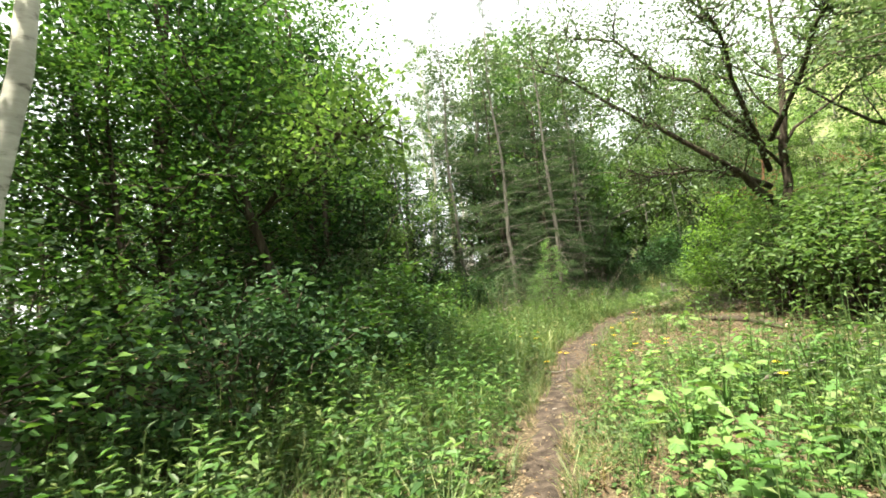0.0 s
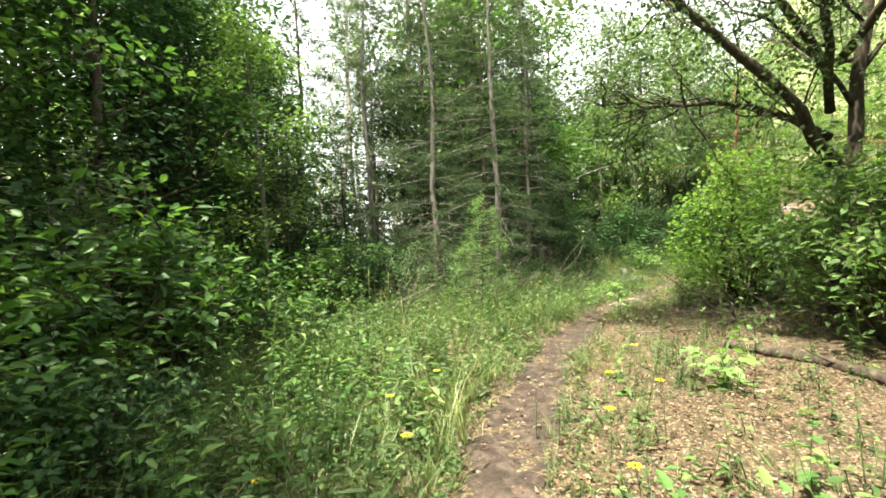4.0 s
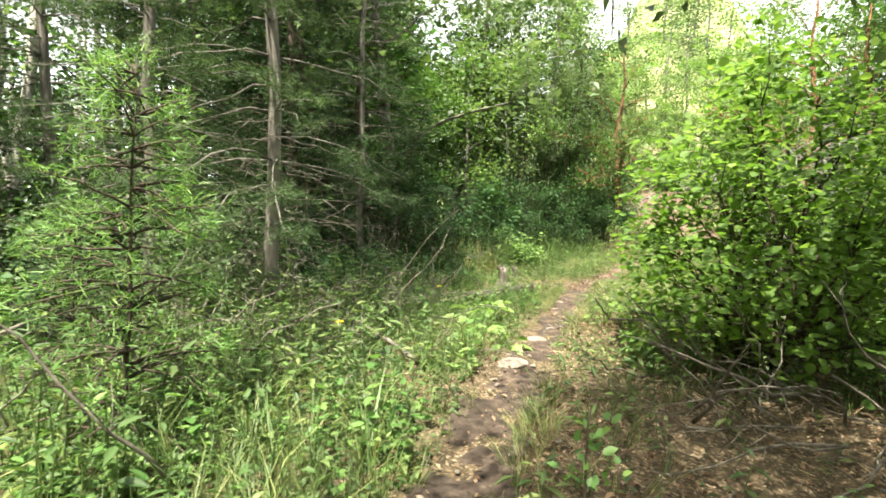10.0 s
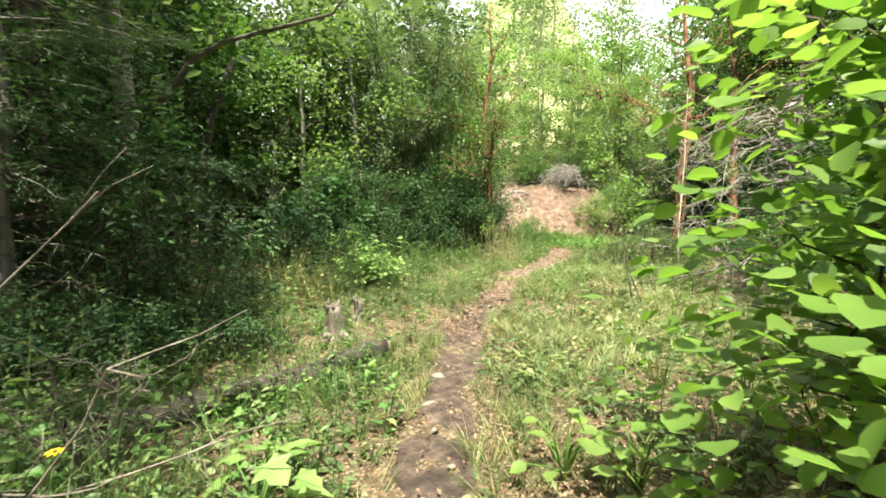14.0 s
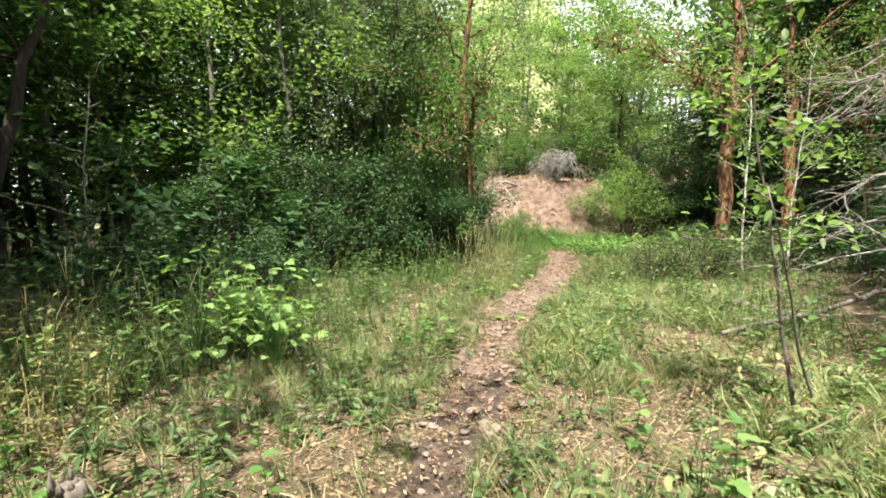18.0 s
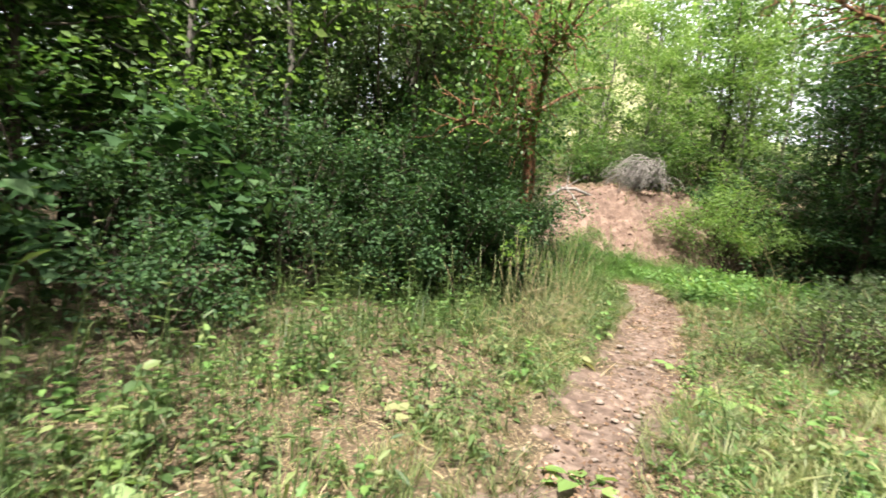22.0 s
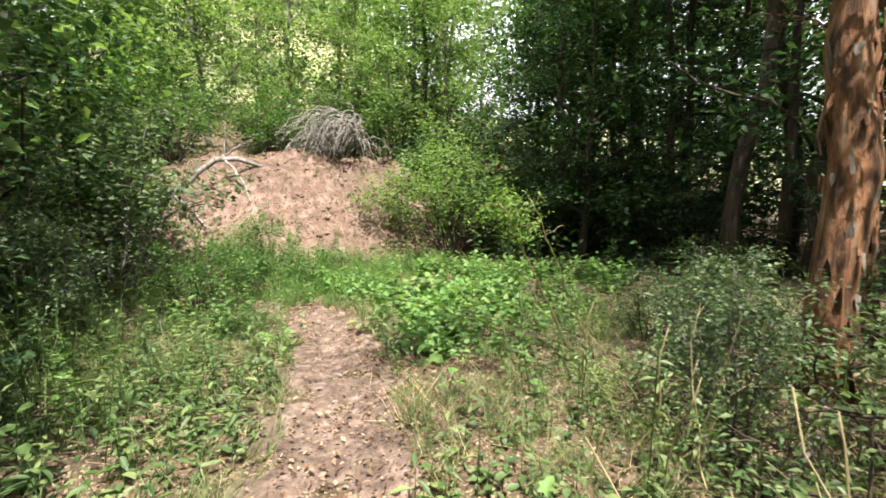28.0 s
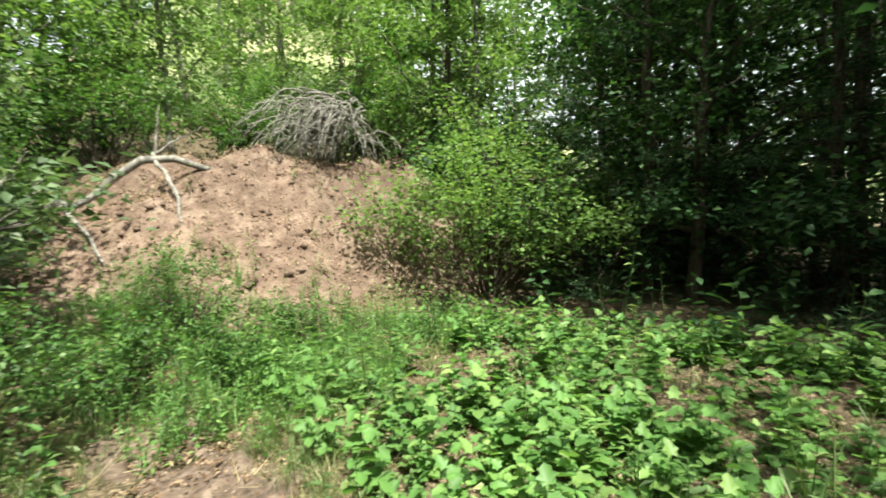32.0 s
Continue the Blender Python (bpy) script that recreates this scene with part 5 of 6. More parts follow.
X, Y, off = sow(22000, 5.5, weed_chance, r)
scatter("weeds", WEEDS, X, Y, (0.55 + 0.8 * r.random(len(X))) * np.clip(0.55 + np.abs(off) * 0.35, 0.6, 1.25), "dense leafy weeds beside the trail", "weeds", M_WEED, r)
X, Y, off = sow(7500, 5.0, lambda X, Y, off: weed_chance(X, Y, off) * patchy(X, Y, 41, 1.0), r)
scatter("herbs", HERBS, X, Y, 0.5 + 0.7 * r.random(len(X)), "fresh green broad-leaved herbs", "weeds", M_HERB, r)
X, Y, off = sow(60000, 5.0, lambda X, Y, off: (np.abs(off) > 0.26 + 0.2 * (along(X, Y) > 0.8)) * np.exp(-np.abs(off) / 3.5) * np.where((off < 0) & (along(X, Y) > 0.18) & (along(X, Y) < 0.45), 0.2, 1.0) * (0.05 + 0.7 * patchy(X, Y, 43, 0.7)) * ~on_bank(X, Y), r)
scatter("low_plants", LOW, X, Y, 0.5 + 0.8 * r.random(len(X)), "low broad-leaved plants among the grass", "weeds", M_WEED, r)

X, Y, off = sow(5500, 13.0, lambda X, Y, off: (np.abs(off) > 4.6) * (0.3 + 0.7 * patchy(X, Y, 61, 2.0)) * ~on_bank(X, Y), r)
scatter("undergrowth", [weed(150 + k, 0.55, 0.2, 0.5, 8, KITE, 0.2) for k in range(5)], X, Y, 0.6 + 0.9 * r.random(len(X)), "shady leafy undergrowth between the trees", "undergrowth", M_LEAF_SHADED, r)

X, Y = r.uniform(-0.2, 3.2, 420), r.uniform(-5.5, 0.4, 420)
off = trail_offset(X, Y)
keep = (off < -0.45) & (off > -3.2) & (r.random(420) < 0.35 + 0.65 * patchy(X, Y, 75, 0.8))
scatter("broad_herbs", HERBS, X[keep], Y[keep], 0.6 + 0.7 * r.random(keep.sum()), "soft green herbs with broad leaves beside the trail", "weeds", M_HERB, r)
X, Y, off = sow(5000, 2.8, lambda X, Y, off: (off > 0.35) * (along(X, Y) < 0.46) * (0.15 + 0.85 * patchy(X, Y, 77, 0.8)), r)
scatter("long_grass", [tuft(780 + k, 9, 0.62, 0.008) for k in range(6)], X, Y, 0.6 + 0.6 * r.random(len(X)), "long bending green grass among the weeds", "grass", M_GRASS, r, lean=0.3)
X, Y, off = sow(6500, 3.4, lambda X, Y, off: (off > 0.55) * (along(X, Y) < 0.46) * patchy(X, Y, 79, 0.9), r)
scatter("leafy_weeds", [weed(790 + k, 0.62, 0.14, 0.34, 12, OVAL, 0.4) for k in range(6)], X, Y, 0.6 + 0.6 * r.random(len(X)), "tall weeds with long pale green leaves", "weeds", M_WEED, r, lean=0.25)

# a thick patch of brambles where the trail dips
BRAMBLE = [weed(170 + k, 0.42, 0.20, 0.85, 7, LOBED, 0.15) for k in range(6)]
X, Y = r.uniform(16.0, 21.8, 1700), r.uniform(18.6, 24.0, 1700)
off = trail_offset(X, Y)
keep = (off < -0.7) & (bank_way(X, Y) < -0.9) & (X + Y > 35.6) & (r.random(1700) < 0.2 + 0.8 * patchy(X, Y, 47))
X, Y, off = X[keep], Y[keep], off[keep]
near = np.zeros(len(X), bool)
near[np.argsort(-off)[:48:2]] = True
V, F = leaves(np.zeros((1, 3)), np.array([[1.0, 0, -0.1]]), np.array([[0, 0, 1.0]]), np.array([0.13]), np.array([0.11]), LOBED)
LEAF = mesh_of("leaf", V, [F], M_HERB)
b = Build()
add_tube(b, wobbly((0, 0, -0.03), (0.04, 0.03, 0.42), 6, 0.008, r), np.linspace(0.004, 0.002, 6), 5, 0, r)
STEM = b.mesh("stem", M_WEED, True)
for x, y in zip(X[near], Y[near]):
    shoot = thing("bramble", pose(x, y, h1(x, y), r.normal() * 6, r.normal() * 6, r.random() * 360) @ Matrix.Scale(0.6 + 0.5 * r.random(), 4), "bright green bramble shoot with lobed leaves", "bramble", "bramble shoots")
    part("stem", STEM, shoot)
    for k in range(7):
        f = 0.2 + 0.8 * k / 6
        part("leaf", LEAF, shoot, m=pose(0.04 * f, 0.03 * f, 0.42 * f, r.normal() * 12, r.normal() * 14, k * 137 + r.random() * 30) @ Matrix.Scale((1.25 - 0.5 * f) * r.uniform(0.8, 1.2), 4))
X, Y = X[~near], Y[~near]
scatter("bramble_patch", BRAMBLE, X, Y, 0.32 + 0.55 * r.random(len(X)), "thick patch of bright green brambles with lobed leaves", "brambles", M_HERB, r)
X, Y = r.uniform(12.6, 16.6, 700), r.uniform(17.8, 23.0, 700)
off = trail_offset(X, Y)
keep = (off > 0.6) & (off < 1.9) & (r.random(700) < 0.6 + 0.4 * patchy(X, Y, 48, 0.7))
scatter("broad_weeds", [weed(130 + k, 0.45, 0.17, 0.36, 8, OVAL, 0.5) for k in range(5)], X[keep], Y[keep], 0.4 + 0.5 * r.random(keep.sum()), "weeds with long pale green leaves", "weeds", M_WEED, r, lean=0.3)
X, Y = r.uniform(17.2, 21.0, 1500), r.uniform(22.3, 26.6, 1500)
off = trail_offset(X, Y)
keep = ((np.abs(off) > 0.3) | (Y > 22.6)) & (bank_way(X, Y) < 1.1 - 1.2 * np.clip(X - 19.8, 0, 2)) & (r.random(1500) < 0.25 + 0.75 * patchy(X, Y, 49, 0.8))
scatter("bank_foot_weeds", WEEDS, X[keep], Y[keep], 0.6 + 0.6 * r.random(keep.sum()), "green weeds at the foot of the bank", "weeds", M_HERB, r)

X, Y = r.uniform(12.6, 18.6, 1900), r.uniform(14.6, 19.4, 1900)
off = trail_offset(X, Y)
keep = (off < -1.5) & (off > -4.2) & (X > 13.6) & (r.random(1900) < 0.7 * patchy(X, Y, 71, 0.8))
scatter("dry_weeds", WEEDS, X[keep], Y[keep], 0.35 + 0.5 * r.random(keep.sum()), "half-dry brownish green weeds", "weeds", M_GRASS, r, lean=0.35)

# fallen leaves
X, Y, off = sow(330000, 4.0, lambda X, Y, off: np.where(np.abs(off) < 0.3, np.where(along(X, Y) < 0.6, 0.14, 0.9), np.where(off < 0, 0.9, np.where(along(X, Y) > 0.5, 0.28, 0.07))) * np.exp(-np.abs(off) / 3.5) * (0.25 + 0.75 * patchy(X, Y, 51, 0.9)), r)
n = len(X)
P = np.stack([X, Y, height(X, Y) + 0.012 + 0.02 * r.random(n) + 0.026 * (np.abs(off) < 0.5)], -1)
a = r.random(n) * 6.283
V, F = leaves(P, np.stack([np.cos(a), np.sin(a), 0.35 * r.normal(size=n)], -1), np.tile([0, 0, 1.0], (n, 1)) + 0.45 * r.normal(size=(n, 3)), 0.014 + 0.05 * r.random(n) ** 2.2, 0.009 + 0.026 * r.random(n) ** 1.6, KITE)
tagged(new("leaf_litter", mesh_of("leaf_litter", V, [F], M_LITTER)), "dry brown fallen leaves on the ground", "leaf litter", kind="stuff")
X, Y = r.uniform(16, 27, 34000), r.uniform(22.5, 31, 34000)
keep = on_bank(X, Y) & (bank_way(X, Y) < 5)
X, Y = X[keep], Y[keep]
n = len(X)
P = np.stack([X, Y, height(X, Y) + 0.015 + 0.02 * r.random(n)], -1)
a = r.random(n) * 6.283
V, F = leaves(P, np.stack([np.cos(a), np.sin(a), 0.5 * r.normal(size=n)], -1), np.tile([0, -0.5, 1.0], (n, 1)) + 0.45 * r.normal(size=(n, 3)), 0.02 + 0.06 * r.random(n) ** 2, 0.014 + 0.03 * r.random(n) ** 1.5, KITE)
tagged(new("bank_litter", mesh_of("bank_litter", V, [F], M_LITTER)), "dry leaves and crumbs of soil on the bank", "leaf litter", kind="stuff")

# straw and bent grass lying on the ground
X, Y, off = sow(60000, 4.0, lambda X, Y, off: (np.abs(off) > 0.25) * np.where(off < 0, np.where(along(X, Y) < 0.2, 0.3, np.where(along(X, Y) < 0.45, 0.15, 0.9)), np.where(along(X, Y) > 0.5, 0.45, 0.35)) * np.exp(-np.abs(off) / 3.0) * (0.2 + 0.8 * patchy(X, Y, 57, 0.9)), r)
n = len(X)
P = np.stack([X, Y, height(X, Y) + 0.01 + 0.05 * r.random(n) ** 2], -1)
a = r.random(n) * 6.283
V, F = leaves(P, np.stack([np.cos(a), np.sin(a), 0.12 + 0.3 * r.normal(size=n)], -1), np.tile([0, 0, 1.0], (n, 1)) + 0.5 * r.normal(size=(n, 3)), 0.08 + 0.2 * r.random(n), 0.004 + 0.005 * r.random(n), NEEDLE)
tagged(new("straw", mesh_of("straw", V, [F], M_STRAW)), "dry bent straw lying on the ground", "straw", kind="stuff")

X, Y = r.uniform(3.4, 15.5, 16000), r.uniform(11.5, 17.5, 16000)
off = trail_offset(X, Y)
keep = (np.where(X < 8.4, off, -off) > 0.35) & (np.abs(off) < 3.4) & (r.random(16000) < 0.25 + 0.75 * patchy(X, Y, 81, 0.9))
X, Y = X[keep], Y[keep]
n = len(X)
P = np.stack([X, Y, height(X, Y) + 0.015 + 0.06 * r.random(n) ** 2], -1)
a = r.random(n) * 6.283
V, F = leaves(P, np.stack([np.cos(a), np.sin(a), 0.15 + 0.25 * r.normal(size=n)], -1), np.tile([0, 0, 1.0], (n, 1)) + 0.4 * r.normal(size=(n, 3)), 0.08 + 0.18 * r.random(n), 0.004 + 0.005 * r.random(n), NEEDLE)
tagged(new("flattened_grass", mesh_of("flattened_grass", V, [F], M_STRAW)), "pale flattened dry grass in the sun", "grass", kind="stuff")
X, Y = r.uniform(8.4, 15.5, 4200), r.uniform(11.5, 17.5, 4200)
off = trail_offset(X, Y)
keep = (off < -0.4) & (off > -3.2) & (r.random(4200) < patchy(X, Y, 83, 1.0))
scatter("clover_mat", LOW, X[keep], Y[keep], 0.4 + 0.5 * r.random(keep.sum()), "low mat of pale green plants in the sun", "weeds", M_HERB, r)

X, Y = r.uniform(17, 25, 700), r.uniform(24, 29.5, 700)
v = bank_way(X, Y)
keep = (v > 0.2) & (v < 4.2) & (r.random(700) < 0.1 + 0.6 * patchy(X, Y, 87, 0.8))
scatter("bank_grass", STRAW + WEEDS[:3], X[keep], Y[keep], 0.4 + 0.7 * r.random(keep.sum()), "sparse dry tufts and weeds on the bare bank", "grass", M_GRASS, r, lean=0.4)

# clods of earth on the bank
X, Y = r.uniform(16.5, 26, 1300), r.uniform(23.2, 30, 1300)
keep = on_bank(X, Y) & (bank_way(X, Y) < 4.5)
X, Y = X[keep], Y[keep]
oct_v = np.array([[1, 0, 0], [-1, 0, 0], [0, 1, 0], [0, -1, 0], [0, 0, 0.8], [0, 0, -0.8]], float)
oct_f = np.array([[0, 2, 4], [2, 1, 4], [1, 3, 4], [3, 0, 4], [2, 0, 5], [1, 2, 5], [3, 1, 5], [0, 3, 5]])
clods = [(oct_v * 0.05 * (1 + 0.4 * r.normal(size=(6, 1))), [oct_f]) for _ in range(6)]
scatter("earth_clods", clods, X, Y, 0.3 + 1.3 * r.random(len(X)) ** 2, "crumbled clods of earth on the bank", "earth", M_BANK, r)

# ---- stones ----


def stone_mesh(seed, flat=0.55):
    bm = bmesh.new()
    bmesh.ops.create_icosphere(bm, subdivisions=2, radius=0.5)
    q = np.random.default_rng(seed)
    k = q.normal(size=(5, 3))
    for v in bm.verts:
        p = np.array(v.co)
        f = 1 + 0.13 * sum(np.sin(p @ k[i] * 3 + i) for i in range(5)) / 2
        v.co = Vector(p * f * np.array([1.0, 0.7 + 0.2 * np.sin(seed), flat]))
    me = bpy.data.meshes.new("stone")
    bm.to_mesh(me)
    bm.free()
    me.materials.append(M_STONE)
    return me


STONES = [stone_mesh(k) for k in range(6)]
for k, (x, y, s) in enumerate(((2.92, 8.22, 0.34), (3.63, 9.08, 0.26), (4.75, 10.72, 0.13), (7.42, 13.3, 0.2), (7.1, 13.55, 0.14), (4.05, 9.55, 0.18), (5.1, 11.2, 0.14), (7.5, 13.62, 0.13))):
    ob = new("stone", STONES[k % 6])
    ob.matrix_basis = pose(x, y, h1(x, y) + s * 0.04, 0, 0, 20 + 70 * k) @ Matrix.Diagonal((s, s, s * 0.42, 1))
    tagged(ob, "flat pale stone bedded in the trail", "stone", "stones in the trail")
st = np.concatenate([r.uniform(4, seg[-1] - 2, 150), r.uniform(29.0, 36.5, 110)])
for k in range(90):
    x, y, s = r.uniform(5.6, 7.1), r.uniform(13.9, 15.0), r.uniform(0.025, 0.085)
    if trail_offset(np.array([x]), np.array([y]))[0] < 0.25:
        continue
    ob = new("pebble", STONES[k % 6])
    ob.matrix_basis = pose(x, y, h1(x, y) + s * 0.12, 0, 0, r.random() * 360) @ Matrix.Diagonal((s, s, s * 0.7, 1))
    tagged(ob, "pale stone in a patch of bare gravel", "pebble", "pebbles on the trail")
for k, s0 in enumerate(st):
    x0, y0 = np.interp(s0, seg, TRAIL[:, 0]), np.interp(s0, seg, TRAIL[:, 1])
    x, y = x0 + r.normal() * 0.2, y0 + r.normal() * 0.2
    s = r.uniform(0.02, 0.06) if k < 150 else r.uniform(0.025, 0.09)
    ob = new("pebble", STONES[k % 6])
    ob.matrix_basis = pose(x, y, h1(x, y) + 0.022 + s * 0.1, 0, 0, r.random() * 360) @ Matrix.Diagonal((s, s, s * 0.8, 1))
    tagged(ob, "small pale pebble on the bare soil", "pebble", "pebbles on the trail")

# ---- fallen wood ----


def log_thing(name, P, R, label, group, mat=M_DEAD, sides=12, ends=True, seed=1, snags=2):
    """A fallen trunk or limb: the wood, its sawn or broken ends and stubs of branches."""
    q = np.random.default_rng(seed)
    P = np.asarray(P, float)
    t = np.linspace(0, 1, 14)
    src = np.linspace(0, 1, len(P))
    W = np.stack([np.interp(t, src, P[:, c]) for c in range(3)], -1) + q.normal(size=(14, 3)) * 0.008
    ob = thing(name, pose(*W[0]), label, "log", group)
    W = W - W[0]
    rad = np.interp(t, src, np.asarray(R, float))
    b = Build()
    add_tube(b, W, rad, sides, 0.07, q)
    part("wood", b.mesh("wood", mat, True), ob)
    if ends:
        for i, sgn in ((0, -1), (-1, 1)):
            d = unit(W[1] - W[0] if i == 0 else W[-1] - W[-2]) * sgn
            c = Build()
            add_tube(c, np.array([W[i] + d * 0.001, W[i] + d * 0.02]), [rad[i] * 0.9, rad[i] * 0.8], sides, 0.05, q)
            part("broken_end", c.mesh("broken_end", M_CUT), ob)
    for k in range(snags):
        i = int(q.integers(2, 12))
        d = unit(q.normal(size=3) + [0, 0, 1.0])
        c = Build()
        ln = q.uniform(0.15, 0.45)
        add_tube(c, wobbly(W[i], W[i] + d * ln, 5, 0.015, q), np.linspace(rad[i] * 0.28, 0.004, 5), 5, 0.05, q)
        part("branch_stub", c.mesh("branch_stub", mat, True), ob)
    return ob


def lying(points, r):
    return [(x, y, h1(x, y) + r * 0.75 + dz) for x, y, dz in points]


log_thing("fallen_log", lying([(4.86, 11.83, 0.06), (4.0, 11.55, 0.02), (3.1, 11.35, 0.0), (1.6, 11.2, 0.0)], 0.09), (0.085, 0.095, 0.10, 0.11), "weathered grey log lying in the grass", "fallen wood", M_LOG, seed=2)
log_thing("fallen_log", lying([(2.85, 3.95, 0), (3.25, 3.2, 0), (3.7, 2.3, 0)], 0.06), (0.05, 0.065, 0.06), "dark half-rotten log on dry leaves", "fallen wood", M_BARK, seed=3)
log_thing("fallen_log", lying([(13.25, 15.3, -0.01), (13.05, 14.9, 0.01), (12.7, 14.3, 0.0), (12.35, 13.7, 0.01), (12.0, 12.9, 0.03)], 0.05), (0.03, 0.055, 0.06, 0.06, 0.05), "bleached fallen limb beside the path", "fallen wood", seed=4, snags=5)
log_thing("fallen_branch", lying([(1.2, -2.2, 0.2), (1.9, -1.9, 0.22), (2.9, -1.4, 0.3)], 0.025), (0.018, 0.024, 0.02), "bare grey branch lying on the weeds", "fallen wood", seed=5, ends=False)
log_thing("fallen_branch", lying([(-2.4, 6.4, 0.25), (-1.6, 7.0, 0.35), (-0.9, 7.9, 0.6)], 0.02), (0.02, 0.018, 0.012), "pale dead branch leaning in the weeds", "fallen wood", seed=6, ends=False, snags=5)
log_thing("fallen_branch", lying([(2.0, 8.3, 0.03), (1.5, 9.0, 0.25), (1.1, 9.6, 0.5)], 0.02), (0.024, 0.02, 0.012), "pale bare branch beside the trail", "fallen wood", seed=7, ends=False, snags=4)
log_thing("fallen_branch", lying([(10.6, 13.35, 0.06), (12.0, 13.0, 0.15), (13.4, 12.6, 0.4)], 0.03), (0.022, 0.03, 0.03), "bare bleached limb on the dry grass", "fallen wood", seed=8, ends=False, snags=5)
log_thing("fallen_branch", lying([(14.6, 17.2, 0.04), (15.4, 16.9, 0.05), (16.3, 16.6, 0.1)], 0.02), (0.012, 0.018, 0.02), "thin fallen branch in the weeds", "fallen wood", seed=9, ends=False, snags=3)

# a rotten stump beside the trail and a small one behind the log
for x, y, H, R, sd in ((4.72, 12.82, 0.42, 0.105, 1), (5.2, 13.35, 0.30, 0.06, 2)):
    q = np.random.default_rng(sd)
    ob = thing("stump", pose(x, y, h1(x, y) - 0.03, 4, -6, 0), "weathered grey stump with a broken top", "stump", "stumps")
    zz = np.linspace(0, H, 9)
    b = Build()
    add_tube(b, np.stack([0.02 * np.sin(zz * 7), 0.02 * np.cos(zz * 6), zz], -1), R * np.array([1.7, 1.35, 1.15, 1.05, 1.0, 0.97, 0.95, 0.9, 0.8]), 16, 0.07, q)
    part("wood", b.mesh("wood", M_DEAD, True), ob)
    for k in range(7):
        a = k * 0.9
        b = Build()
        p = np.array([np.cos(a) * R * 0.7, np.sin(a) * R * 0.7, H * 0.95])
        add_tube(b, np.array([p, p + [0, 0, q.uniform(0.03, 0.10)]]), [R * 0.3, R * 0.05], 5, 0.1, q)
        part("splinter", b.mesh("splinter", M_DEAD), ob)
    for k in range(4):
        a = k * 1.6 + 0.4
        b = Build()
        add_tube(b, np.array([[np.cos(a) * R, np.sin(a) * R, 0.12], [np.cos(a) * R * 2.0, np.sin(a) * R * 2, 0.04], [np.cos(a) * R * 3.4, np.sin(a) * R * 3.4, -0.03]]), [R * 0.5, R * 0.35, R * 0.12], 7, 0.06, q)
        part("root", b.mesh("root", M_DEAD, True), ob)


def tangle(name, x, y, z, count, length, radius, spread, label, seed, way=(0, 0, 1.0), loose=0.8, mat=M_DEAD, twigs=4):
    """A heap of bare branches, each a part of its own."""
    q = np.random.default_rng(seed)
    ob = thing(name, pose(x, y, z), label, "dead branches", "dead branches")
    for k in range(count):
        b = Build()
        p0 = q.normal(size=3) * np.array(spread)
        p0[2] = abs(p0[2]) * 0.6
        d = unit(np.asarray(way) + q.normal(size=3) * loose)
        ln = length * q.uniform(0.5, 1.2)
        bp = wobbly(p0, p0 + d * ln, 7, ln * 0.04, q)
        add_tube(b, bp, np.linspace(radius * q.uniform(0.6, 1.2), 0.003, 7), 5, 0.03, q)
        for j in range(twigs):
            i = int(q.integers(1, 6))
            e = bp[i] + unit(d + q.normal(size=3) * 0.8) * ln * q.uniform(0.15, 0.4)
            add_tube(b, wobbly(bp[i], e, 4, 0.02, q), np.linspace(radius * 0.4, 0.002, 4), 3, 0, q)
        part("branch", b.mesh("branch", mat, True), ob)
    return ob


pile = thing("brush_pile", pose(22.75, 26.75, h1(22.75, 26.75)), "grey dome of dead drooping brush on top of the bank", "dead branches", "dead branches")
q = np.random.default_rng(1)
for k in range(120):
    b = Build()
    a = q.normal() * 0.75 - 2.9
    top = np.array([q.normal() * 0.4 + 0.3, q.normal() * 0.3, q.uniform(0.5, 1.45)])
    ln = q.uniform(0.7, 1.8)
    end = top + np.array([np.cos(a) * ln, np.sin(a) * ln * 0.7, -top[2] * q.uniform(0.35, 1.25)])
    s = np.linspace(0, 1, 8)[:, None]
    W = top * (1 - s) + end * s + np.sin(s * np.pi * 0.9) * [0, 0, 0.28 * ln] + q.normal(size=(8, 3)) * 0.02
    add_tube(b, W, np.linspace(0.017, 0.005, 8), 4, 0, q)
    for j in range(4):
        i = int(q.integers(2, 7))
        add_tube(b, wobbly(W[i], W[i] + unit(W[-1] - W[0] + q.normal(size=3) * 0.5) * q.uniform(0.15, 0.4), 4, 0.02, q), np.linspace(0.007, 0.003, 4), 3, 0, q)
    part("branch", b.mesh("branch", M_BLEACH, True), pile)
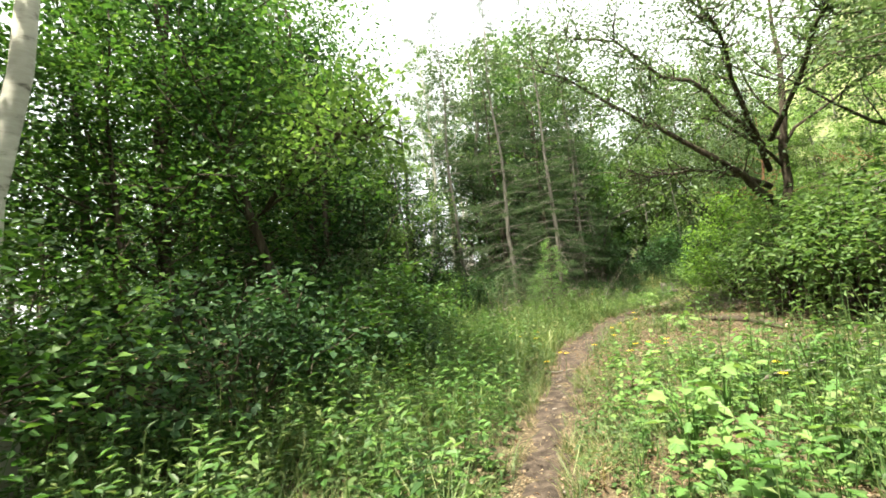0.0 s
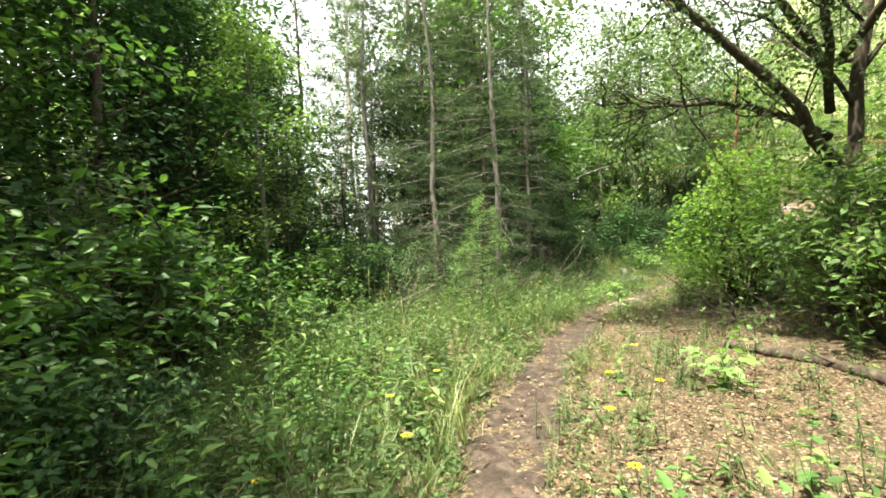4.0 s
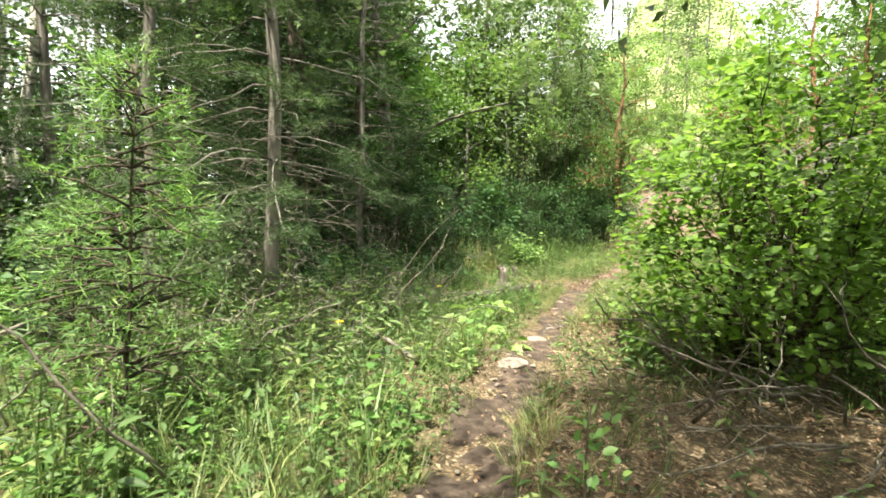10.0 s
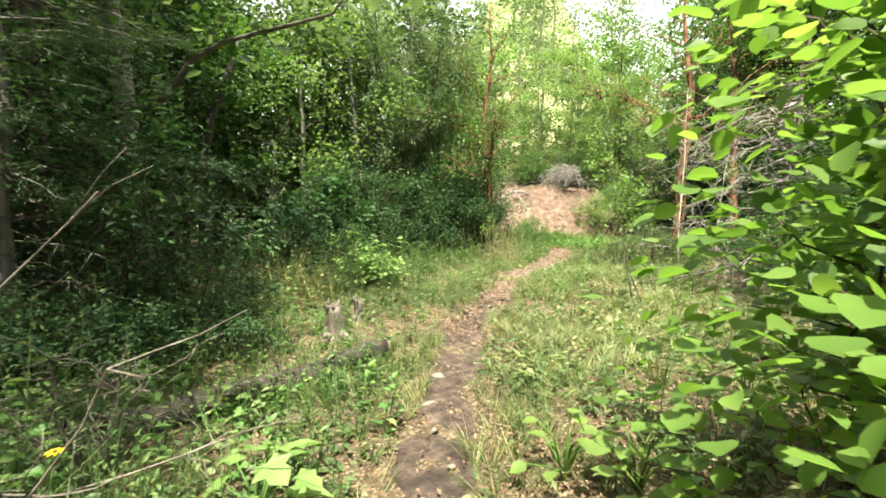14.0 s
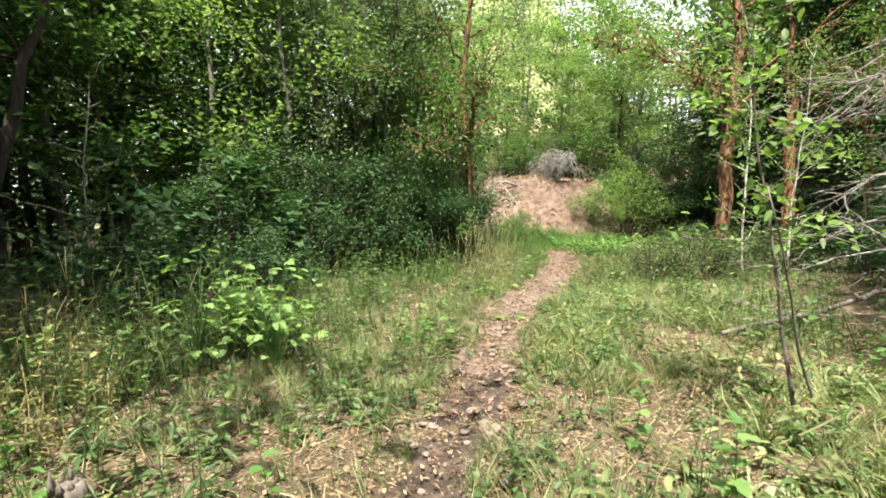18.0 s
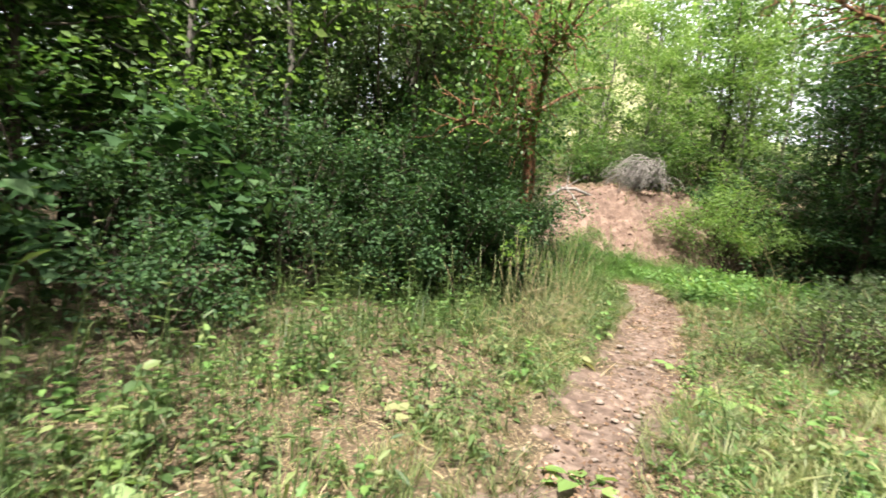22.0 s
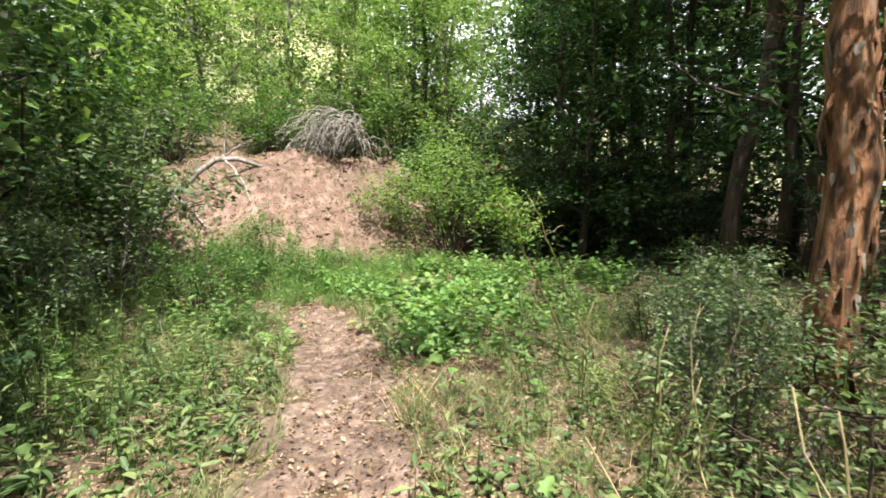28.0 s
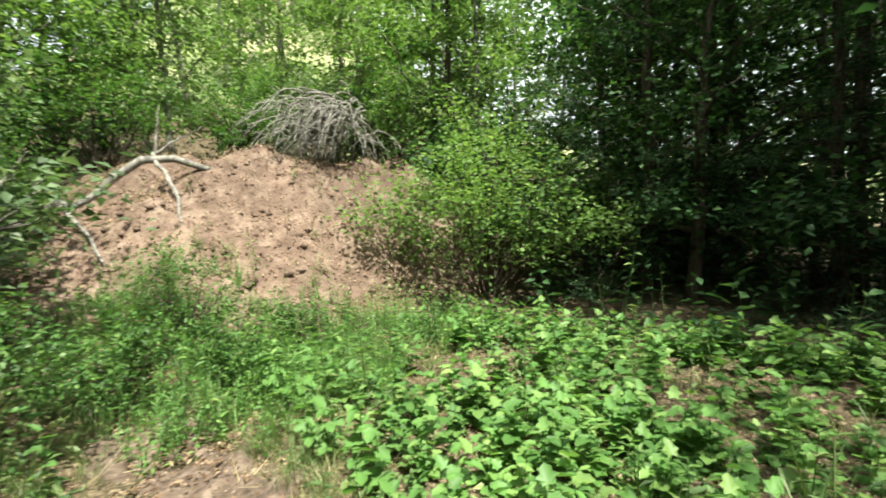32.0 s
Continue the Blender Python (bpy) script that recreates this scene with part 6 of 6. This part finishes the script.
# a dead tree that reaches bare branches over the grass
ob = thing("dead_tree", pose(12.0, 11.5, h1(12.0, 11.5)), "dead tree with bare bleached drooping branches", "tree", "dead branches")
q = np.random.default_rng(2)
b = Build()
stem = wobbly((0, 0, -0.1), (0.3, -0.2, 4.2), 10, 0.04, q)
add_tube(b, stem, np.linspace(0.09, 0.02, 10), 8, 0.05, q)
part("trunk", b.mesh("trunk", M_DEAD, True), ob)
for k in range(46):
    p = stem[1] + (stem[-1] - stem[1]) * q.uniform(0.0, 0.85)
    a = q.uniform(1.3, 4.0)
    d = unit(np.array([np.cos(a), np.sin(a), q.uniform(-0.35, 0.25)]))
    ln = q.uniform(0.8, 2.1)
    W = wobbly(p, p + d * ln, 9, ln * 0.035, q)
    W[:, 2] -= 0.16 * ln * np.linspace(0, 1, 9) ** 2
    W[:, 2] = np.maximum(W[:, 2], 0.05)
    b = Build()
    add_tube(b, W, np.linspace(0.02, 0.004, 9), 5, 0.03, q)
    for n in range(8):
        i = int(q.integers(2, 9))
        e1 = W[i] + unit(d + q.normal(size=3) * 0.8 + [0, 0, -0.3]) * q.uniform(0.15, 0.55)
        T = wobbly(W[i], e1, 5, 0.025, q)
        add_tube(b, T, np.linspace(0.008, 0.002, 5), 3, 0, q)
        for g in range(2):
            add_tube(b, wobbly(T[3], T[3] + unit(e1 - W[i] + q.normal(size=3) * 0.2) * 0.12, 3, 0.01, q), np.linspace(0.004, 0.0015, 3), 3, 0, q)
    part("branch", b.mesh("branch", M_BLEACH, True), ob)
tangle("dead_branches", 4.3, 6.2, h1(4.3, 6.2) + 0.1, 22, 1.3, 0.013, (0.5, 0.5, 0.3), "dry twiggy branches under the bush", 3, (-0.6, -0.3, 0.4), 0.7)
tangle("dead_branches", 4.7, 5.6, h1(4.7, 5.6) + 0.05, 16, 1.2, 0.012, (0.5, 0.5, 0.2), "dry twiggy branches under the bush", 4, (-0.7, -0.4, 0.2), 0.6)
tangle("dead_branches", -1.6, 8.0, h1(-1.6, 8.0) + 0.1, 20, 1.2, 0.010, (0.9, 0.7, 0.3), "pale dead twigs among the weeds", 5, (0.2, -0.5, 0.5), 0.8)
tangle("dead_branches", 0.6, 8.7, h1(0.6, 8.7) + 0.1, 20, 1.0, 0.009, (0.9, 0.6, 0.2), "pale dead twigs among the weeds", 6, (0.3, -0.5, 0.4), 0.8)
tangle("dead_branches", 1.5, 10.2, h1(1.5, 10.2) + 0.1, 18, 1.4, 0.010, (0.9, 0.6, 0.5), "pale dead twigs among the weeds", 8, (0.3, -0.6, 0.2), 0.8)
tangle("dry_stalks", 14.9, 16.7, h1(14.9, 16.7), 34, 0.9, 0.006, (0.8, 0.6, 0.05), "dry brown stalks in front of the red-barked tree", 7, (0, 0, 1.0), 0.35, M_STRAW, 3)

# the arched dead limb on the bank
ob = thing("dead_limb", pose(0, 0, 0), "arched pale dead limb stuck in the bank", "dead branches", "dead branches")
q = np.random.default_rng(9)
KNEE, FORK = (19.48, 27.62, 2.24), (20.24, 27.25, 2.77)
for k, (line, ra) in enumerate((([(18.72, 28.53, 1.47), (19.06, 28.15, 2.11), (19.48, 27.62, 2.24), (19.64, 27.55, 2.18), (19.89, 27.39, 2.5), FORK, (20.56, 26.62, 2.28)], (0.015, 0.03, 0.04, 0.055, 0.06, 0.065, 0.045)),
                 ([FORK, (20.13, 26.63, 2.28), (19.94, 26.22, 1.65)], (0.035, 0.03, 0.016)),
                 ([KNEE, (19.45, 26.91, 1.93), (19.41, 26.39, 1.53)], (0.035, 0.026, 0.015)),
                 ([FORK, (20.35, 27.31, 3.32)], (0.03, 0.005)),
                 ([FORK, (20.6, 26.92, 3.07)], (0.025, 0.005)),
                 ([KNEE, (18.93, 28.05, 1.87), (18.83, 28.74, 1.61)], (0.025, 0.018, 0.008)))):
    b = Build()
    A = np.array(FORK) + 1.5 * (np.array(line) - FORK) + [-0.4, 0.5, 0.0]
    for i in ((0, -1), (-1,), (-1,), (), (), (-1,))[k]:
        A[i, 2] = h1(A[i, 0], A[i, 1]) - 0.06
    s = np.linspace(0, 1, 10)
    W = np.stack([np.interp(s, np.linspace(0, 1, len(A)), A[:, c]) for c in range(3)], -1) + q.normal(size=(10, 3)) * 0.012
    add_tube(b, W, np.interp(s, np.linspace(0, 1, len(ra)), ra), 8, 0.08, q)
    part("limb", b.mesh("limb", M_BLEACH, True), ob)

# ---- single plants ----


def sapling(x, y, H, lean, leaf, n, label, seed, bark=M_BARK_PALE, mat=M_LEAF_BRIGHT, rad=0.02, lo=0.45, tw=9, reach=0.4):
    """A thin young tree: stem, each twig, and its leaves."""
    q = np.random.default_rng(seed)
    ob = thing("sapling", pose(x, y, h1(x, y)), label, "sapling", "saplings")
    stem = wobbly((0, 0, -0.05), (*lean, H), 10, H * 0.008, q)
    b = Build()
    add_tube(b, stem, np.linspace(rad, 0.004, 10), 7, 0.04, q)
    part("stem", b.mesh("stem", bark, True), ob)
    tips, ways = [], []
    for k in range(tw):
        f = lo + (1 - lo) * (k + q.random()) / tw
        base = np.array([np.interp(f, np.linspace(0, 1, 10), stem[:, c]) for c in range(3)])
        d = unit(np.array([np.cos(k * 2.4), np.sin(k * 2.4), 0.5]) + q.normal(size=3) * 0.3)
        ln = reach * H * (1.1 - 0.6 * f) * q.uniform(0.5, 1.0)
        tp = wobbly(base, base + d * ln, 6, ln * 0.04, q)
        b = Build()
        add_tube(b, tp, np.linspace(rad * 0.35, 0.002, 6), 4, 0, q)
        part("twig", b.mesh("twig", bark, True), ob)
        tips.append(tp[1:])
        ways.append(np.repeat(d[None], 5, 0))
    T, D = np.concatenate(tips), np.concatenate(ways)
    pick = q.integers(0, len(T), n)
    V, F = leaves(T[pick] + q.normal(size=(n, 3)) * 0.05, unit(D[pick] + q.normal(size=(n, 3)) * 0.8), spread_normals(n, q), leaf * q.uniform(0.6, 1.2, n), leaf * 0.6 * q.uniform(0.7, 1.2, n), OVAL)
    part("foliage", mesh_of("foliage", V, [F], mat), ob)
    return ob


sapling(14.64, 14.94, 4.6, (0.35, 0.1), 0.055, 700, "thin pale birch sapling leaning beside the path", 1, rad=0.02, lo=0.15, tw=18, reach=0.3)
sapling(16.1, 14.75, 4.4, (0.5, -0.1), 0.055, 700, "thin pale birch sapling in the sun", 2, rad=0.022, lo=0.15, tw=18, reach=0.3)
sapling(16.95, 18.35, 1.48, (-1.2, 0.2), 0.036, 620, "spindly sapling with bright green top leaves", 3, M_STRAW, rad=0.008, lo=0.78, tw=15, reach=0.27, mat=M_HAZEL)
sapling(17.05, 18.2, 1.5, (-0.8, 0.35), 0.03, 60, "spindly half-bare sapling with straw-pale twigs", 4, M_STRAW, rad=0.007, lo=0.2, tw=14, reach=0.28)
sapling(4.95, 17.6, 3.0, (0.25, 0.1), 0.05, 260, "bare grey sapling with few leaves", 5, M_BARK_GREY, M_LEAF_GREY, rad=0.018, lo=0.2, tw=16)
sapling(9.0, 12.1, 2.5, (-0.4, 0.2), 0.075, 420, "leaning sapling with bright green leaves in dry grass", 6, M_DEAD, rad=0.014, lo=0.4, tw=16, reach=0.3)
sapling(9.1, 12.0, 1.5, (-0.7, 0.1), 0.06, 30, "leaning bare sapling in dry grass", 7, M_DEAD, rad=0.011, lo=0.3)
for k, (x, y) in enumerate(((1.9, 4.9), (2.1, 5.6), (2.4, 2.6), (0.0, 6.2))):
    sapling(x, y, 0.6, (0.05, 0.05), 0.06, 40, "small green seedling in dry leaves", 20 + k, M_BARK, M_HERB, rad=0.005, lo=0.3, tw=6)


def rosette(x, y, n, leaf, rise, label, seed, name="burdock", mat=M_HERB, shape=LOBED, wide=1.0, stalk=1.0):
    """A plant with large leaves on stalks, each leaf a part with its stalk."""
    q = np.random.default_rng(seed)
    ob = thing(name, pose(x, y, h1(x, y)), label, "plant", "broad-leaved plants")
    for k in range(n):
        a = k * 2.399 + q.random() * 0.4
        out = np.array([np.cos(a), np.sin(a), 0])
        reach, top = wide * leaf * q.uniform(0.4, 1.3), rise * q.uniform(0.3, 1.1)
        tip = out * reach + [0, 0, top]
        b = Build()
        add_tube(b, np.array([[0, 0, -0.02], out * reach * 0.4 + [0, 0, top * 0.7], tip]), [0.007 * stalk, 0.006 * stalk, 0.004 * stalk], 5, 0, q)
        d = unit(out + [0, 0, q.uniform(-0.45, 0.1)])
        V, F = leaves([tip], [d], [unit(np.array([0, 0, 1.0]) + q.normal(size=3) * 0.25)], leaf * q.uniform(0.7, 1.2), leaf * 0.85 * q.uniform(0.8, 1.1), shape)
        b.add(V, F)
        part("leaf", b.mesh("leaf", mat), ob)
    return ob


for k, (x, y, n, lf, rs) in enumerate(((2.98, 9.35, 12, 0.20, 0.36), (2.72, 8.95, 9, 0.17, 0.22), (3.35, 9.98, 12, 0.19, 0.32), (2.2, 8.2, 7, 0.15, 0.25), (3.1, 8.75, 6, 0.13, 0.12), (2.05, 2.5, 11, 0.16, 0.45), (1.9, 2.2, 8, 0.13, 0.35),
                                      (4.35, 8.1, 12, 0.10, 0.25), (4.5, 7.6, 12, 0.10, 0.35), (6.5, 9.3, 10, 0.12, 0.35), (0.1, -3.6, 14, 0.13, 0.55), (0.55, -3.0, 12, 0.12, 0.5))):
    rosette(x, y, n, lf, rs, "plant with large lobed bright green leaves", 200 + k)
for k, (x, y) in enumerate(((4.72, 8.75), (5.0, 9.1), (4.5, 8.35), (4.85, 7.9), (4.3, 7.95), (4.75, 9.35))):
    rosette(x, y, 12, 0.11, 0.3, "low plant with round bright green leaves", 260 + k, "hazel_shoot", M_HAZEL, OVAL, 1.6)
q = np.random.default_rng(55)
for k in range(13):
    x, y = 6.25 + q.normal() * 0.24, 15.65 + q.normal() * 0.22
    rosette(x, y, 24, q.uniform(0.08, 0.12), q.uniform(0.45, 1.0), "leafy bright green bramble plant", 230 + k, "bramble", wide=2.6, stalk=0.45)


def flower(x, y, H, seed):
    q = np.random.default_rng(seed)
    ob = thing("yellow_flower", pose(x, y, h1(x, y)), "yellow daisy-like flower on a thin stem", "flower", "yellow flowers")
    b = Build()
    top = np.array([q.normal() * 0.05, q.normal() * 0.05, H])
    add_tube(b, wobbly((0, 0, -0.02), top, 5, 0.01, q), np.linspace(0.004, 0.002, 5), 4, 0, q)
    part("stem", b.mesh("stem", M_WEED, True), ob)
    a = np.arange(9) * 0.698
    V, F = leaves(np.tile(top, (9, 1)), np.stack([np.cos(a), np.sin(a), np.full(9, 0.15)], -1), np.tile([0, 0, 1.0], (9, 1)), 0.04, 0.02, KITE)
    part("flower_head", mesh_of("flower_head", V, [F], M_YELLOW), ob)
    b = Build()
    add_tube(b, np.array([top, top + [0, 0, 0.008]]), [0.008, 0.006], 8, 0, q)
    part("flower_eye", b.mesh("flower_eye", M_BARK), ob)


for k, (x, y, H) in enumerate(((-0.94, 1.5, 0.4), (-0.39, -0.25, 0.35), (-0.66, -0.67, 0.33), (0.06, -0.2, 0.35), (0.42, 0.17, 0.38), (0.55, -0.55, 0.36), (0.39, -0.86, 0.33), (0.45, -0.8, 0.38), (0.86, -0.38, 0.38), (0.85, 1.77, 0.4), (0.45, 0.83, 0.4), (-2.59, -0.39, 0.4), (-1.85, -0.54, 0.38), (0.95, -0.3, 0.34), (-0.7, 0.6, 0.4), (-0.68, 2.35, 0.35), (-1.3, 0.2, 0.35), (0.95, 1.2, 0.45), (1.1, 2.2, 0.5), (-0.5, 0.1, 0.3), (1.0, -2.9, 0.4), (1.15, -2.7, 0.45),
                               (2.6, 9.9, 0.5), (1.2, 7.6, 0.6))):
    flower(x, y, H, 300 + k)


def stalk_clump(x, y, n, H, label, seed):
    """Tall grass gone to seed: each stalk with its seed head."""
    q = np.random.default_rng(seed)
    ob = thing("tall_grass", pose(x, y, h1(x, y)), label, "grass", "tall grasses")
    for k in range(n):
        p0 = np.array([q.normal() * 0.2, q.normal() * 0.2, -0.02])
        top = p0 + [q.normal() * 0.2, q.normal() * 0.2, H * q.uniform(0.5, 1.25)]
        line = wobbly(p0, top, 7, 0.012, q)
        b = Build()
        add_tube(b, line, [0.0012] * 4 + [0.0011, 0.0042, 0.0010], 4, 0, q)
        V, F = leaves(line[[1, 2, 3]], q.normal(size=(3, 3)) * [1, 1, 0.2] + [0, 0, 0.6], q.normal(size=(3, 3)), 0.26, 0.005, BLADE)
        b.add(V, F)
        part("stalk", b.mesh("stalk", M_STRAW if q.random() < 0.6 else M_GRASS_PALE), ob)


for k, (x, y, n, H) in enumerate(((10.75, 17.8, 30, 1.15), (11.1, 17.9, 26, 1.1), (11.5, 18.2, 30, 1.15), (10.3, 17.4, 22, 0.95), (12.1, 18.6, 24, 1.0), (12.7, 19.0, 16, 0.9), (-0.9, 3.0, 8, 0.9), (-1.4, 4.0, 8, 0.9), (0.2, 5.4, 8, 0.7), (9.5, 16.7, 8, 0.7), (2.2, 16.6, 12, 0.8), (3.0, 15.6, 10, 0.7))):
    stalk_clump(x, y, n, H, "clump of tall dry grass with seed heads", 330 + k)

# a young pine before the older ones
plant_tree("young_pine", conifer(15, 2.2, 0.02, 0.75, 0.06, 9000, bark=M_BARK, dead=0, mat=M_HERB, gap=0.09, needle=0.4), 0.0, 6.9, "bushy young pine with fresh green needles", group="young pines", foliage="needles")
plant_tree("young_pine", conifer(16, 1.5, 0.018, 0.6, 0.06, 5000, bark=M_BARK, dead=0, mat=M_PINE, gap=0.09, needle=0.4), -0.9, 8.4, "small young pine with grey-green needles", group="young pines", foliage="needles")
log_thing("fallen_stick", lying([(-0.95, 0.05, 0.0), (-0.6, 0.0, 0.01), (-0.2, 0.1, 0.0)], 0.02), (0.012, 0.014, 0.01), "short bare stick lying across the trail", "fallen wood", seed=10, ends=False, snags=1)
log_thing("fallen_stick", lying([(3.3, 5.2, 0.0), (2.7, 5.0, 0.02), (2.1, 4.9, 0.0)], 0.02), (0.01, 0.013, 0.008), "thin bare stick lying on dry leaves", "fallen wood", seed=11, ends=False, snags=3)

# brittle low brush under the pines
for k, (x, y, s) in enumerate(((0.2, 8.0, 0.9), (1.0, 8.5, 0.8), (1.6, 9.4, 0.9), (-0.5, 9.0, 0.9), (0.9, 9.3, 1.0), (1.9, 10.3, 0.9), (-1.2, 7.6, 0.8), (2.6, 10.9, 0.8))):
    if k == 0:
        brush = plant_tree("low_bush", shrub(36, 0.8, 0.8, 14, 0.05, 520, M_WEED, M_DEAD, hollow=0.2, under=0.1, wide=0.55), x, y, "low grey brush of dry twigs with few leaves", "bush", "grey brush under the pines", foliage="foliage", size=s)
    else:
        again(brush, x, y, 77 * k, s)

# tall weeds gone dry beside the bramble plants
r = np.random.default_rng(66)
X, Y = r.uniform(2.6, 5.4, 260), r.uniform(14.4, 17.0, 260)
keep = r.random(260) < 0.2 + 0.8 * patchy(X, Y, 91, 0.7)
scatter("dry_flower_weeds", WEEDS, X[keep], Y[keep], 0.8 + 0.6 * r.random(keep.sum()), "tall half-dry weeds with faded flower heads", "weeds", M_STRAW_GREEN, r, lean=0.3)
for k, (x, y, H) in enumerate(((4.3, 15.3, 0.9), (3.9, 15.0, 1.0), (4.9, 16.2, 0.9), (3.4, 15.6, 1.1), (5.6, 15.5, 0.8))):
    stalk_clump(x, y, 9, H, "clump of tall dry grass with seed heads", 360 + k)
sapling(11.6, 18.75, 1.35, (-0.25, 0.1), 0.06, 160, "young sapling with yellow-green leaves in tiers", 31, M_BARK, M_HAZEL, rad=0.008, lo=0.5, tw=9, reach=0.45)
for k, (x, y, yaw, s) in enumerate(((17.3, 27.4, 20, 0.6), (16.6, 26.6, 100, 0.7), (18.2, 28.9, 190, 0.7), (18.4, 23.6, 60, 0.36), (19.4, 24.0, 140, 0.34), (17.6, 24.0, 250, 0.4))):
    again(bush if k < 3 else bigleaf, x, y, yaw, s)

# broad-bladed light grass and leafy clumps on the sunny side of the trail
r = np.random.default_rng(67)
X, Y = r.uniform(5.0, 13.5, 3600), r.uniform(8.2, 15.5, 3600)
off = trail_offset(X, Y)
keep = (off < -0.4) & (off > -3.4) & (r.random(3600) < patchy(X, Y, 93, 0.8) ** 1.5)
scatter("broad_grass", [tuft(960 + k, 12, 0.24, 0.011) for k in range(6)], X[keep], Y[keep], 0.6 + 0.6 * r.random(keep.sum()), "soft light green grass with broad bent blades", "grass", M_GRASS_PALE, r, lean=0.7)
X, Y = r.uniform(5.0, 13.5, 900), r.uniform(8.2, 15.5, 900)
off = trail_offset(X, Y)
keep = (off < -0.5) & (off > -3.4) & (r.random(900) < patchy(X, Y, 95, 0.7) ** 2)
scatter("leafy_clumps", [weed(970 + k, 0.2, 0.13, 0.42, 8, OVAL, 0.3) for k in range(5)], X[keep], Y[keep], 0.6 + 0.6 * r.random(keep.sum()), "low clumps of light green pointed leaves", "weeds", M_GRASS_PALE, r, lean=0.3)

# nettles on the shady side of the first stretch
r = np.random.default_rng(68)
X, Y = r.uniform(-4.2, -1.3, 620), r.uniform(-6.2, 3.0, 620)
off = trail_offset(X, Y)
keep = (off > 0.55) & (r.random(620) < 0.25 + 0.75 * patchy(X, Y, 97, 0.9))
scatter("nettles", [weed(980 + k, 0.75, 0.12, 0.42, 12, KITE, 0.35) for k in range(6)], X[keep], Y[keep], 0.65 + 0.55 * r.random(keep.sum()), "tall dark green nettles beside the trail", "weeds", M_LEAF, r, lean=0.15)

# green weeds close to the sunny edge of the first stretch
r = np.random.default_rng(69)
X, Y = r.uniform(-1.0, 2.4, 900), r.uniform(-6.0, 4.6, 900)
off = trail_offset(X, Y)
keep = (off < -0.22) & (off > -1.5) & (r.random(900) < (0.35 + 0.65 * patchy(X, Y, 99, 0.7)) * np.clip(1.5 + off, 0.25, 1))
scatter("trailside_weeds", WEEDS + HERBS[5:], X[keep], Y[keep], 0.4 + 0.5 * r.random(keep.sum()), "green weeds and grass at the edge of the trail", "weeds", M_WEED, r, lean=0.3)
for k, (x, y) in enumerate([(12.21, 16.92), (11.18, 17.32), (11.76, 16.04), (11.21, 18.1), (11.34, 17.9), (15.69, 22.37), (16.11, 21.5), (16.84, 20.81), (8.45, 10.93), (8.04, 11.65), (8.39, 11.13), (5.28, 15.4), (5.26, 15.02), (6.59, 15.84), (7.16, 16.26), (8.96, 16.49), (9.61, 15.51)]):
    rosette(x, y, 7, 0.13 + 0.02 * (k % 3), 0.1, "low dock plant with long pale green leaves", 400 + k, "dock", M_GRASS_PALE if k % 2 else M_HERB, OVAL, 0.7, 0.6)

# weeds grown up round the fallen log
r = np.random.default_rng(70)
X, Y = r.uniform(1.2, 4.7, 300), r.uniform(10.2, 12.4, 300)
off = trail_offset(X, Y)
keep = (off > 0.4) & (r.random(300) < 0.35 + 0.65 * patchy(X, Y, 101, 0.6))
scatter("log_weeds", WEEDS, X[keep], Y[keep], 0.5 + 0.6 * r.random(keep.sum()), "shady weeds grown up round the fallen log", "weeds", M_LEAF, r, lean=0.3)
for x, y, yaw, s in ((2.7, 12.3, 10, 0.4), (3.6, 12.6, 80, 0.35), (1.7, 11.9, 150, 0.45), (1.2, 10.6, 220, 0.4)):
    again(bush_d, x, y, yaw, s)
